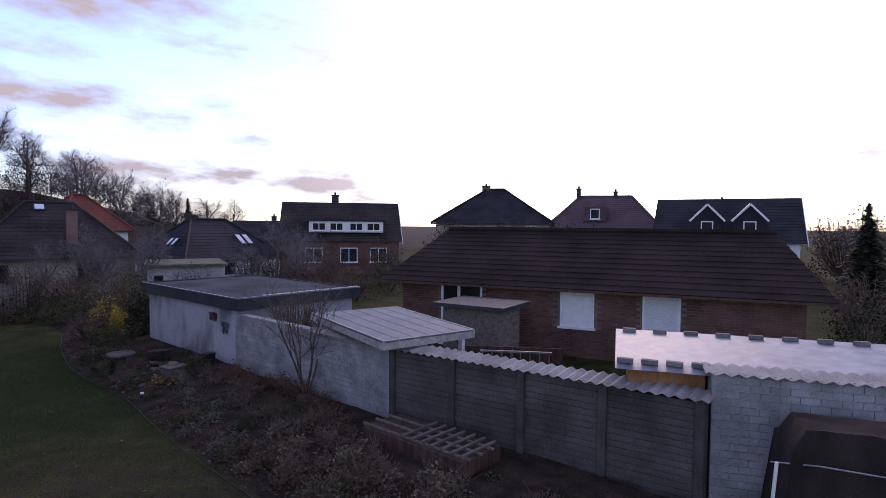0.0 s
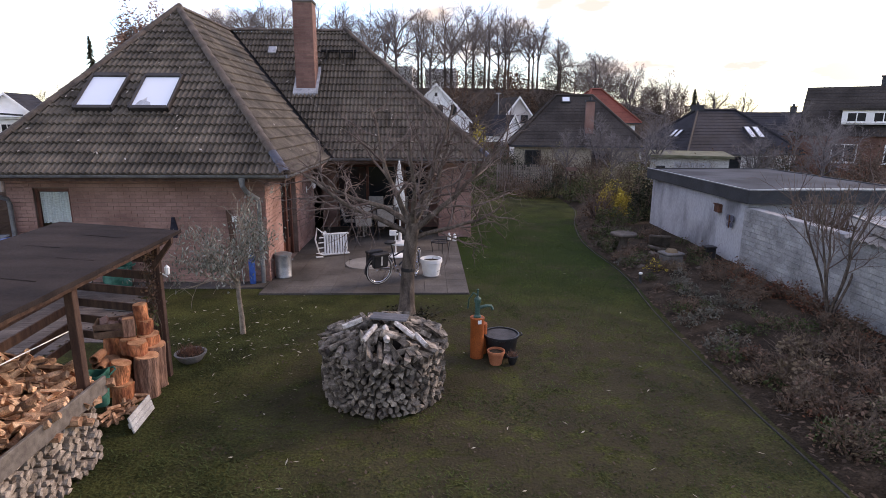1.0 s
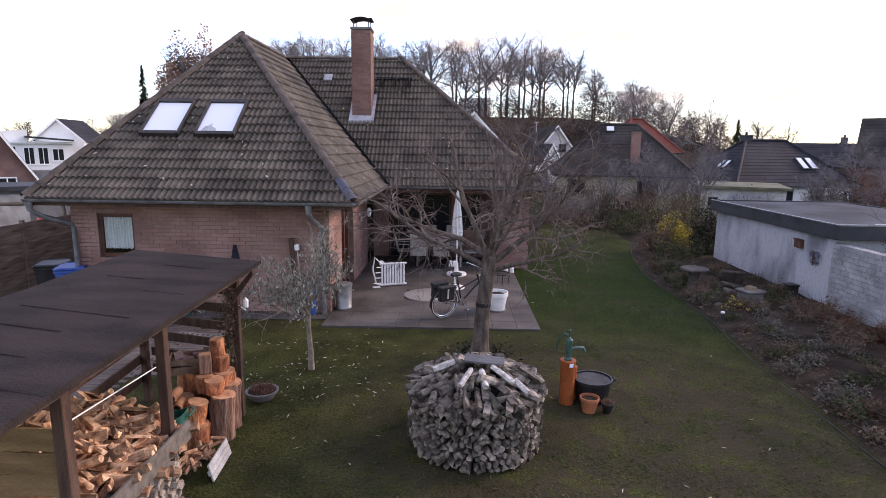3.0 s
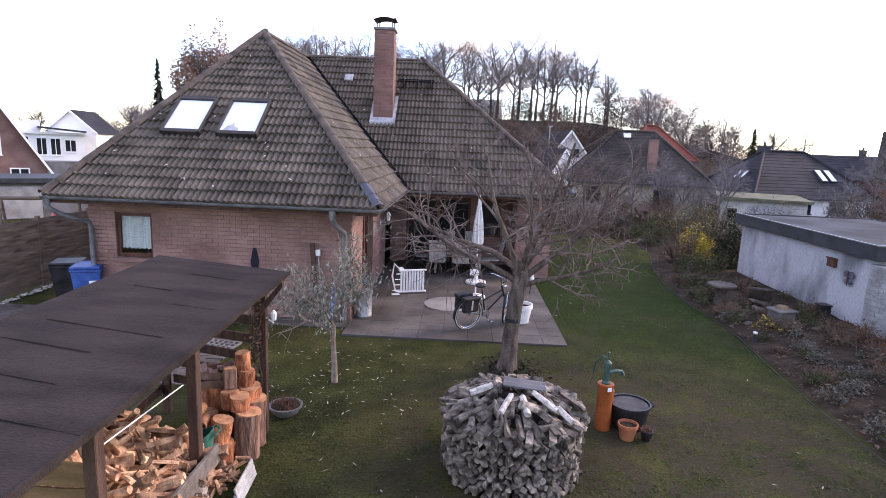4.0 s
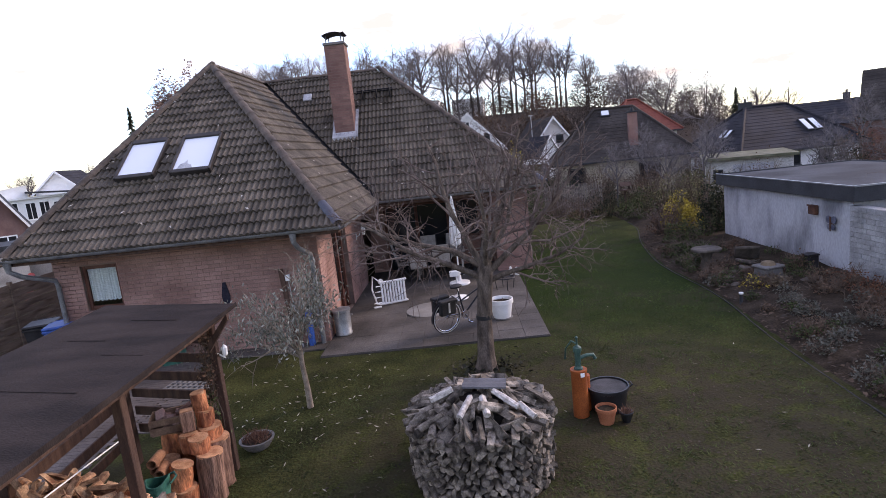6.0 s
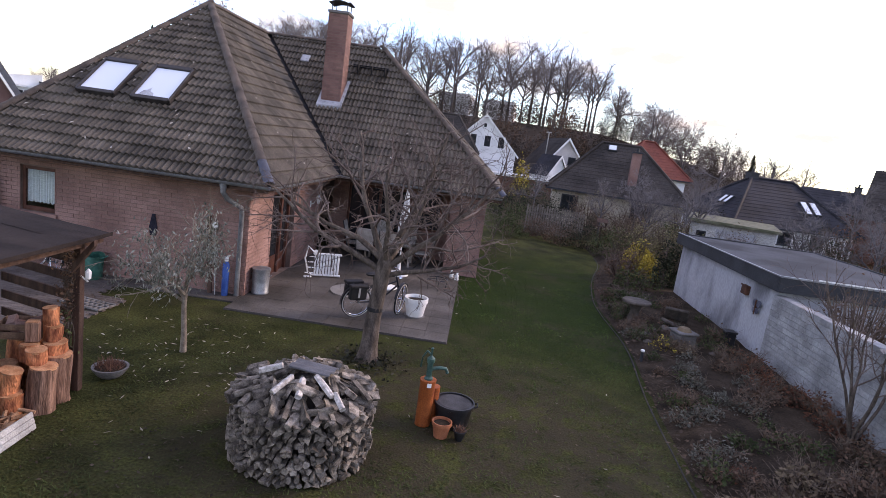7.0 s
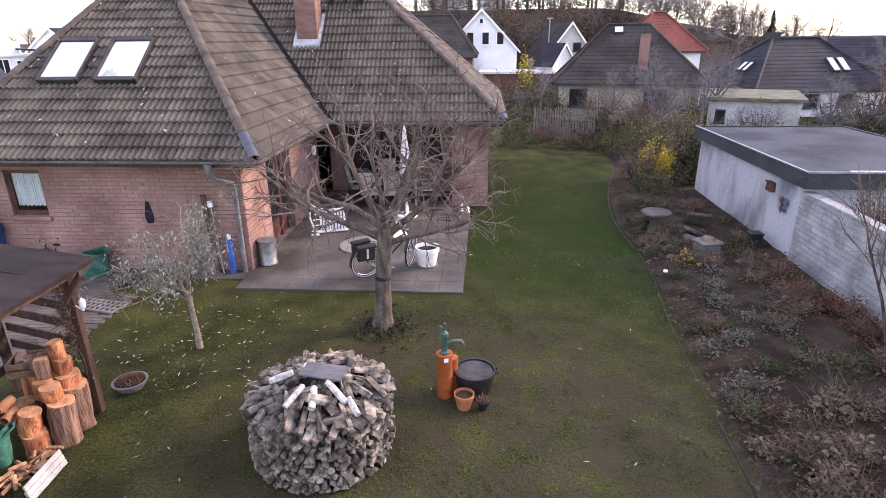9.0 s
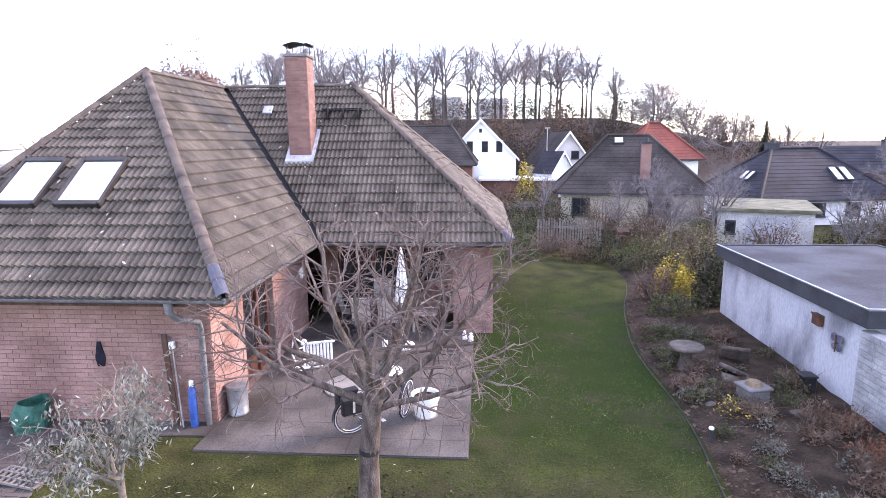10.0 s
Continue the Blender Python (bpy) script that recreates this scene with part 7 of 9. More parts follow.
def gable_house(name, x, y, rz, w, d, eave, ridge, wall_mat, roof_mat, label, base=0.0, over=0.3, group=""):
    """The gables face front and back, the ridge runs along y."""
    h = thing(name, x, y, base, rz, label, "house", group)
    body = Form().add([(-w / 2, -d / 2, 0), (w / 2, -d / 2, 0), (w / 2, -d / 2, eave), (0, -d / 2, ridge), (-w / 2, -d / 2, eave), (-w / 2, d / 2, 0), (w / 2, d / 2, 0), (w / 2, d / 2, eave), (0, d / 2, ridge), (-w / 2, d / 2, eave)],
                      [(0, 1, 2, 3, 4), (9, 8, 7, 6, 5), (1, 6, 7, 2), (5, 0, 4, 9)])
    part("wall", body, wall_mat, h)
    k = (ridge - eave) / (w / 2)
    for sgn in (-1, 1):
        rf_ = Form()
        e = sgn * (w / 2 + over)
        ze = eave - over * k
        a, b = (e, -d / 2 - over, ze + 0.06), (e, d / 2 + over, ze + 0.06)
        c, dd_ = (0, d / 2 + over, ridge + 0.1), (0, -d / 2 - over, ridge + 0.1)
        n = max(4, int(math.hypot(w / 2, ridge - eave) / 0.32))
        slope_courses(rf_, *((a, b, c, dd_) if sgn > 0 else (b, a, dd_, c)), n)
        rf_.add([a, b, c, dd_], [(3, 2, 1, 0) if sgn > 0 else (0, 1, 2, 3)])
        part("roof_slope", rf_, roof_mat, h)
        bg = Form().add([(e, -d / 2 - over - 0.02, ze - 0.12), (e, -d / 2 - over - 0.02, ze + 0.1), (0, -d / 2 - over - 0.02, ridge + 0.14), (0, -d / 2 - over - 0.02, ridge - 0.1),
                         (e, -d / 2 - over + 0.03, ze - 0.12), (e, -d / 2 - over + 0.03, ze + 0.1), (0, -d / 2 - over + 0.03, ridge + 0.14), (0, -d / 2 - over + 0.03, ridge - 0.1)],
                        [(0, 1, 2, 3), (7, 6, 5, 4), (0, 4, 5, 1), (1, 5, 6, 2), (2, 6, 7, 3), (3, 7, 4, 0)])
        part("bargeboard", bg, WHITE_PAINT if wall_mat is not BRICK_DARK or sgn else FASCIA, h)
    return h


def hip_house(name, x, y, rz, w, d, eave, ridge, rlen, wall_mat, roof_mat, label, over=0.4, base=0.0):
    """The ridge runs along x, rlen long."""
    h = thing(name, x, y, base, rz, label, "house")
    part("wall", Form().box(-w / 2, w / 2, -d / 2, d / 2, 0, eave), wall_mat, h)
    W2, D2, R2 = w / 2 + over, d / 2 + over, rlen / 2
    A = [(-W2, -D2, eave), (W2, -D2, eave), (W2, D2, eave), (-W2, D2, eave)]
    R = [(-R2, 0, ridge), (R2, 0, ridge)]
    n = max(5, int(math.hypot(D2, ridge - eave) / 0.32))
    for quad in ((A[0], A[1], R[1], R[0]), (A[1], A[2], R[1], R[1]), (A[2], A[3], R[0], R[1]), (A[3], A[0], R[0], R[0])):
        f = Form()
        slope_courses(f, *quad, n)
        part("roof_slope", f, roof_mat, h)
    part("soffit", Form().box(-W2, W2, -D2, D2, eave - 0.1, eave), FASCIA, h)
    for p, q in ((A[0], R[0]), (A[1], R[1]), (A[2], R[1]), (A[3], R[0]), (R[0], R[1])):
        if (Vector(p) - Vector(q)).length > 0.05:
            part("ridge_cap", Form().tube([Vector(p) + Vector((0, 0, 0.04)), Vector(q) + Vector((0, 0, 0.04))], 0.10, 6), roof_mat, h, "", 60)
    return h


def slope_window(h, p, ang, rz, w, l, bright=True):
    m = Matrix.Translation(p) @ pose(0, 0, 0, 0, 0, rz) @ pose(0, 0, 0, ang, 0, 0)
    rw = part("roof_window", Form().box(-w / 2 - 0.06, w / 2 + 0.06, -0.06, l + 0.06, 0.0, 0.12, 0, m), FASCIA, h)
    part("pane", Form().box(-w / 2, w / 2, 0, l, 0.10, 0.135, 0, m), SKYLIGHT, rw)


# brown hipped house with a tall brick chimney
hc = hip_house("hipped_house", 12.6, 36.4, -8, 7.6, 6.6, 2.1, 5.2, 2.4, RENDER_CREAM, TILE_BROWN, "cream house under a big brown hipped roof")
chimney_on(hc, 0.75, -2.6, 2.0, 4.75, 0.5, BRICK_CHJ)
for u, w in ((-2.7, 1.0), (1.5, 1.2)):
    house_window(hc, u, 0.8, w, 1.0, face_of(7.6, 6.6, 0), FASCIA, 2)
slope_window(hc, (-0.55, -0.55, 4.75), 43, 0, 0.45, 0.4)
# two white gabled houses
ha = gable_house("white_house", 3.6, 59, 2, 6.6, 8.0, 3.6, 6.95, RENDER_WHITE, TILE_BROWN, "white gabled house with three dark windows")
for u in (-1.0, 0.4, 1.75):
    house_window(ha, u, 3.95, 0.72, 1.15, face_of(6.6, 8.0, 0), WHITE_PAINT, 1)
house_window(ha, 0.0, 5.75, 0.4, 0.5, face_of(6.6, 8.0, 0), WHITE_PAINT, 1)
ann = thing("flat_annexe", 7.2, 53.5, 0, 0, "low red-brick annexe with a flat white roof edge", "house")
part("wall", Form().box(-3.4, 3.4, -2, 2, 0, 1.6), BRICK_DARK, ann)
part("roof", Form().box(-3.6, 3.6, -2.2, 2.2, 1.6, 1.8), WHITE_PAINT, ann)
RENDER_PINK = material("house_paint_pinkish", (0.46, 0.42, 0.40), (0.58, 0.54, 0.52), 0.8, 0.9, 0.2, 15, grime=0.1)
hb_ = gable_house("small_white_house", 11.2, 58, 10, 4.5, 7.0, 2.9, 5.75, RENDER_PINK, TILE_BROWN, "small pinkish-white house with a steep gable")
house_window(hb_, 0.62, 3.35, 0.75, 0.75, face_of(4.5, 7.0, 0), FASCIA, 1)
pch = gable_house("porch", 10.4, 53.6, 34, 2.5, 2.4, 2.3, 4.0, RENDER_WHITE, TILE_DARK, "white porch with a dark gable roof", over=0.2)
gr_ = hip_house("grey_roof_house", -2.4, 50.0, 0, 11.0, 7.0, 3.2, 6.3, 7.4, BRICK_DARK, TILE_BROWN, "brick house with a grey-brown hipped roof")
hd = hip_house("red_roof_house", 18.6, 52.0, 10, 5.6, 5.0, 3.4, 6.4, 1.0, RENDER_WHITE, TILE_RED, "house with a bright red hipped tile roof")
# dark hipped house with roof windows
he = hip_house("dark_hipped_house", 23.3, 38.4, 10, 8.2, 6.4, 1.5, 4.35, 3.0, RENDER_WHITE, TILE_DARK, "white house under a steep blue-black hipped roof")
chimney_on(he, -1.35, 0.2, 3.9, 4.65, 0.6, FASCIA, 1)
for y in (-0.75, -0.2):
    slope_window(he, (-3.45, y, 2.5), 43, -90, 0.26, 0.62)
for x in (1.3, 1.95):
    slope_window(he, (x, -2.35, 2.5), 38, 0, 0.36, 1.05)
for u in (-2.4, -0.6, 1.6):
    house_window(he, u, 0.5, 0.9, 0.8, face_of(8.2, 6.4, 0), FASCIA, 1)
# flat white garage with a striped door
wg = thing("white_garage", 17.4, 29.4, 0, -22, "small white garage with a mossy flat roof", "garage")
OLD_WHITE = material("garage_paint_old", (0.34, 0.33, 0.31), (0.54, 0.53, 0.51), 1.2, 0.9, 0.3, 20, grime=0.35)
SLATGREY = material("garage_door_grey", (0.30, 0.31, 0.33), (0.42, 0.43, 0.46), 3, 0.7, 0.2, 30)
part("wall", Form().box(-1.9, 1.9, -2.4, 2.4, 0, 1.75), OLD_WHITE, wg)
MOSS = material("mossy_roof", (0.07, 0.075, 0.045), (0.15, 0.15, 0.10), 2, 0.95, 0.5, 20)
part("roof", Form().box(-2.1, 2.1, -2.7, 2.6, 1.75, 1.88), MOSS, wg)
for k in range(9):
    part("door_slat", Form().box(-0.7 + 0.2 * k, -0.53 + 0.2 * k, -2.45, -2.4, 0.05, 1.5), SLATGREY, wg)
house_window(wg, -1.35, 0.7, 0.45, 0.6, face_of(3.8, 4.8, 0), FASCIA, 1)
# brick house with a long dormer
hf = gable_house("brick_dormer_house", 34.2, 36.2, 52, 7.0, 9.4, 2.9, 5.9, BRICK_DARK, TILE_BROWN, "brown-brick house with a long white dormer")
dm = part("dormer", Form().box(-3.45, -1.4, -3.4, 2.6, 3.45, 4.35), RENDER_WHITE, hf, "white dormer")
part("dormer_roof", Form().box(-3.6, -0.9, -3.6, 2.8, 4.35, 4.5), TILE_BROWN, dm)
fm = pose(-3.45, 0, 0, 0, 0, 90)
for u in (-2.6, -1.2, 0.4, 1.8):
    house_window(hf, u, 3.58, 1.1, 0.66, fm, WHITE_PAINT, 2)
house_window(hf, -0.6, 3.6, 0.9, 1.0, face_of(7.4, 10.0, 0), WHITE_PAINT, 1)
chimney_on(hf, 0.3, 0.5, 5.8, 6.6, 0.6, FASCIA, 2)
for u in (-3.0, -0.6, 2.2):
    house_window(hf, u, 1.0, 1.4, 1.2, pose(-3.7, 0, 0, 0, 0, 90), WHITE_PAINT, 2)
h2f = gable_house("dark_roof_house", 34.5, 46.5, 60, 6, 8, 2.6, 4.3, BRICK_DARK, TILE_DARK, "house with a plain dark roof")
chimney_on(h2f, 0, 0.4, 4.0, 4.8, 0.5, FASCIA)
# hipped houses beyond the bungalow
hg = hip_house("dark_villa", 46.5, 28.5, -58, 10, 8, 3.7, 6.9, 1.6, RENDER_CREAM, TILE_DARK, "villa with a dark pyramid roof", base=0.6)
chimney_on(hg, -0.9, 0.2, 6.5, 7.2, 0.7, BRICK_DARK)
for u in (-2.4, 0.4, 1.6, 3.4):
    house_window(hg, u, 2.6, 0.9, 0.9, face_of(10, 8, 0), WHITE_PAINT, 2)
hh = hip_house("plum_roof_house", 52, 20, -68, 9.5, 8, 3.2, 6.4, 4.6, RENDER_WHITE, TILE_PLUM, "white house with a plum-coloured hipped roof", base=0.45)
chimney_on(hh, -2.4, 0, 6.2, 7.1, 0.35, FASCIA, 1)
chimney_on(hh, 0.9, 0, 6.2, 6.8, 0.35, FASCIA, 1)
dmh = part("dormer", Form().box(-1.6, 0.3, -3.4, -1.0, 4.1, 5.4), TILE_PLUM, hh)
house_window(hh, -0.65, 4.3, 0.8, 0.9, pose(0, -3.4, 0, 0, 0, 180) @ Matrix.Diagonal((-1, 1, 1, 1)), WHITE_PAINT, 1)
hi = gable_house("twin_gable_house", 49.5, 9.0, 15, 8, 9.0, 3.3, 6.2, RENDER_WHITE, TILE_DARK, "dark-roofed house with twin white gable dormers", over=0.4)
for sy in (1.2, -1.5):
    gd = part("dormer", Form().add([(-3.6, sy - 1.0, 3.3), (-3.6, sy + 1.0, 3.3), (-3.6, sy + 1.0, 4.7), (-3.6, sy, 5.7), (-3.6, sy - 1.0, 4.7), (-0.4, sy - 1.0, 3.3), (-0.4, sy + 1.0, 3.3), (-0.4, sy + 1.0, 4.7), (-0.4, sy, 5.7), (-0.4, sy - 1.0, 4.7)],
                                   [(4, 3, 2, 1, 0), (5, 6, 7, 8, 9), (0, 5, 9, 4), (1, 2, 7, 6), (2, 3, 8, 7), (3, 4, 9, 8)]), TILE_DARK, hi)
    bb_ = Form()
    for sg in (-1, 1):
        bb_.tube([(-3.65, sy + sg * 1.15, 4.55), (-3.65, sy, 5.75)], 0.09, 4)
    part("bargeboard", bb_, WHITE_PAINT, gd)
    house_window(hi, sy, 3.55, 0.8, 1.0, pose(-3.6, 0, 0, 0, 0, 90), WHITE_PAINT, 1)
chimney_on(hi, 0.3, 0.3, 5.5, 6.15, 0.5, FASCIA, 2)

# brick bungalow over the garden wall
nb = thing("neighbour_bungalow", 21.6, 5.4, 0, 0, "long red-brown brick bungalow with a low dark roof", "house")
NBI = nb.matrix_basis.inverted()
BA = math.atan2(0.14, 1)
bm2 = Matrix.Translation((16.8, 10.9, 0)) @ pose(0, 0, 0, 0, 0, -73)
def nbw(form):
    form.v = [tuple(NBI @ bm2 @ Vector(p)) for p in form.v]
    return form
OPEN = [(1.5, 3.0, 0.05, 2.15), (5.6, 6.65, 0.95, 2.15), (8.05, 9.1, 0.85, 2.1)]
wb = part("wall", nbw(wall_body(Form(), 0, 0, 1, 0, 12.2, 0.3, 0, 2.3, OPEN)), MORTAR, nb)
sk = Form()
for row in range(27):
    z = 0.0833 * row
    a = -0.125 if row % 2 else 0.0
    while a < 12.15:
        p, q = max(a, 0), min(a + 0.25, 12.2)
        if not any(o[0] < q and o[1] > p and o[2] < z + 0.06 and o[3] > z + 0.02 for o in OPEN):
            sk.box(p + 0.006, q - 0.006, -0.012, 0.01, z + 0.006, z + 0.077)
        a += 0.25
tagged(part("bricks_joined", nbw(sk), BRICK_DARK, wb), kind="stuff")
part("end_wall", nbw(Form().box(0.0, 0.3, 0.3, 6.5, 0, 2.3)), BRICK_DARK, nb)
part("end_wall", nbw(Form().box(11.9, 12.2, 0.3, 6.5, 0, 2.3)), BRICK_DARK, nb)
rfb = Form()
slope_courses(rfb, (-0.6, -0.65, 2.18), (12.8, -0.65, 2.18), (11.8, 3.4, 3.9), (0.3, 3.4, 3.9), 12, 0.025)
slope_courses(rfb, (12.8, 7.4, 2.18), (-0.6, 7.4, 2.18), (0.3, 3.4, 3.9), (11.8, 3.4, 3.9), 8, 0.025)
slope_courses(rfb, (12.8, -0.65, 2.18), (12.8, 7.4, 2.18), (11.8, 3.4, 3.9), (11.8, 3.4, 3.9), 8, 0.025)
slope_courses(rfb, (-0.6, 7.4, 2.18), (-0.6, -0.65, 2.18), (0.3, 3.4, 3.9), (0.3, 3.4, 3.9), 8, 0.025)
part("roof", nbw(rfb), THATCH, nb, "low roof of dark brown tiles")
part("soffit", nbw(Form().box(-0.6, 12.8, -0.65, 7.4, 2.1, 2.18)), WOOD_DARK, nb)
part("ridge_cap", nbw(Form().tube([(0.3, 3.4, 3.903), (11.8, 3.4, 3.903)], 0.13, 6)), THATCH, nb)
for k, (a0, a1, z0, z1) in enumerate(OPEN):
    fr = Form()
    t = 0.08
    for x0, x1, q0, q1 in ((a0, a0 + t, z0, z1), (a1 - t, a1, z0, z1), (a0 + t, a1 - t, z0, z0 + t), (a0 + t, a1 - t, z1 - t, z1)) + (((a0 + 0.6, a0 + 0.7, z0 + t, z1 - t),) if k == 0 else ()):
        fr.box(x0, x1, -0.02, 0.06, q0, q1)
    w = part("window" if k else "garden_door", nbw(fr), WHITE_PAINT, nb, "white-framed " + ("garden door" if k == 0 else "window, roller blind down" if k == 1 else "window with net curtain"))
    part("pane", nbw(Form().box(a0 + t, a1 - t, 0.01, 0.03, z0 + t, z1 - t)), WHITE_PAINT if k == 1 else CURTAIN if k == 2 else DARKPANE, w)
    part("sill", nbw(Form().box(a0 - 0.06, a1 + 0.06, -0.1, 0.0, z0 - 0.06, z0)), WHITE_PAINT, w)
# lean-to, ladder and shrubs in front of it
lad = thing("ladder", 13.9, 4.15, 0.75, -56, "aluminium ladder hung sideways on a dark fence", "ladder")
for z in (0.0, 0.3):
    part("rail", Form().box(-0.85, 0.85, -0.02, 0.02, z, z + 0.045, 0.004), ZINC, lad)
for k in range(8):
    part("rung", Form().box(-0.8 + 0.225 * k, -0.775 + 0.225 * k, -0.015, 0.015, 0.045, 0.30), ZINC, lad)
lf_ = thing("board_fence", 14.0, 4.3, 0, -56, "low dark board fence in the next garden", "fence")
for k in range(10):
    part("board", Form().box(-1.2 + 0.24 * k, -0.97 + 0.24 * k, 0.0, 0.025, 0.0, 1.15), WOOD_DARK, lf_)
hut = thing("timber_hut", 15.9, 6.7, 0, -80, "small dark timber hut with a flat roof", "shed")
part("wall", Form().box(-0.9, 0.9, -0.7, 0.7, 0, 1.75), WOOD_GREY, hut)
part("roof", Form().box(-1.15, 1.15, -0.95, 0.95, 1.75, 1.85), FASCIA, hut)
# carport of clear sheets
cpt = thing("carport", 11.9, 7.2, 0, 0, "carport with pale translucent roof sheets", "carport")
CI = cpt.matrix_basis.inverted()
for k in range(6):
    f = Form()
    u0, u1 = k / 6, (k + 1) / 6 - 0.01
    Q = [(10.95, 8.2, 1.86), (13.2, 7.6, 1.86), (12.05, 4.0, 1.84), (9.9, 4.45, 1.84)]
    pt_ = lambda u, v: Vector(Q[0]).lerp(Vector(Q[1]), u).lerp(Vector(Q[3]).lerp(Vector(Q[2]), u), v)
    a, b, c, d = pt_(u0, 0), pt_(u1, 0), pt_(u1, 1), pt_(u0, 1)
    up = Vector((0, 0, 0.03))
    f.add([a, b, c, d, a + up, b + up, c + up, d + up], [(0, 1, 2, 3), (7, 6, 5, 4), (0, 4, 5, 1), (1, 5, 6, 2), (2, 6, 7, 3), (3, 7, 4, 0)], CI)
    part("roof_sheet", f, POLY, cpt)
for (p, q) in ((Q[3], Q[2]), (Q[0], Q[3]), (Q[1], Q[2])):
    p, q = Vector(p), Vector(q)
    d = (q - p).normalized()
    f = Form().add([p + Vector((0, 0, -0.14)), q + Vector((0, 0, -0.14)), q + Vector((0, 0, 0.04)), p + Vector((0, 0, 0.04))] + [w + d.cross(Vector((0, 0, 1))) * -0.05 for w in (p + Vector((0, 0, -0.14)), q + Vector((0, 0, -0.14)), q + Vector((0, 0, 0.04)), p + Vector((0, 0, 0.04)))],
                   [(0, 1, 2, 3), (7, 6, 5, 4), (0, 4, 5, 1), (1, 5, 6, 2), (2, 6, 7, 3), (3, 7, 4, 0)], CI)
    part("edge_beam", f, STONE, cpt, "pale grey edge beam")
for x, y in ((10.85, 4.6), (12.1, 4.35)):
    part("post", Form().box(x - 0.05, x + 0.05, y - 0.05, y + 0.05, 0, 1.78, m=CI), WHITE_PAINT, cpt)
    part("brace", Form().tube([CI @ Vector((x, y, 1.45)), CI @ Vector((x, y + 0.35, 1.8))], 0.03, 4), WOOD_DARK, cpt)
# outbuilding with a sheeted roof held down by bricks
OBM = pose(11.36, -0.95, 0, 0, 0, -66)
ob_ = thing("sheeted_outbuilding", 11.36, -0.95, 0, -66, "outbuilding with shiny foil sheeting on its roof", "shed")
FOIL = material("foil_sheet_silver", (0.15, 0.16, 0.18), (0.30, 0.31, 0.335), 1.5, 0.55, 0.5, 5, grime=0.25, spec=0.4)
PLY = material("plywood_orange", (0.26, 0.10, 0.04), (0.38, 0.17, 0.07), 2.5, 0.7, 0.2, 40, stretch=(1, 1, 0.3))
part("wall", Form().box(-1.15, -0.04, 0.35, 2.2, 0, 1.84), PLY, ob_, "orange plywood wall")
part("door", Form().box(-0.75, -0.12, 0.32, 0.345, 0.1, 1.6), WOOD_DARK, ob_)
part("body", Form().box(0.0, 4.4, 0.24, 2.6, 0, 1.91), WHITE_MORTAR, ob_)
sh_ = Form()
for i in range(26):
    for j in range(12):
        x, y = -1.35 + 6.0 * i / 25, 0.1 + 2.7 * j / 11
        sh_.v.append((x, y, 1.95 + 0.10 * j / 11 + 0.012 * noise.noise((x * 2.5, y * 0.7, 0)) - (0.05 if j == 0 else 0)))
sh_.f = [(i * 12 + j, (i + 1) * 12 + j, (i + 1) * 12 + j + 1, i * 12 + j + 1) for i in range(25) for j in range(11)]
part("roof_sheet", sh_, FOIL, ob_, "silver roof sheeting", 60)
for k in range(13):
    bx, by = (-1.1 + 0.55 * k, 2.6) if k < 9 else (-1.2 + 0.36 * (k - 9), 0.3)
    bk_ = thing("loose_brick", 0, 0, 0, 0, "loose grey brick weighing down the sheeting", "brick", "bricks on the outbuilding roof")
    part("brick", Form().box(-0.12, 0.12, -0.055, 0.055, 0.0, 0.07, 0.006), CONCRETE, bk_)
    bk_.matrix_basis = OBM @ pose(bx, by, 1.95 + 0.10 * (by - 0.1) / 2.7, 0, 0, lr.uniform(-15, 15))
rc = Form()
n = 0
for i in range(70):
    x = -0.1 + 3.3 * i / 69
    z = 2.01 + 0.022 * math.sin(i * math.pi / 2)
    rc.v += [(x, -0.1, z - 0.03), (x, 0.36, z + 0.02), (x, 0.36, z + 0.012), (x, -0.1, z - 0.038)]
rc.f = [(4 * i + a, 4 * i + b, 4 * i + 4 + b, 4 * i + 4 + a) for i in range(69) for a, b in ((0, 1), (1, 2), (2, 3), (3, 0))]
part("coping", rc, CORR, ob_, "corrugated cement coping", 50)
# dark sheet over something by the tall wall, and a low rack of battens on the bed
tp = thing("covered_stack", 11.05, -2.65, 0, -66, "stack under a dark grey tarpaulin", "stack")
tpf = Form()
for i in range(12):
    for j in range(12):
        u, v = i / 11, j / 11
        e = min(u, 1 - u, v, 1 - v)
        tpf.v.append((-0.9 + 1.8 * u, -0.55 + 1.1 * v, 1.68 * ramp01(e, 0, 0.12) + 0.05 * noise.noise((u * 5, v * 5, 2))))
tpf.f = [(i * 12 + j, (i + 1) * 12 + j, (i + 1) * 12 + j + 1, i * 12 + j + 1) for i in range(11) for j in range(11)]
part("tarpaulin", tpf, FELT, tp, "", 60)
part("rope", Form().tube([(-0.92, -0.2, 1.2), (-0.5, -0.58, 1.35), (0.3, -0.58, 1.3), (0.92, -0.2, 1.2)], 0.012, 5), ZINC, tp)
part("prop_pole", Form().tube([(-1.05, -0.62, 0.0), (-0.95, -0.6, 1.35)], 0.02, 6), WHITE_PAINT, tp, "pale prop pole")
rk = thing("batten_frame", 9.75, 3.3, 0.0, 0, "weathered batten frame lying on a low cold frame", "cold frame")
part("box", Form().box(-0.35, 0.6, -1.25, 1.15, 0, 0.40, 0.01), WOOD_DARK, rk)
for k in range(3):
    part("long_batten", Form().box(-0.3 + 0.3 * k, -0.25 + 0.3 * k, -1.3, 1.2, 0.405, 0.445, 0.004), WOOD_GREY, rk)
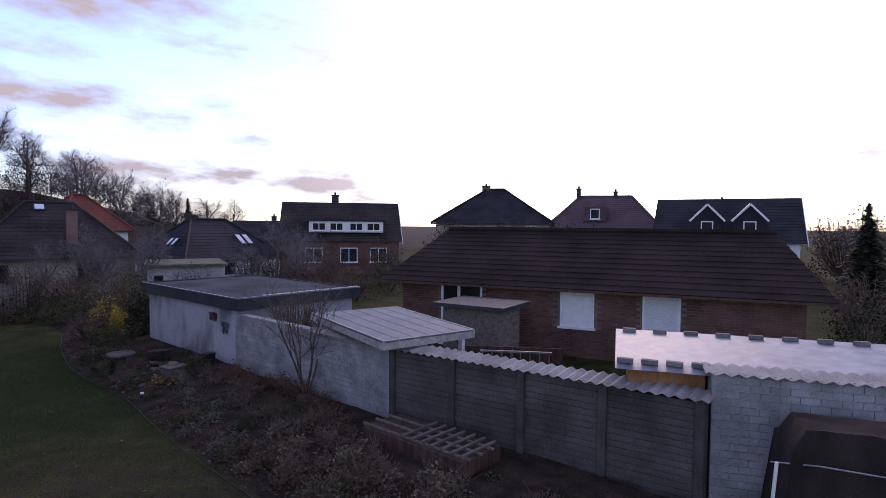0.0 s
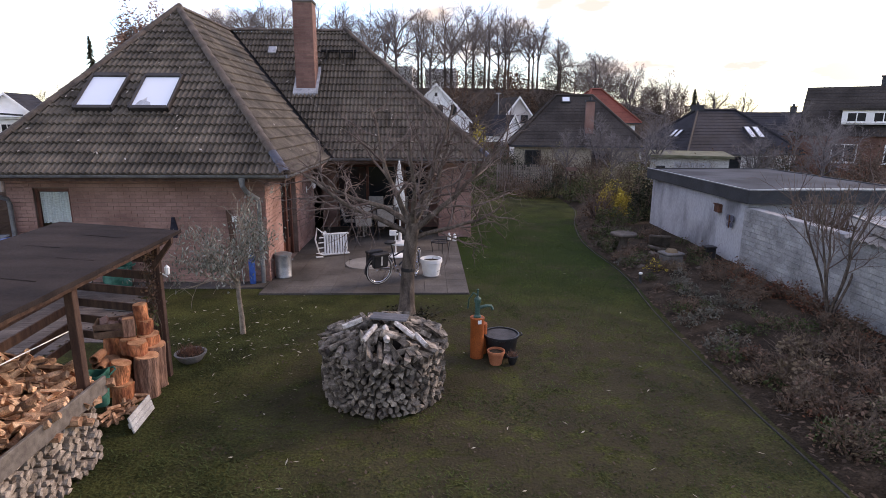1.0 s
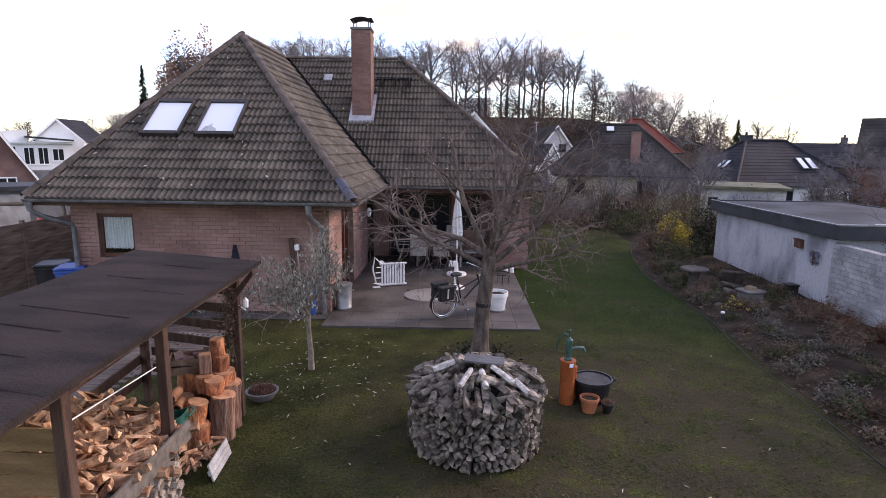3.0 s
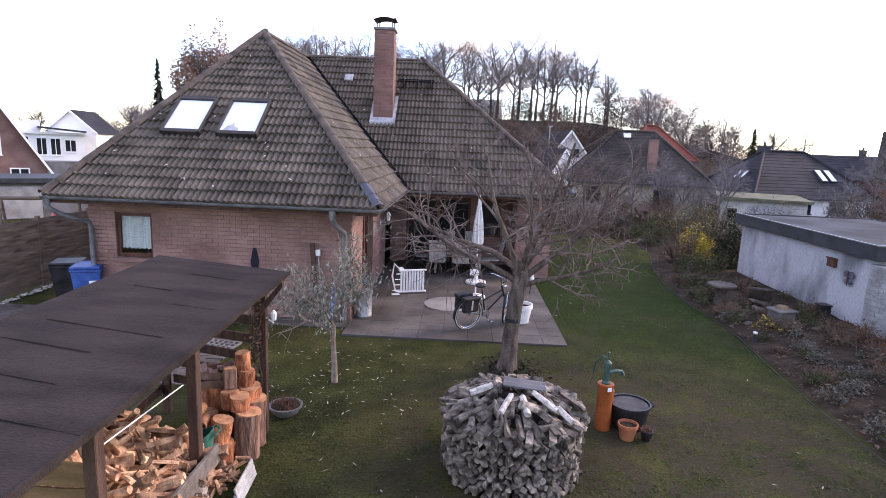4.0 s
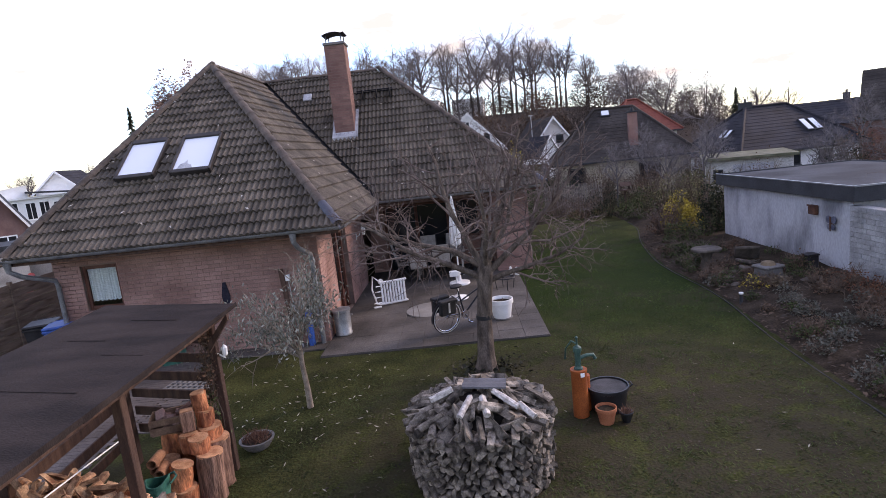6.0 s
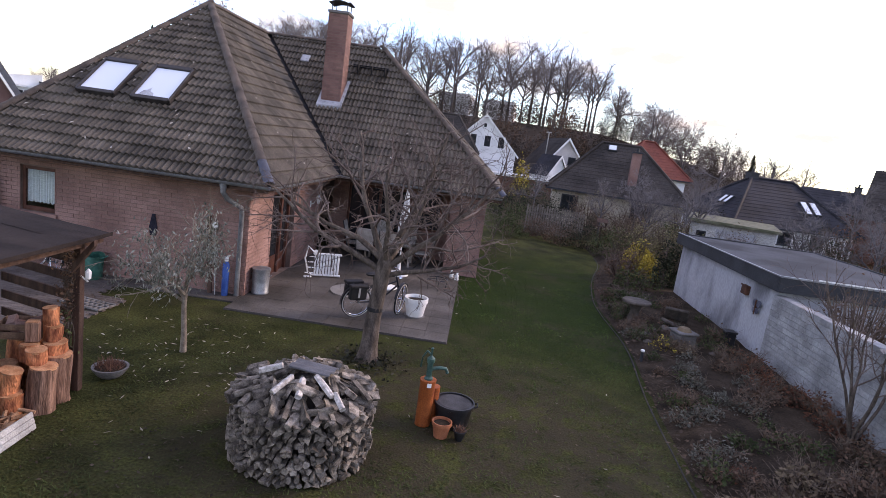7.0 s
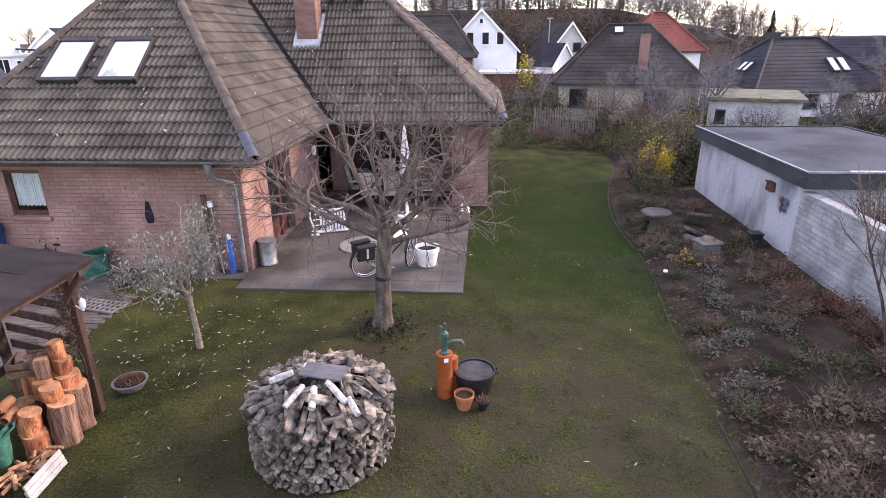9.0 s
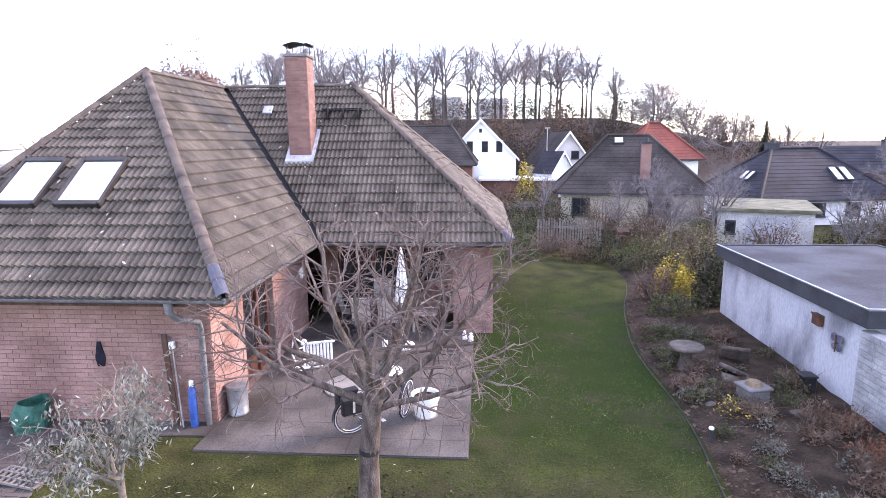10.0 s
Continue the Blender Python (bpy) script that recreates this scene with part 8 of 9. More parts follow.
for k in range(7):
    part("cross_batten", Form().box(-0.32, 0.55, -1.2 + 0.22 * k, -1.155 + 0.22 * k, 0.447, 0.485, 0.004), WOOD_GREY, rk)

# ---- beyond the drive: fence, brick gable and white house ----
lfen = thing("lamella_fence", -8.6, 11.5, 0, 0, "brown woven-lamella fence panels", "fence")
for k in range(5):
    y0 = 8.1 + 1.82 * k - 11.5
    part("post", Form().box(-0.045, 0.045, y0 - 0.045, y0 + 0.045, 0, 1.75, 0.006), WOOD_FENCE, lfen)
    for r_ in range(10):
        w = Form()
        for i in range(9):
            y = y0 + 0.05 + 1.72 * i / 8
            bow = 0.014 * math.sin(i * 1.57 + (r_ % 2) * math.pi)
            z = 0.06 + 0.163 * r_
            w.v += [(bow, y, z), (bow, y, z + 0.158), (bow + 0.012, y, z + 0.158), (bow + 0.012, y, z)]
        w.f = [(4 * i + a, 4 * i + b, 4 * i + 4 + b, 4 * i + 4 + a) for i in range(8) for a, b in ((0, 1), (1, 2), (2, 3), (3, 0))]
        part("lamella", w, WOOD_FENCE, lfen)
PEB = material("pebble_pale", (0.26, 0.24, 0.21), (0.45, 0.42, 0.38), 7, 0.9, 0.3, 50, rand=0.3, island=True)
pb = Form()
for i in range(260):
    y = 8.3 + 8 * lr.random()
    pb.lathe([(0.02, 0.0), (0.045, 0.02), (0.0, 0.045)], 6, Matrix.Translation((-8.42 + lr.uniform(-0.08, 0.1), y, 0.01)) @ Matrix.Diagonal((lr.uniform(0.7, 1.4), lr.uniform(0.7, 1.4), 1, 1)), closed=True)
solid("pebble_strip", pb, PEB, "strip of pale pebbles along the fence", "pebbles", kind="stuff")
hl = gable_house("brick_gable_house", -26.4, 31.7, 38, 5.2, 8, 1.8, 6.2, BRICK_CHJ, TILE_DARK, "red-brown brick house with white bargeboards")
for u, z, w, h in ((-1.0, 2.3, 0.75, 1.4), (0.35, 2.4, 0.55, 1.3), (-1.0, 0.3, 0.8, 1.3), (1.35, 0.5, 0.9, 1.2)):
    house_window(hl, u, z, w, h, face_of(5.2, 8, 0), WHITE_PAINT, 2)
hw = thing("white_modern_house", -34.6, 47.2, 0, 37.5, "white house with conservatory bays and flat roofs", "house")
part("wall", Form().box(-4.6, 3.0, 0, 5, 0, 3.5), RENDER_WHITE, hw)
part("flat_roof", Form().box(-4.9, 3.2, -0.3, 5.2, 3.5, 3.68), WHITE_PAINT, hw)
part("lower_block", Form().box(-4.8, 3.3, -2.4, -0.02, 0, 1.25), CONCRETE, hw)
part("upper_storey", Form().add([(-4.6, 0.6, 3.68), (-0.2, 0.6, 3.68), (-0.2, 0.6, 4.7), (-4.6, 0.6, 4.2), (-4.6, 4.6, 3.68), (-0.2, 4.6, 3.68), (-0.2, 4.6, 4.7), (-4.6, 4.6, 4.2)], [(0, 1, 2, 3), (7, 6, 5, 4), (0, 4, 5, 1), (1, 5, 6, 2), (2, 6, 7, 3), (3, 7, 4, 0)]), RENDER_WHITE, hw)
part("canopy", Form().add([(-0.4, -0.9, 4.0), (3.1, -0.9, 3.72), (3.1, 0.6, 3.72), (-0.4, 0.6, 4.0), (-0.4, -0.9, 4.15), (3.1, -0.9, 3.87), (3.1, 0.6, 3.87), (-0.4, 0.6, 4.15)], [(3, 2, 1, 0), (4, 5, 6, 7), (0, 1, 5, 4), (1, 2, 6, 5), (2, 3, 7, 6), (3, 0, 4, 7)]), FASCIA, hw, "dark sloping canopy")
FW = Matrix.Translation((0, -0.0, 0)) @ face_of(7.6, 0.0, 0)
for u, z, w, h in ((-3.9, 1.4, 0.9, 1.9), (-2.7, 1.4, 0.9, 1.9), (-1.5, 1.4, 0.9, 1.9), (-0.2, 1.7, 0.8, 1.5), (0.8, 1.7, 0.8, 1.5), (1.9, 2.0, 0.9, 1.1)):
    house_window(hw, u, z, w, h, FW, WHITE_PAINT, 2)
hw2 = gable_house("blue_roof_house", -36.0, 54.6, 8, 4.3, 4.5, 3.9, 5.75, RENDER_WHITE, TILE_DARK, "white gabled house with a blue-black roof")
fg = thing("flat_garage", -18.0, 23.4, 0, 37, "low grey garage with a dark flat roof", "garage")
part("wall", Form().box(-2.6, 2.6, -1.5, 1.5, 0, 1.55), CONCRETE, fg)
part("roof", Form().box(-2.8, 2.8, -1.7, 1.7, 1.55, 1.75), FASCIA, fg)
part("door", Form().box(-1.6, 0.6, -1.54, -1.5, 0.03, 1.4), CORR, fg)
sw_ = thing("garden_swing", -9.9, 13.6, 0, 20, "wooden swing frame with a red slide", "swing")
for sx in (-0.9, 0.9):
    part("leg", Form().tube([(sx, -0.5, 0), (sx, 0, 1.95)], 0.04, 8).tube([(sx, 0.5, 0), (sx, 0, 1.95)], 0.04, 8), WOOD_FENCE, sw_)
part("beam", Form().tube([(-1.1, 0, 1.95), (1.1, 0, 1.95)], 0.05, 8), WOOD_FENCE, sw_)
REDP = material("red_plastic", (0.35, 0.04, 0.03), (0.45, 0.07, 0.05), 5, 0.5, 0.1, 40)
part("slide", Form().tube([(0.4, -0.2, 1.6), (0.5, -0.9, 1.2), (0.6, -1.4, 0.95)], 0.09, 8), REDP, sw_, "red slide", 50)



# ---- far trees and shrubs ----
far_spec = [
    dict(seg=6, jit=0.13, up=0.02, sides=5, form=0, kids=10, ang=44, spread=16, len=0.42, rad=0.45, tip=0.25, **{"from": 0.25}),
    dict(seg=4, jit=0.15, up=0.03, sides=3, form=1, kids=8, ang=38, spread=16, len=0.52, rad=0.50, tip=0.35, **{"from": 0.15}),
    dict(seg=3, jit=0.18, up=0.02, sides=3, form=1, kids=9, ang=46, spread=22, len=0.66, rad=0.52, tip=0.5, **{"from": 0.1}),
    dict(seg=2, jit=0.2, up=0.02, sides=3, form=1, kids=0, ang=30, spread=10, len=0.5, rad=0.6, tip=0.6, **{"from": 0.2}),
]


def forest_tree(seed, h):
    r = random.Random(seed)
    limbs = []
    n = r.choice((5, 6, 7))
    z0 = h * r.uniform(0.24, 0.36)
    for k in range(n):
        v = (k + 0.5) / n
        limbs.append(((0, 0, z0 + 0.22 * h * v), 137 * k + r.uniform(0, 40), 30 + 50 * v + r.uniform(-8, 8), h * r.uniform(0.38, 0.50) * (1.0 - 0.10 * v), h * 0.0095))
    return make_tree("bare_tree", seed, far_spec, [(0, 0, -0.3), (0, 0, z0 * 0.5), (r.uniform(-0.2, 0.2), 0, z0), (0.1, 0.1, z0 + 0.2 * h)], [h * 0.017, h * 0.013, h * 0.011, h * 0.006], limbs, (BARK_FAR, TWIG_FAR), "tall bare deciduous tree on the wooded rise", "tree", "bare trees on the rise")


protos = [forest_tree(s, 13.0) for s in (101, 102, 103, 104, 105)]
fr_ = random.Random(55)


def skyline(x):
    """Top height of the wood at x."""
    return 19.0 - 10.6 * ramp01(x, 13, 40) - 11.0 * ramp01(-x, 31, 40)


spots = []
x = -58.0
while x < 42:
    spots.append((x, 80 + fr_.uniform(-3, 4)))
    x += fr_.uniform(2.6, 5.6)
x = -58.0
while x < 34:
    spots.append((x, 90 + fr_.uniform(-3, 6)))
    x += fr_.uniform(3.2, 7.0)
x = -56.0
while x < 30:
    spots.append((x, 99 + fr_.uniform(-3, 5)))
    x += fr_.uniform(3.2, 7.0)
for i, (x, y) in enumerate(spots):
    gz = ground_z(x, y)
    h = max(4.5, (skyline(x) * y / 83.0 - gz) * fr_.uniform(0.86, 1.03))
    m = pose(x, y, gz, 0, 0, fr_.uniform(0, 360)) @ Matrix.Scale(h / 12.2, 4) @ Matrix.Diagonal((1.12, 1.12, 1, 1))
    if i < 5:
        protos[i].matrix_basis = m
    else:
        o = copy_thing(protos[i % 5], Matrix.Identity(4))
        o.matrix_basis = m
for x, y, h in ((-38, 62, 6.2), (-33, 60, 6.4), (-30, 66, 6.8), (-44, 58, 5.8), (-50, 56, 5.4), (29.5, 62, 8.5), (32.5, 57, 8), (37, 60, 7.5), (26, 64, 9.5), (41, 52, 5.5), (61, 24, 7), (55, 31, 6.5), (22.5, 66, 10.5), (24.5, 70, 9.5), (58, -6, 8), (64, -3, 8.5), (54, 1, 6.5)):
    o = copy_thing(protos[fr_.randrange(5)], Matrix.Identity(4))
    o.matrix_basis = pose(x, y, ground_z(x, y), 0, 0, fr_.uniform(0, 360)) @ Matrix.Scale(h / 13.4, 4)


def leaf_cloud(form, r, n, shape, size, hang=0.0, flat=1.0):
    """Small leaf quads scattered through a shape(u) -> point."""
    for i in range(n):
        c = Vector(shape(r))
        s = size * r.uniform(0.6, 1.4)
        u = Vector((r.gauss(0, 1), r.gauss(0, 1), r.gauss(0, 0.7))).normalized() * s
        v = u.cross(Vector((r.gauss(0, 1), r.gauss(0, 1), r.gauss(0, 1)))).normalized() * s * 0.55
        form.v += [tuple(c - u), tuple(c + v), tuple(c + u), tuple(c - v)]
        k = len(form.v)
        form.f.append((k - 4, k - 3, k - 2, k - 1))


def lump(R, H, seed, hollow=0.55):
    """A point inside an uneven mound of radius R and height H."""
    ph = [random.Random(seed + k).uniform(0, 6.28) for k in range(6)]

    def shape(r):
        a, e = r.uniform(0, 6.283), math.asin(r.uniform(0.0, 1.0))
        w = 1 + 0.18 * math.sin(2 * a + ph[0]) + 0.16 * math.sin(3 * a + ph[1] + 2 * e) + 0.14 * math.sin(5 * a + ph[2] - 4 * e) + 0.1 * math.sin(7 * e + ph[3])
        q = w * (hollow + (1 - hollow) * r.random() ** 0.6)
        return (R * q * math.cos(e) * math.cos(a), R * q * math.cos(e) * math.sin(a), H * q * math.sin(e) * 0.92 + 0.02)
    return shape


def leaf_mat(name, dark, light):
    return material(name, dark, light, 3, 0.8, 0.0, 30, rand=0.30, island=True, grime=0.2, spec=0.15)


L_GREEN = leaf_mat("shrub_green", (0.030, 0.042, 0.016), (0.075, 0.095, 0.038))
L_DARK = leaf_mat("evergreen_dark", (0.018, 0.022, 0.013), (0.042, 0.048, 0.028))
L_YELLOW = leaf_mat("shrub_golden", (0.24, 0.18, 0.030), (0.46, 0.36, 0.07))
L_BROWN = leaf_mat("dry_leaves_brown", (0.075, 0.045, 0.030), (0.16, 0.10, 0.07))
L_RUST = leaf_mat("dry_leaves_rust", (0.10, 0.040, 0.025), (0.19, 0.085, 0.05))
L_STRAW = leaf_mat("dry_grass_straw", (0.10, 0.072, 0.045), (0.20, 0.15, 0.10))
L_LAV = leaf_mat("lavender_grey", (0.070, 0.069, 0.054), (0.145, 0.143, 0.118))
L_OLIVEGOLD = leaf_mat("shrub_tan_green", (0.11, 0.095, 0.045), (0.23, 0.20, 0.105))
L_REDBROWN = leaf_mat("copper_leaves", (0.20, 0.115, 0.09), (0.36, 0.215, 0.165))


def shrub(name, x, y, R, H, seed, mat, n, size, label, twigs=60, base=0.0, twig_mat=None, group="", kinds=1.0):
    r = random.Random(seed)
    t = thing(name, x, y, base, 0, label, "shrub", group)
    tw = Form()
    for k in range(twigs):
        a = r.uniform(0, 6.283)
        tip = Vector((R * r.uniform(0.4, 1.1) * math.cos(a), R * r.uniform(0.4, 1.1) * math.sin(a), H * r.uniform(0.45, 1.1)))
        p0 = Vector((0.15 * R * math.cos(a), 0.15 * R * math.sin(a), -0.02))
        mid = p0.lerp(tip, 0.5) + Vector((r.gauss(0, 0.08), r.gauss(0, 0.08), 0.12)) * R
        tw.tube([p0, mid, tip], [0.012 * max(0.6, H), 0.008 * max(0.6, H), 0.003], 3, caps=False)
        for q in range(3):
            f0 = mid.lerp(tip, r.uniform(0.0, 0.8))
            tw.tube([f0, f0 + Vector((r.gauss(0, 0.25), r.gauss(0, 0.25), abs(r.gauss(0.15, 0.2)))) * R], [0.005 * max(0.6, H), 0.002], 3, caps=False)
    tagged(part("branchwork", tw, twig_mat or TWIG, t), kind="stuff")
    if n:
        lv = Form()
        leaf_cloud(lv, r, n, lump(R, H, seed), size)
        tagged(part("foliage", lv, mat, t), kind="stuff")
    return t


# understorey along the foot of the wood: a few large masses
us = Form()
for k in range(168):
    x = -60 + 100 * (k % 56) / 55 + fr_.uniform(-0.9, 0.9)
    y = (66, 76, 88)[k // 56] + fr_.uniform(-3, 5)
    hh_ = fr_.uniform(3.2, 6.6) * (1 - 0.3 * ramp01(x, 22, 40)) * (1 - 0.4 * ramp01(-x, 36, 55))
    sh0 = lump(fr_.uniform(1.6, 2.8), hh_, k + 900)
    gz = ground_z(x, y)
    leaf_cloud(us, fr_, 1500, lambda r, x=x, y=y, gz=gz, sh0=sh0: tuple(Vector(sh0(r)) + Vector((x, y, gz))), 0.085)
solid("woodland_undergrowth", us, material("undergrowth_brown", (0.050, 0.040, 0.033), (0.110, 0.088, 0.074), 0.12, 0.9, 0.0, 6, rand=0.14, island=True, grime=0.12, spec=0.1), "brown and evergreen undergrowth below the bare trees", "undergrowth", kind="stuff")
ev = Form()
for k, (x, y, R, H) in enumerate(((6.5, 70, 2.8, 5.6), (13.5, 71, 3.2, 6.4), (-2, 71, 2.2, 5))):
    t = shrub("woodland_thicket", x, y, R, H, 300 + k, L_BROWN, 4800, 0.12, "dense brown thicket at the edge of the wood", 20, ground_z(x, y), BARK_FAR, "thickets by the wood")
# apartment blocks glimpsed through the wood
for k, (x, y, w) in enumerate(((-2.4, 112, 6), (6.0, 116, 6))):
    ap = thing("apartment_block", x, y, ground_z(x, y), -6, "pale apartment block glimpsed through the bare trees", "building", "apartment blocks beyond the wood")
    part("wall", Form().box(-w / 2, w / 2, -4, 4, 0, 4.6), RENDER_WHITE, ap)
    for q in range(2):
        part("balcony_band", Form().box(-w / 2, w / 2, -4.5, -4, 1.0 + 2.1 * q, 1.9 + 2.1 * q), WHITE_PAINT, ap)

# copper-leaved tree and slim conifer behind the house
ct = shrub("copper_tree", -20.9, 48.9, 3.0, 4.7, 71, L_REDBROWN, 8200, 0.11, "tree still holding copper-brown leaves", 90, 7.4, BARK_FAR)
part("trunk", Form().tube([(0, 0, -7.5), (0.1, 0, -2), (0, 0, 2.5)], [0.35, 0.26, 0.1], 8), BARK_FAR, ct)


def conifer(x, y, h, R, seed, base=0.0, label="dark slender conifer behind the house"):
    r = random.Random(seed)
    t = thing("conifer", x, y, base, 0, label, "tree")
    part("trunk", Form().tube([(0, 0, -0.1), (0, 0, h * 0.97)], [0.03 * h, 0.02], 7), BARK_FAR, t)
    f = Form()
    for k in range(int(h * 52)):
        z = h * (0.08 + 0.92 * (k / (h * 52)))
        w = R * (1 - z / h) ** 0.8 * r.uniform(0.6, 1.15) + 0.05
        a = r.uniform(0, 6.283)
        d = Vector((math.cos(a), math.sin(a), 0))
        s = Vector((-math.sin(a), math.cos(a), 0))
        p = Vector((0, 0, z))
        for q in range(5):
            b = p + d * w * (0.3 + 0.16 * q) + Vector((0, 0, -0.10 * w * q + r.uniform(-0.05, 0.05)))
            lw = 0.16 * w * (1.3 - 0.2 * q) + 0.04
            f.v += [tuple(b - s * lw), tuple(b + d * lw * 1.6 + Vector((0, 0, -0.04))), tuple(b + s * lw), tuple(b - d * lw * 0.6 + Vector((0, 0, 0.06)))]
            i = len(f.v)
            f.f.append((i - 4, i - 3, i - 2, i - 1))
    tagged(part("needles", f, L_DARK, t), kind="stuff")
    return t


conifer(-18.0, 35.2, 8.5, 1.1, 1)
conifer(38.5, -0.6, 5.4, 2.0, 2, 0, "broad dark conifer beyond the bungalow")
conifer(28.4, 53, 6.6, 1.6, 3, 0, "open-crowned pine on the skyline")
conifer(39.0, 47, 4.2, 1.6, 4, 0, "dark conifer between the houses")

# gardens beyond the lawn
far_shrubs = (
    (5.6, 25.2, 0.9, 1.1, L_GREEN, 900, 0.05), (6.9, 26.2, 0.9, 1.0, L_BROWN, 500, 0.05), (7.9, 24.8, 0.8, 0.9, L_BROWN, 600, 0.05), (8.9, 24.6, 0.9, 1.3, L_DARK, 1100, 0.05),
    (9.9, 22.7, 1.0, 1.3, L_GREEN, 1200, 0.05), (10.9, 22.8, 1.2, 1.7, L_OLIVEGOLD, 1500, 0.05), (12.2, 22.6, 1.2, 1.9, L_OLIVEGOLD, 1300, 0.05), (13.4, 22.0, 0.9, 1.5, L_GREEN, 800, 0.05),
    (6.2, 29.2, 1.1, 1.3, L_GREEN, 900, 0.06), (8.0, 29.6, 1.3, 1.7, L_DARK, 1000, 0.06), (9.9, 29.5, 1.3, 1.8, L_BROWN, 700, 0.06), (11.7, 28.7, 1.2, 1.6, L_BROWN, 700, 0.06), (13.7, 27.5, 1.1, 1.6, L_GREEN, 800, 0.06),
    (6.0, 34.5, 1.4, 1.7, L_DARK, 1000, 0.07), (8.2, 36.0, 1.4, 1.9, L_BROWN, 700, 0.07), (5.5, 41.0, 1.6, 2.0, L_BROWN, 700, 0.08), (8.3, 44.5, 1.6, 2.2, L_GREEN, 800, 0.08), (11.2, 46.5, 1.5, 2.0, L_DARK, 800, 0.08),
    (10.4, 31.4, 1.4, 2.2, L_OLIVEGOLD, 900, 0.05), (13.1, 31.2, 1.5, 2.1, L_BROWN, 700, 0.05), (15.3, 30.6, 1.2, 2.2, L_BROWN, 700, 0.05), (7.4, 32.0, 1.3, 1.9, L_DARK, 1100, 0.06), (15.9, 25.0, 1.1, 1.7, L_BROWN, 500, 0.06), (18.0, 23.6, 1.3, 1.9, L_DARK, 1300, 0.06), (20.0, 25.4, 1.4, 2.4, L_DARK, 1500, 0.06), (21.8, 27.0, 1.5, 2.6, L_RUST, 700, 0.07), (23.6, 26.0, 1.5, 2.4, L_RUST, 800, 0.07), (25.8, 27.0, 1.6, 2.7, L_BROWN, 700, 0.07),
    (17.6, 18.5, 1.0, 1.5, L_GREEN, 900, 0.05), (19.6, 19.0, 1.1, 1.7, L_BROWN, 700, 0.06), (22.5, 20.5, 1.4, 2.1, L_BROWN, 700, 0.06), (26.5, 22.0, 1.6, 2.5, L_GREEN, 900, 0.07), (29.5, 25.5, 1.8, 2.8, L_BROWN, 800, 0.08),
    (15.6, 15.2, 0.7, 1.1, L_GREEN, 900, 0.04), (15.2, 16.8, 0.8, 1.5, L_BROWN, 600, 0.05), (17.2, 32.5, 1.3, 2.0, L_DARK, 900, 0.07), (20.4, 33.0, 1.2, 1.7, L_BROWN, 700, 0.07),
    (27.5, 4.0, 1.3, 2.0, L_DARK, 900, 0.07), (26.6, -1.6, 1.2, 1.6, L_DARK, 800, 0.07), (30.5, -1.0, 1.4, 2.2, L_BROWN, 700, 0.07), (33.0, -3.0, 1.5, 2.4, L_BROWN, 700, 0.07),
    (-9.7, 17.5, 1.0, 1.6, L_GREEN, 800, 0.05), (-12.0, 24.0, 1.3, 1.8, L_BROWN, 700, 0.06), (-16.0, 27.0, 1.4, 2.0, L_DARK, 900, 0.07), (-19.0, 28.5, 1.2, 1.2, L_GREEN, 700, 0.06), (-26.5, 30.0, 1.5, 2.0, L_DARK, 900, 0.07),
)
words = {L_GREEN.name: "green evergreen garden shrub", L_BROWN.name: "leafless brown garden shrub with dry leaves", L_DARK.name: "dark evergreen garden bush", L_OLIVEGOLD.name: "tan and green budding garden shrub", L_RUST.name: "rust-brown hedge bush with dry leaves"}
for k, (x, y, R, H, mt, n, sz) in enumerate(far_shrubs):
    shrub("garden_shrub", x, y, R, H, 500 + k, mt, int(n * 1.7), sz * 0.74, words[mt.name], 45 if mt in (L_BROWN, L_RUST, L_OLIVEGOLD) else 18, 0.0, TWIG_BED, "shrubs of the neighbouring gardens")
# hedgerows of the gardens farther off
for k, (x, y, R, H, mt) in enumerate(((46, 20, 2.8, 4.4, L_BROWN), (44, 25, 2.6, 4.6, L_BROWN), (41, 28.5, 2.4, 4.2, L_DARK), (50, 24, 3.0, 5.0, L_BROWN), (40, -5.5, 2.4, 4.2, L_BROWN), (44, -7.5, 2.6, 4.8, L_BROWN), (48, -3, 2.8, 4.9, L_BROWN), (53, -8, 3.0, 5.4, L_BROWN), (56, 2, 3.2, 5.2, L_BROWN), (37, -8.5, 2.4, 4.0, L_DARK))):
    shrub("garden_hedge", x, y, R, H, 1200 + k, mt, 2200, 0.10, words[mt.name], 90, 0.0, TWIG_BED, "hedgerows of the neighbouring gardens")
# bare garden trees among them
for k, (x, y, h) in enumerate(((11.6, 24.6, 3.4), (7.2, 31.5, 3.6), (19.3, 21.0, 4.0), (24.2, 30.5, 5.0), (12.8, 31.0, 4.2), (27.8, 18.0, 4.2), (13.6, 25.4, 4.0), (15.2, 28.2, 4.6), (10.2, 27.6, 3.3), (16.8, 21.6, 3.6), (21.5, 24.0, 4.4))):
    o = copy_thing(protos[k % 5], Matrix.Identity(4))
    tagged(o, "small bare garden tree among shrubs", group="small bare garden trees")
    o.matrix_basis = pose(x, y, 0, 0, 0, 70 * k) @ Matrix.Scale(h / 13.4, 4)
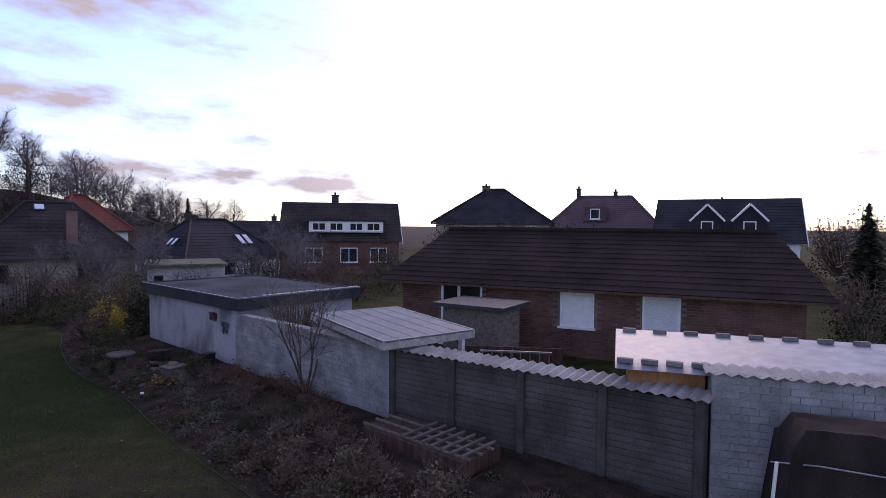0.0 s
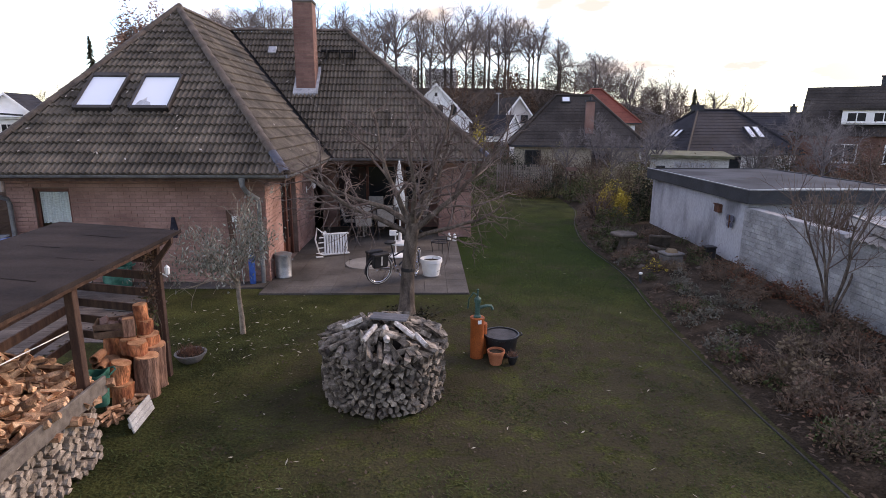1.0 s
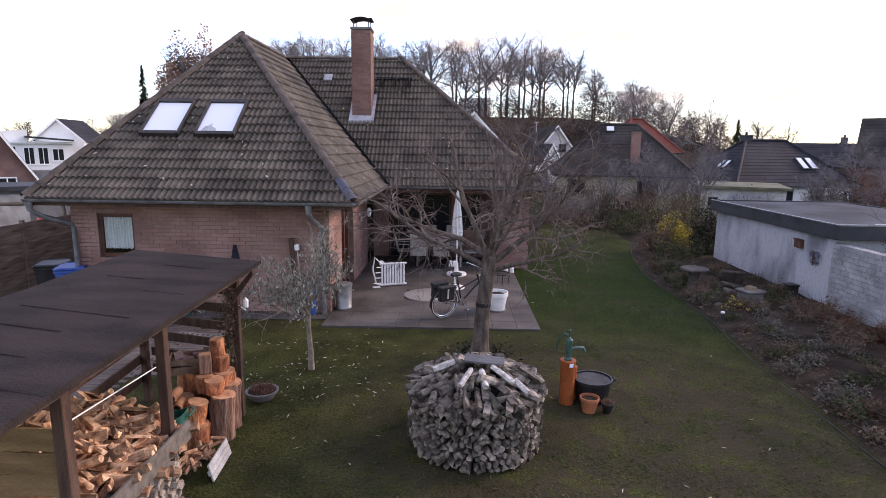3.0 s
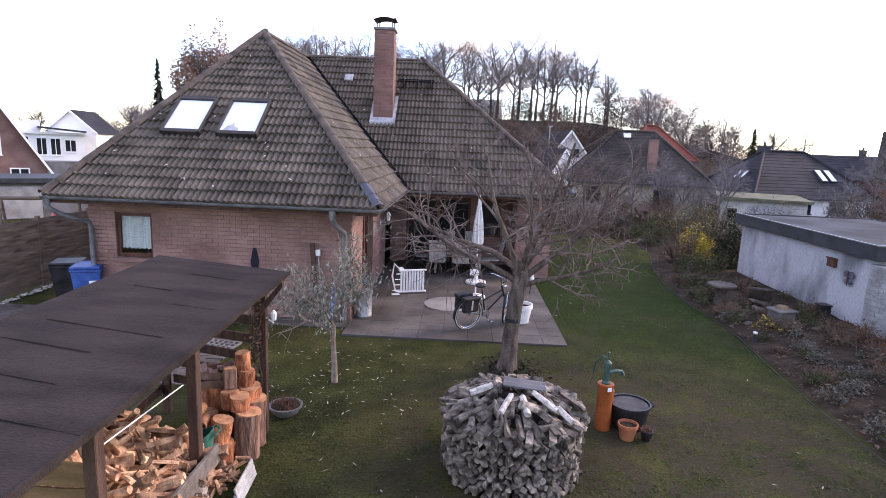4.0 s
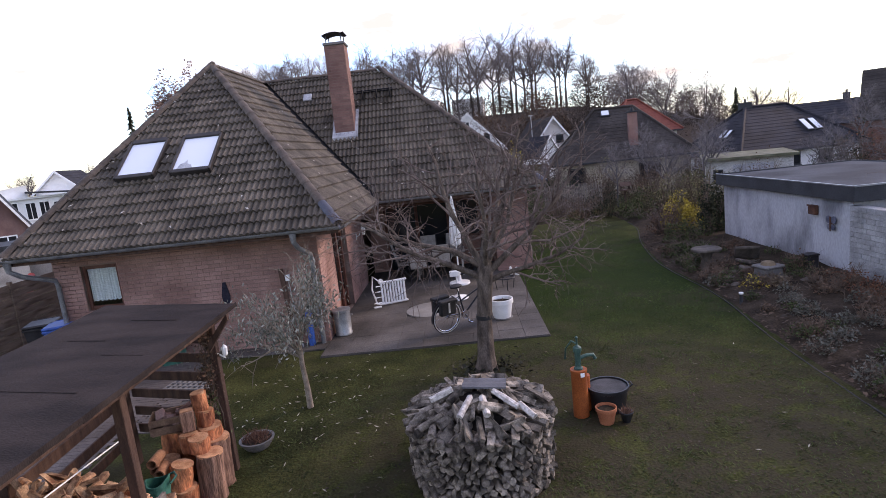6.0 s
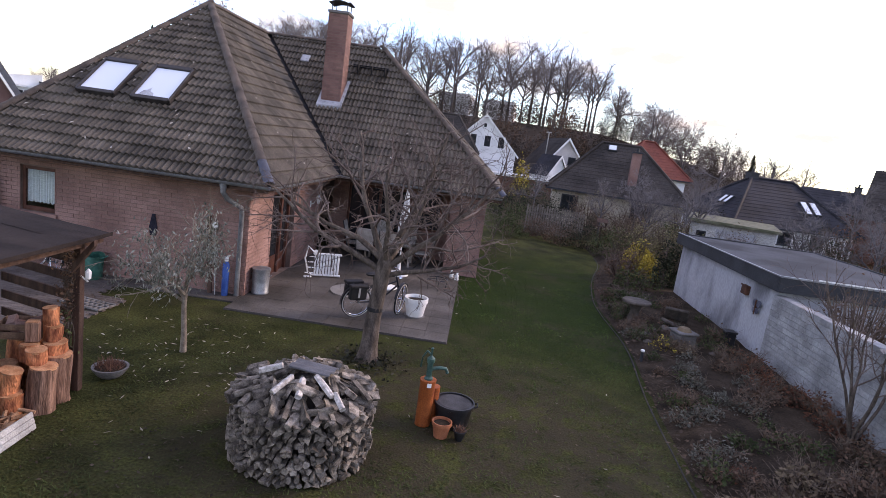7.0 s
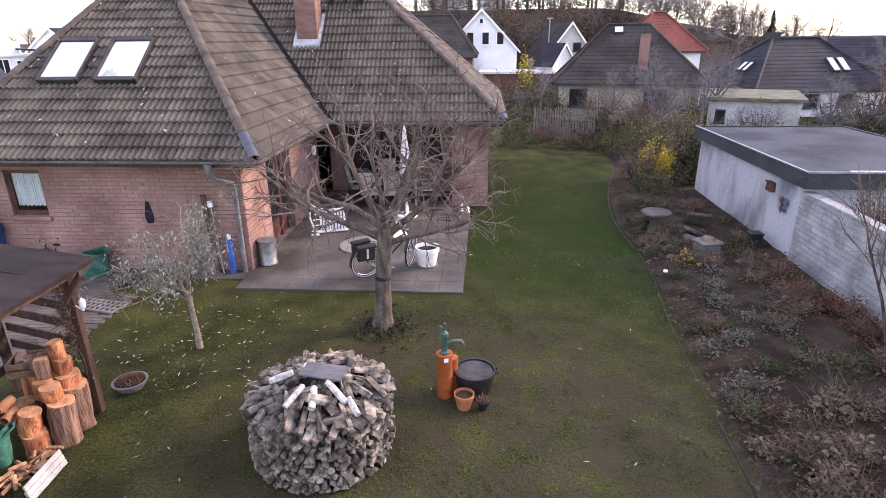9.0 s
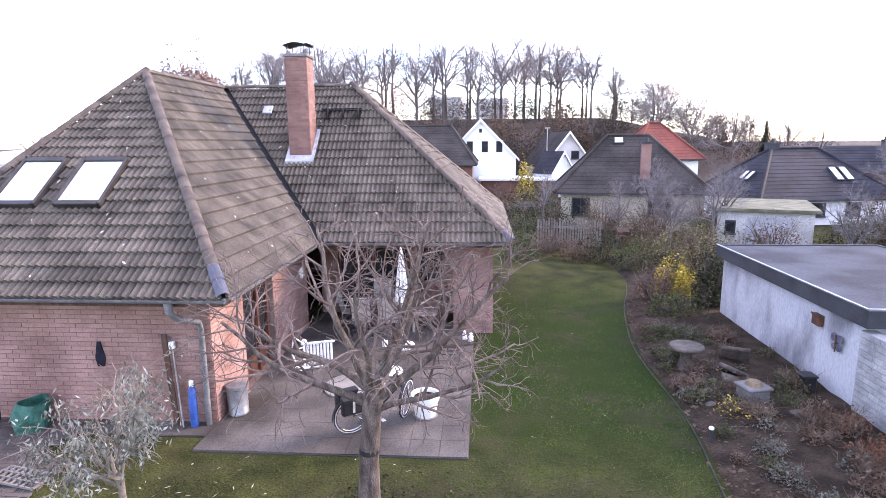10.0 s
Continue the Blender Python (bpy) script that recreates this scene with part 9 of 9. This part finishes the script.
# paling fence across the end of the lawn
pal = thing("paling_fence", 7.9, 27.3, 0, 6, "weathered paling fence across the garden", "fence")
for k in range(24):
    part("paling", Form().box(-1.45 + 0.125 * k, -1.375 + 0.125 * k, -0.012, 0.012, 0.02, 1.35 + fr_.uniform(-0.12, 0.12), 0.004), WOOD_GREY, pal)
for z in (0.35, 1.0):
    part("rail", Form().box(-1.5, 1.55, 0.013, 0.04, z, z + 0.06), WOOD_GREY, pal)
bh = thing("bird_house", 9.5, 23.9, 0, 0, "wooden bird table on a post", "bird table")
part("post", Form().box(-0.03, 0.03, -0.03, 0.03, 0, 1.15), WOOD_DARK, bh)
part("tray", Form().box(-0.2, 0.2, -0.15, 0.15, 1.15, 1.18), WOOD_DARK, bh)
part("roof", Form().add([(-0.24, -0.2, 1.36), (0.24, -0.2, 1.36), (0.24, 0, 1.52), (-0.24, 0, 1.52), (-0.24, 0.2, 1.36), (0.24, 0.2, 1.36)], [(0, 1, 2, 3), (3, 2, 5, 4), (0, 3, 4), (1, 5, 2), (0, 4, 5, 1)]), WOOD_DARK, bh)
for sx in (-0.18, 0.18):
    part("upright", Form().box(sx - 0.015, sx + 0.015, -0.1, 0.1, 1.18, 1.38), WOOD_DARK, bh)
mast = thing("antenna_mast", 10.0, 56.0, 0, 0, "thin pale mast beside the white house", "mast")
part("pole", Form().tube([(0, 0, 0), (0, 0, 6.2)], 0.05, 6), STONE, mast)
part("lamp_head", Form().box(-0.25, 0.25, -0.06, 0.06, 6.15, 6.25), STONE, mast)

# ---- planting in the bed ----
shrub("golden_shrub", 9.9, 18.6, 0.60, 1.2, 41, L_YELLOW, 3400, 0.042, "golden-yellow variegated shrub at the end of the bed", 20)
shrub("golden_shrub_far", 7.6, 50.5, 0.9, 3.4, 42, L_YELLOW, 700, 0.12, "tall golden conifer by the white house", 10)
ivy = shrub("ivy_hedge", 10.62, 17.75, 0.55, 1.75, 43, L_DARK, 2600, 0.045, "dark ivy hedge at the garage end", 20)
shrub("bed_shrub", 9.3, 16.8, 0.75, 0.75, 44, L_GREEN, 1600, 0.032, "low green rounded shrub in the bed", 20, group="green shrubs in the bed")
shrub("bed_shrub", 8.7, 14.9, 0.6, 0.42, 45, L_GREEN, 1500, 0.028, "low green rounded shrub in the bed", 20, group="green shrubs in the bed")
shrub("bed_shrub", 9.2, 18.4, 0.7, 1.15, 46, L_BROWN, 700, 0.04, "leafless brown shrub at the bed end", 60, group="green shrubs in the bed")
bed_list = [
    (8.45, 9.55, 0.26, 0.26, L_LAV, 700, 0.02), (8.3, 8.75, 0.30, 0.30, L_LAV, 800, 0.02), (8.55, 8.1, 0.28, 0.27, L_LAV, 700, 0.02), (8.1, 7.55, 0.24, 0.22, L_LAV, 600, 0.02), (8.9, 7.4, 0.26, 0.24, L_GREEN, 500, 0.02),
    (8.35, 10.9, 0.3, 0.3, L_YELLOW, 160, 0.025), (8.8, 10.7, 0.32, 0.32, L_STRAW, 400, 0.025), (9.3, 9.9, 0.35, 0.35, L_BROWN, 500, 0.025), (9.8, 9.3, 0.38, 0.42, L_RUST, 700, 0.028), (10.1, 8.5, 0.4, 0.45, L_RUST, 800, 0.028),
    (9.9, 10.2, 0.32, 0.5, L_RUST, 500, 0.028), (10.15, 7.7, 0.42, 0.42, L_RUST, 700, 0.03), (9.4, 8.6, 0.38, 0.3, L_BROWN, 600, 0.028), (9.2, 6.7, 0.4, 0.3, L_GREEN, 600, 0.025), (9.9, 6.6, 0.45, 0.42, L_BROWN, 700, 0.03),
    (8.3, 6.6, 0.3, 0.22, L_GREEN, 500, 0.022), (8.6, 5.7, 0.42, 0.36, L_STRAW, 600, 0.032), (9.3, 5.6, 0.45, 0.4, L_BROWN, 700, 0.03), (8.1, 4.9, 0.45, 0.34, L_STRAW, 900, 0.035), (8.9, 4.6, 0.5, 0.42, L_BROWN, 800, 0.032),
    (7.9, 4.1, 0.45, 0.36, L_BROWN, 800, 0.032), (8.6, 3.7, 0.5, 0.40, L_STRAW, 900, 0.035), (8.3, 2.9, 0.5, 0.42, L_BROWN, 800, 0.032), (7.7, 3.2, 0.4, 0.3, L_GREEN, 500, 0.028), (8.8, 2.0, 0.5, 0.4, L_STRAW, 800, 0.035),
    (8.0, 1.6, 0.5, 0.42, L_BROWN, 800, 0.032), (9.6, 11.2, 0.3, 0.3, L_GREEN, 500, 0.022), (10.0, 11.9, 0.35, 0.45, L_BROWN, 500, 0.028), (9.7, 14.6, 0.4, 0.4, L_BROWN, 600, 0.03), (8.0, 10.15, 0.2, 0.16, L_GREEN, 300, 0.02),
]
bw = {L_LAV.name: "grey-green lavender cushion in the bed", L_GREEN.name: "small green perennial in the bed", L_STRAW.name: "tuft of straw-coloured dry grass in the bed", L_BROWN.name: "withered brown perennial in the bed", L_RUST.name: "rust-red withered plant along the wall", L_YELLOW.name: "small golden plant in the bed"}
for k, (x, y, R, H, mt, n, sz) in enumerate(bed_list):
    shrub("bed_plant", x, y, R, H, 700 + k, mt, n, sz, bw[mt.name], 50 if mt in (L_STRAW, L_BROWN, L_RUST) else 10, 0.03, TWIG_BED, "plants in the bed")
# smaller withered plants filling the bed
bp = random.Random(404)
for k in range(120):
    y = bp.uniform(0.6, 15.5)
    x = bed_edge(y) + 0.3 + (10.35 - bed_edge(y) - 0.35) * bp.random() ** (0.9 if k < 64 else 2.2)
    mt = bp.choice((L_BROWN, L_RUST, L_GREEN, L_BROWN, L_STRAW)) if y < 6 or x > 9.4 else bp.choice((L_LAV, L_GREEN, L_BROWN, L_BROWN, L_GREEN))
    s = bp.uniform(0.16, 0.34)
    shrub("bed_plant", x, y, s, s * bp.uniform(0.7, 1.3), 900 + k, mt, int(900 * s), 0.024, bw[mt.name], 26 if mt in (L_STRAW, L_BROWN, L_RUST) else 8, 0.03, TWIG_BED, "plants in the bed")
# slender bare shrub in front of the whitewashed wall
lil_spec = [
    dict(seg=6, jit=0.10, up=0.06, sides=5, form=0, kids=6, ang=35, spread=12, len=0.45, rad=0.55, tip=0.4, **{"from": 0.35}),
    dict(seg=4, jit=0.14, up=0.06, sides=4, form=1, kids=5, ang=36, spread=14, len=0.55, rad=0.6, tip=0.45, **{"from": 0.2}),
    dict(seg=3, jit=0.16, up=0.03, sides=3, form=1, kids=4, ang=36, spread=16, len=0.5, rad=0.6, tip=0.5, **{"from": 0.2}),
    dict(seg=2, jit=0.2, up=0.0, sides=3, form=1, kids=0, ang=30, spread=10, len=0.5, rad=0.6, tip=0.6, **{"from": 0.2}),
]
ll = make_tree("bare_lilac", 31, lil_spec, [(0, 0, -0.05), (0, 0, 0.12), (0.01, 0, 0.32)], [0.07, 0.05, 0.03], [((0.02 * math.cos(k), 0.02 * math.sin(k), 0.1 + 0.04 * k), 62 * k + 20, 66 + 5 * (k % 3), 1.85 + 0.12 * (k % 3), 0.024) for k in range(6)], (BARK, TWIG), "slender multi-stemmed bare shrub by the wall", "shrub")
ll.matrix_basis = pose(10.05, 7.15, 0.03) @ Matrix.Scale(1.14, 4)

shrub("climbing_shrub", 11.35, 9.45, 0.75, 2.25, 61, L_BROWN, 1500, 0.035, "tangled leafless climber rising behind the garden wall", 90, 0.0, TWIG_BED)

# stone seat corner by the garage
STONED = material("garden_stone_brown", (0.055, 0.045, 0.037), (0.125, 0.105, 0.090), 5, 0.9, 0.5, 45, rand=0.1)
stn = thing("stone_table", 8.28, 12.95, 0.03, 0, "round stone garden table on a rough base", "table")
part("top", Form().lathe([(0.34, 0.50), (0.36, 0.52), (0.36, 0.55), (0.34, 0.57), (0.0, 0.57)], 22, closed=True), STONED, stn, "", 40)
part("base", Form().lathe([(0.20, 0.0), (0.15, 0.12), (0.11, 0.3), (0.17, 0.5)], 10), STONED, stn, "", 50)
for x, y, rz, tip, sc in ((9.2, 12.6, 20, 25, 1.0), (9.45, 13.3, 70, 55, 1.2), (9.0, 12.2, -15, 12, 0.8)):
    sl = thing("stone_slab", x, y, 0.1, rz, "rough brown stone slab leaning in the bed", "stone", "stone slabs in the bed")
    part("slab", Form().box(-0.3 * sc, 0.3 * sc, -0.24 * sc, 0.24 * sc, -0.04, 0.05, 0.025), STONED, sl)
    sl.matrix_basis = pose(x, y, 0.16 * sc, 0, tip, rz)
tr = thing("stone_trough", 8.95, 11.35, 0.03, 15, "pale square stone trough with a lid", "trough")
part("trough", Form().box(-0.22, 0.22, -0.2, 0.2, 0.0, 0.34, 0.03), CONCRETE, tr)
part("rim", Form().box(-0.25, 0.25, -0.23, 0.23, 0.34, 0.40, 0.02), CONCRETE, tr)
part("planting", Form().lathe([(0.16, 0.40), (0.12, 0.47), (0.0, 0.5)], 9, closed=True), L_STRAW, tr)
for x, y, r_ in ((8.75, 11.6, 0.13), (8.6, 12.2, 0.11), (8.95, 10.95, 0.12), (8.3, 11.75, 0.1), (9.5, 10.8, 0.14), (8.15, 11.2, 0.09)):
    rk_ = thing("field_stone", x, y, 0.03, fr_.uniform(0, 180), "rounded grey field stone in the bed", "stone", "field stones in the bed")
    part("stone", Form().lathe([(0.6 * r_, 0.0), (r_, 0.35 * r_), (0.85 * r_, 0.9 * r_), (0.3 * r_, 1.25 * r_), (0.0, 1.3 * r_)], 9, Matrix.Diagonal((1.25, 0.85, 1, 1)), closed=True), STONED, rk_, "", 60)
sol = thing("path_light", 7.68, 9.98, 0.02, 0, "small steel garden light with a white lens", "lamp")
part("stem", Form().lathe([(0.03, 0.0), (0.03, 0.20), (0.035, 0.21)], 12), FASCIA, sol, "", 40)
part("lens", Form().lathe([(0.035, 0.21), (0.045, 0.225), (0.04, 0.25), (0.0, 0.26)], 12, closed=True), WHITE_PAINT, sol, "", 40)
blk = thing("wall_planter", 10.12, 11.75, 0.03, 0, "small dark planter box at the foot of the wall", "planter")
part("box", Form().box(-0.12, 0.12, -0.12, 0.12, 0, 0.42, 0.012), TUB, blk)
part("rim", Form().box(-0.14, 0.14, -0.14, 0.14, 0.42, 0.46, 0.012), TUB, blk)

# ---- grass, leaf litter and fallen leaves ----
GRASS = material("grass_blades", (0.022, 0.031, 0.011), (0.062, 0.077, 0.026), 1.1, 0.8, 0.0, 30, spec=0.1, rand=0.35, island=True, grime=0.2)
gb, gl_ = Form(), Form()
gr2 = random.Random(77)
def on_lawn(x, y):
    if -0.8 < x < 3.8 and y > 9.2:
        return False
    if x < -0.75 and (y > 9.65 or -0.75 > x and y < 6.0 and x < -0.95):
        return False
    if x < -1.9 and 6.5 < y < 8.9:
        return False
    return x > -3.1 and x < bed_edge(y) - 0.03 and (x - 2.2) ** 2 + (y - 5.0) ** 2 > 0.8
def worn(x, y):
    """How bare the lawn is at a place, 0 to 1."""
    near = 1 - ramp01(math.hypot(x - 4.0, y - 5.2), 1.8, 5.2)
    return min(1.0, max(0.0, 0.10 + 0.60 * near + 0.9 * noise.noise((x * 0.8, y * 0.8, 4)) + 0.8 * noise.noise((x * 2.6, y * 2.6, 11)) - 0.7 * ramp01(y, 9, 14) * ramp01(x, 3.5, 5)))


for i in range(150000):
    x, y = gr2.uniform(-3.1, 8.3), 1.2 + 21.0 * gr2.random() ** 1.6
    if not on_lawn(x, y) or gr2.random() < worn(x, y):
        continue
    a = gr2.uniform(0, 6.283)
    h, w = gr2.uniform(0.025, 0.065) * (1 + 0.5 * noise.noise((x * 0.9, y * 0.9, 9))), gr2.uniform(0.005, 0.009)
    z = 0.025 * noise.noise((x * 0.5, y * 0.5, 0.0)) - 0.006
    c, s_ = math.cos(a), math.sin(a)
    into_ = gl_ if ramp01(math.hypot(x - 6.4, y - 14.5), 9.0, 2.5) > gr2.random() else gb
    into_.v += [(x - s_ * w, y + c * w, z), (x + s_ * w, y - c * w, z), (x + c * h, y + s_ * h, z + h * 0.5)]
    k = len(into_.v)
    into_.f.append((k - 3, k - 2, k - 1))
solid("lawn_grass", gb, GRASS, "short winter grass blades", "grass", kind="stuff")
GRASS_LUSH = material("grass_blades_lush", (0.020, 0.038, 0.008), (0.052, 0.086, 0.019), 1.1, 0.8, 0.0, 30, spec=0.1, rand=0.3, island=True, grime=0.2)
solid("lush_grass", gl_, GRASS_LUSH, "fresh green grass at the far end", "grass", kind="stuff")
LITTER = leaf_mat("fallen_leaf_pale", (0.20, 0.17, 0.12), (0.44, 0.40, 0.32))
lt_ = Form()
for i in range(210):
    if i < 130:
        x, y = -0.3 + gr2.gauss(0, 1.0), 7.1 + gr2.gauss(0, 0.9)
    else:
        x, y = gr2.uniform(-1, 8), gr2.uniform(2.5, 16)
    if not on_lawn(x, y):
        continue
    a = gr2.uniform(0, 6.283)
    l, w = gr2.uniform(0.03, 0.055), gr2.uniform(0.007, 0.013)
    u, v = Vector((math.cos(a), math.sin(a), gr2.uniform(-0.3, 0.3))) * l, Vector((-math.sin(a), math.cos(a), gr2.uniform(-0.3, 0.3))) * w
    c = Vector((x, y, 0.035))
    lt_.add([c - u, c + v, c + u, c - v], [(0, 1, 2, 3)])
lt_.v = [tuple(p) for p in lt_.v]
solid("fallen_leaves", lt_, LITTER, "narrow pale fallen leaves scattered on the lawn", "leaves", kind="stuff")
# dead brown bits and clods on the bare ground
bits = Form()
for i in range(9000):
    x, y = gr2.uniform(-1, 8.2), 1.5 + 14 * gr2.random() ** 1.3
    if not on_lawn(x, y) or gr2.random() > worn(x, y) * 1.2:
        continue
    a, l = gr2.uniform(0, 6.283), gr2.uniform(0.008, 0.026)
    u, v = Vector((math.cos(a), math.sin(a), gr2.uniform(-0.5, 0.5))) * l, Vector((-math.sin(a), math.cos(a), gr2.uniform(-0.5, 0.5))) * l * 0.6
    c = Vector((x, y, 0.022 + 0.025 * noise.noise((x * 0.5, y * 0.5, 0.0))))
    bits.add([c - u, c + v, c + u, c - v], [(0, 1, 2, 3)])
bits.v = [tuple(p) for p in bits.v]
solid("lawn_litter", bits, leaf_mat("lawn_litter_brown", (0.014, 0.010, 0.007), (0.085, 0.062, 0.044)), "dead brown bits on bare lawn patches", "leaf litter", kind="stuff")
bl_ = Form()
for i in range(5200):
    y = gr2.uniform(-2.5, 18)
    x = gr2.uniform(bed_edge(y) - 0.1 * gr2.random(), 10.55)
    a = gr2.uniform(0, 6.283)
    l = gr2.uniform(0.02, 0.05)
    u, v = Vector((math.cos(a), math.sin(a), gr2.uniform(-0.5, 0.5))) * l, Vector((-math.sin(a), math.cos(a), gr2.uniform(-0.5, 0.5))) * l * 0.6
    c = Vector((x, y, 0.13 + 0.05 * noise.noise((x * 2, y * 2, 3))))
    bl_.add([c - u, c + v, c + u, c - v], [(0, 1, 2, 3)])
bl_.v = [tuple(p) for p in bl_.v]
solid("leaf_litter", bl_, leaf_mat("bed_litter_brown", (0.028, 0.019, 0.013), (0.085, 0.056, 0.038)), "brown leaf litter covering the bed", "leaf litter", kind="stuff")
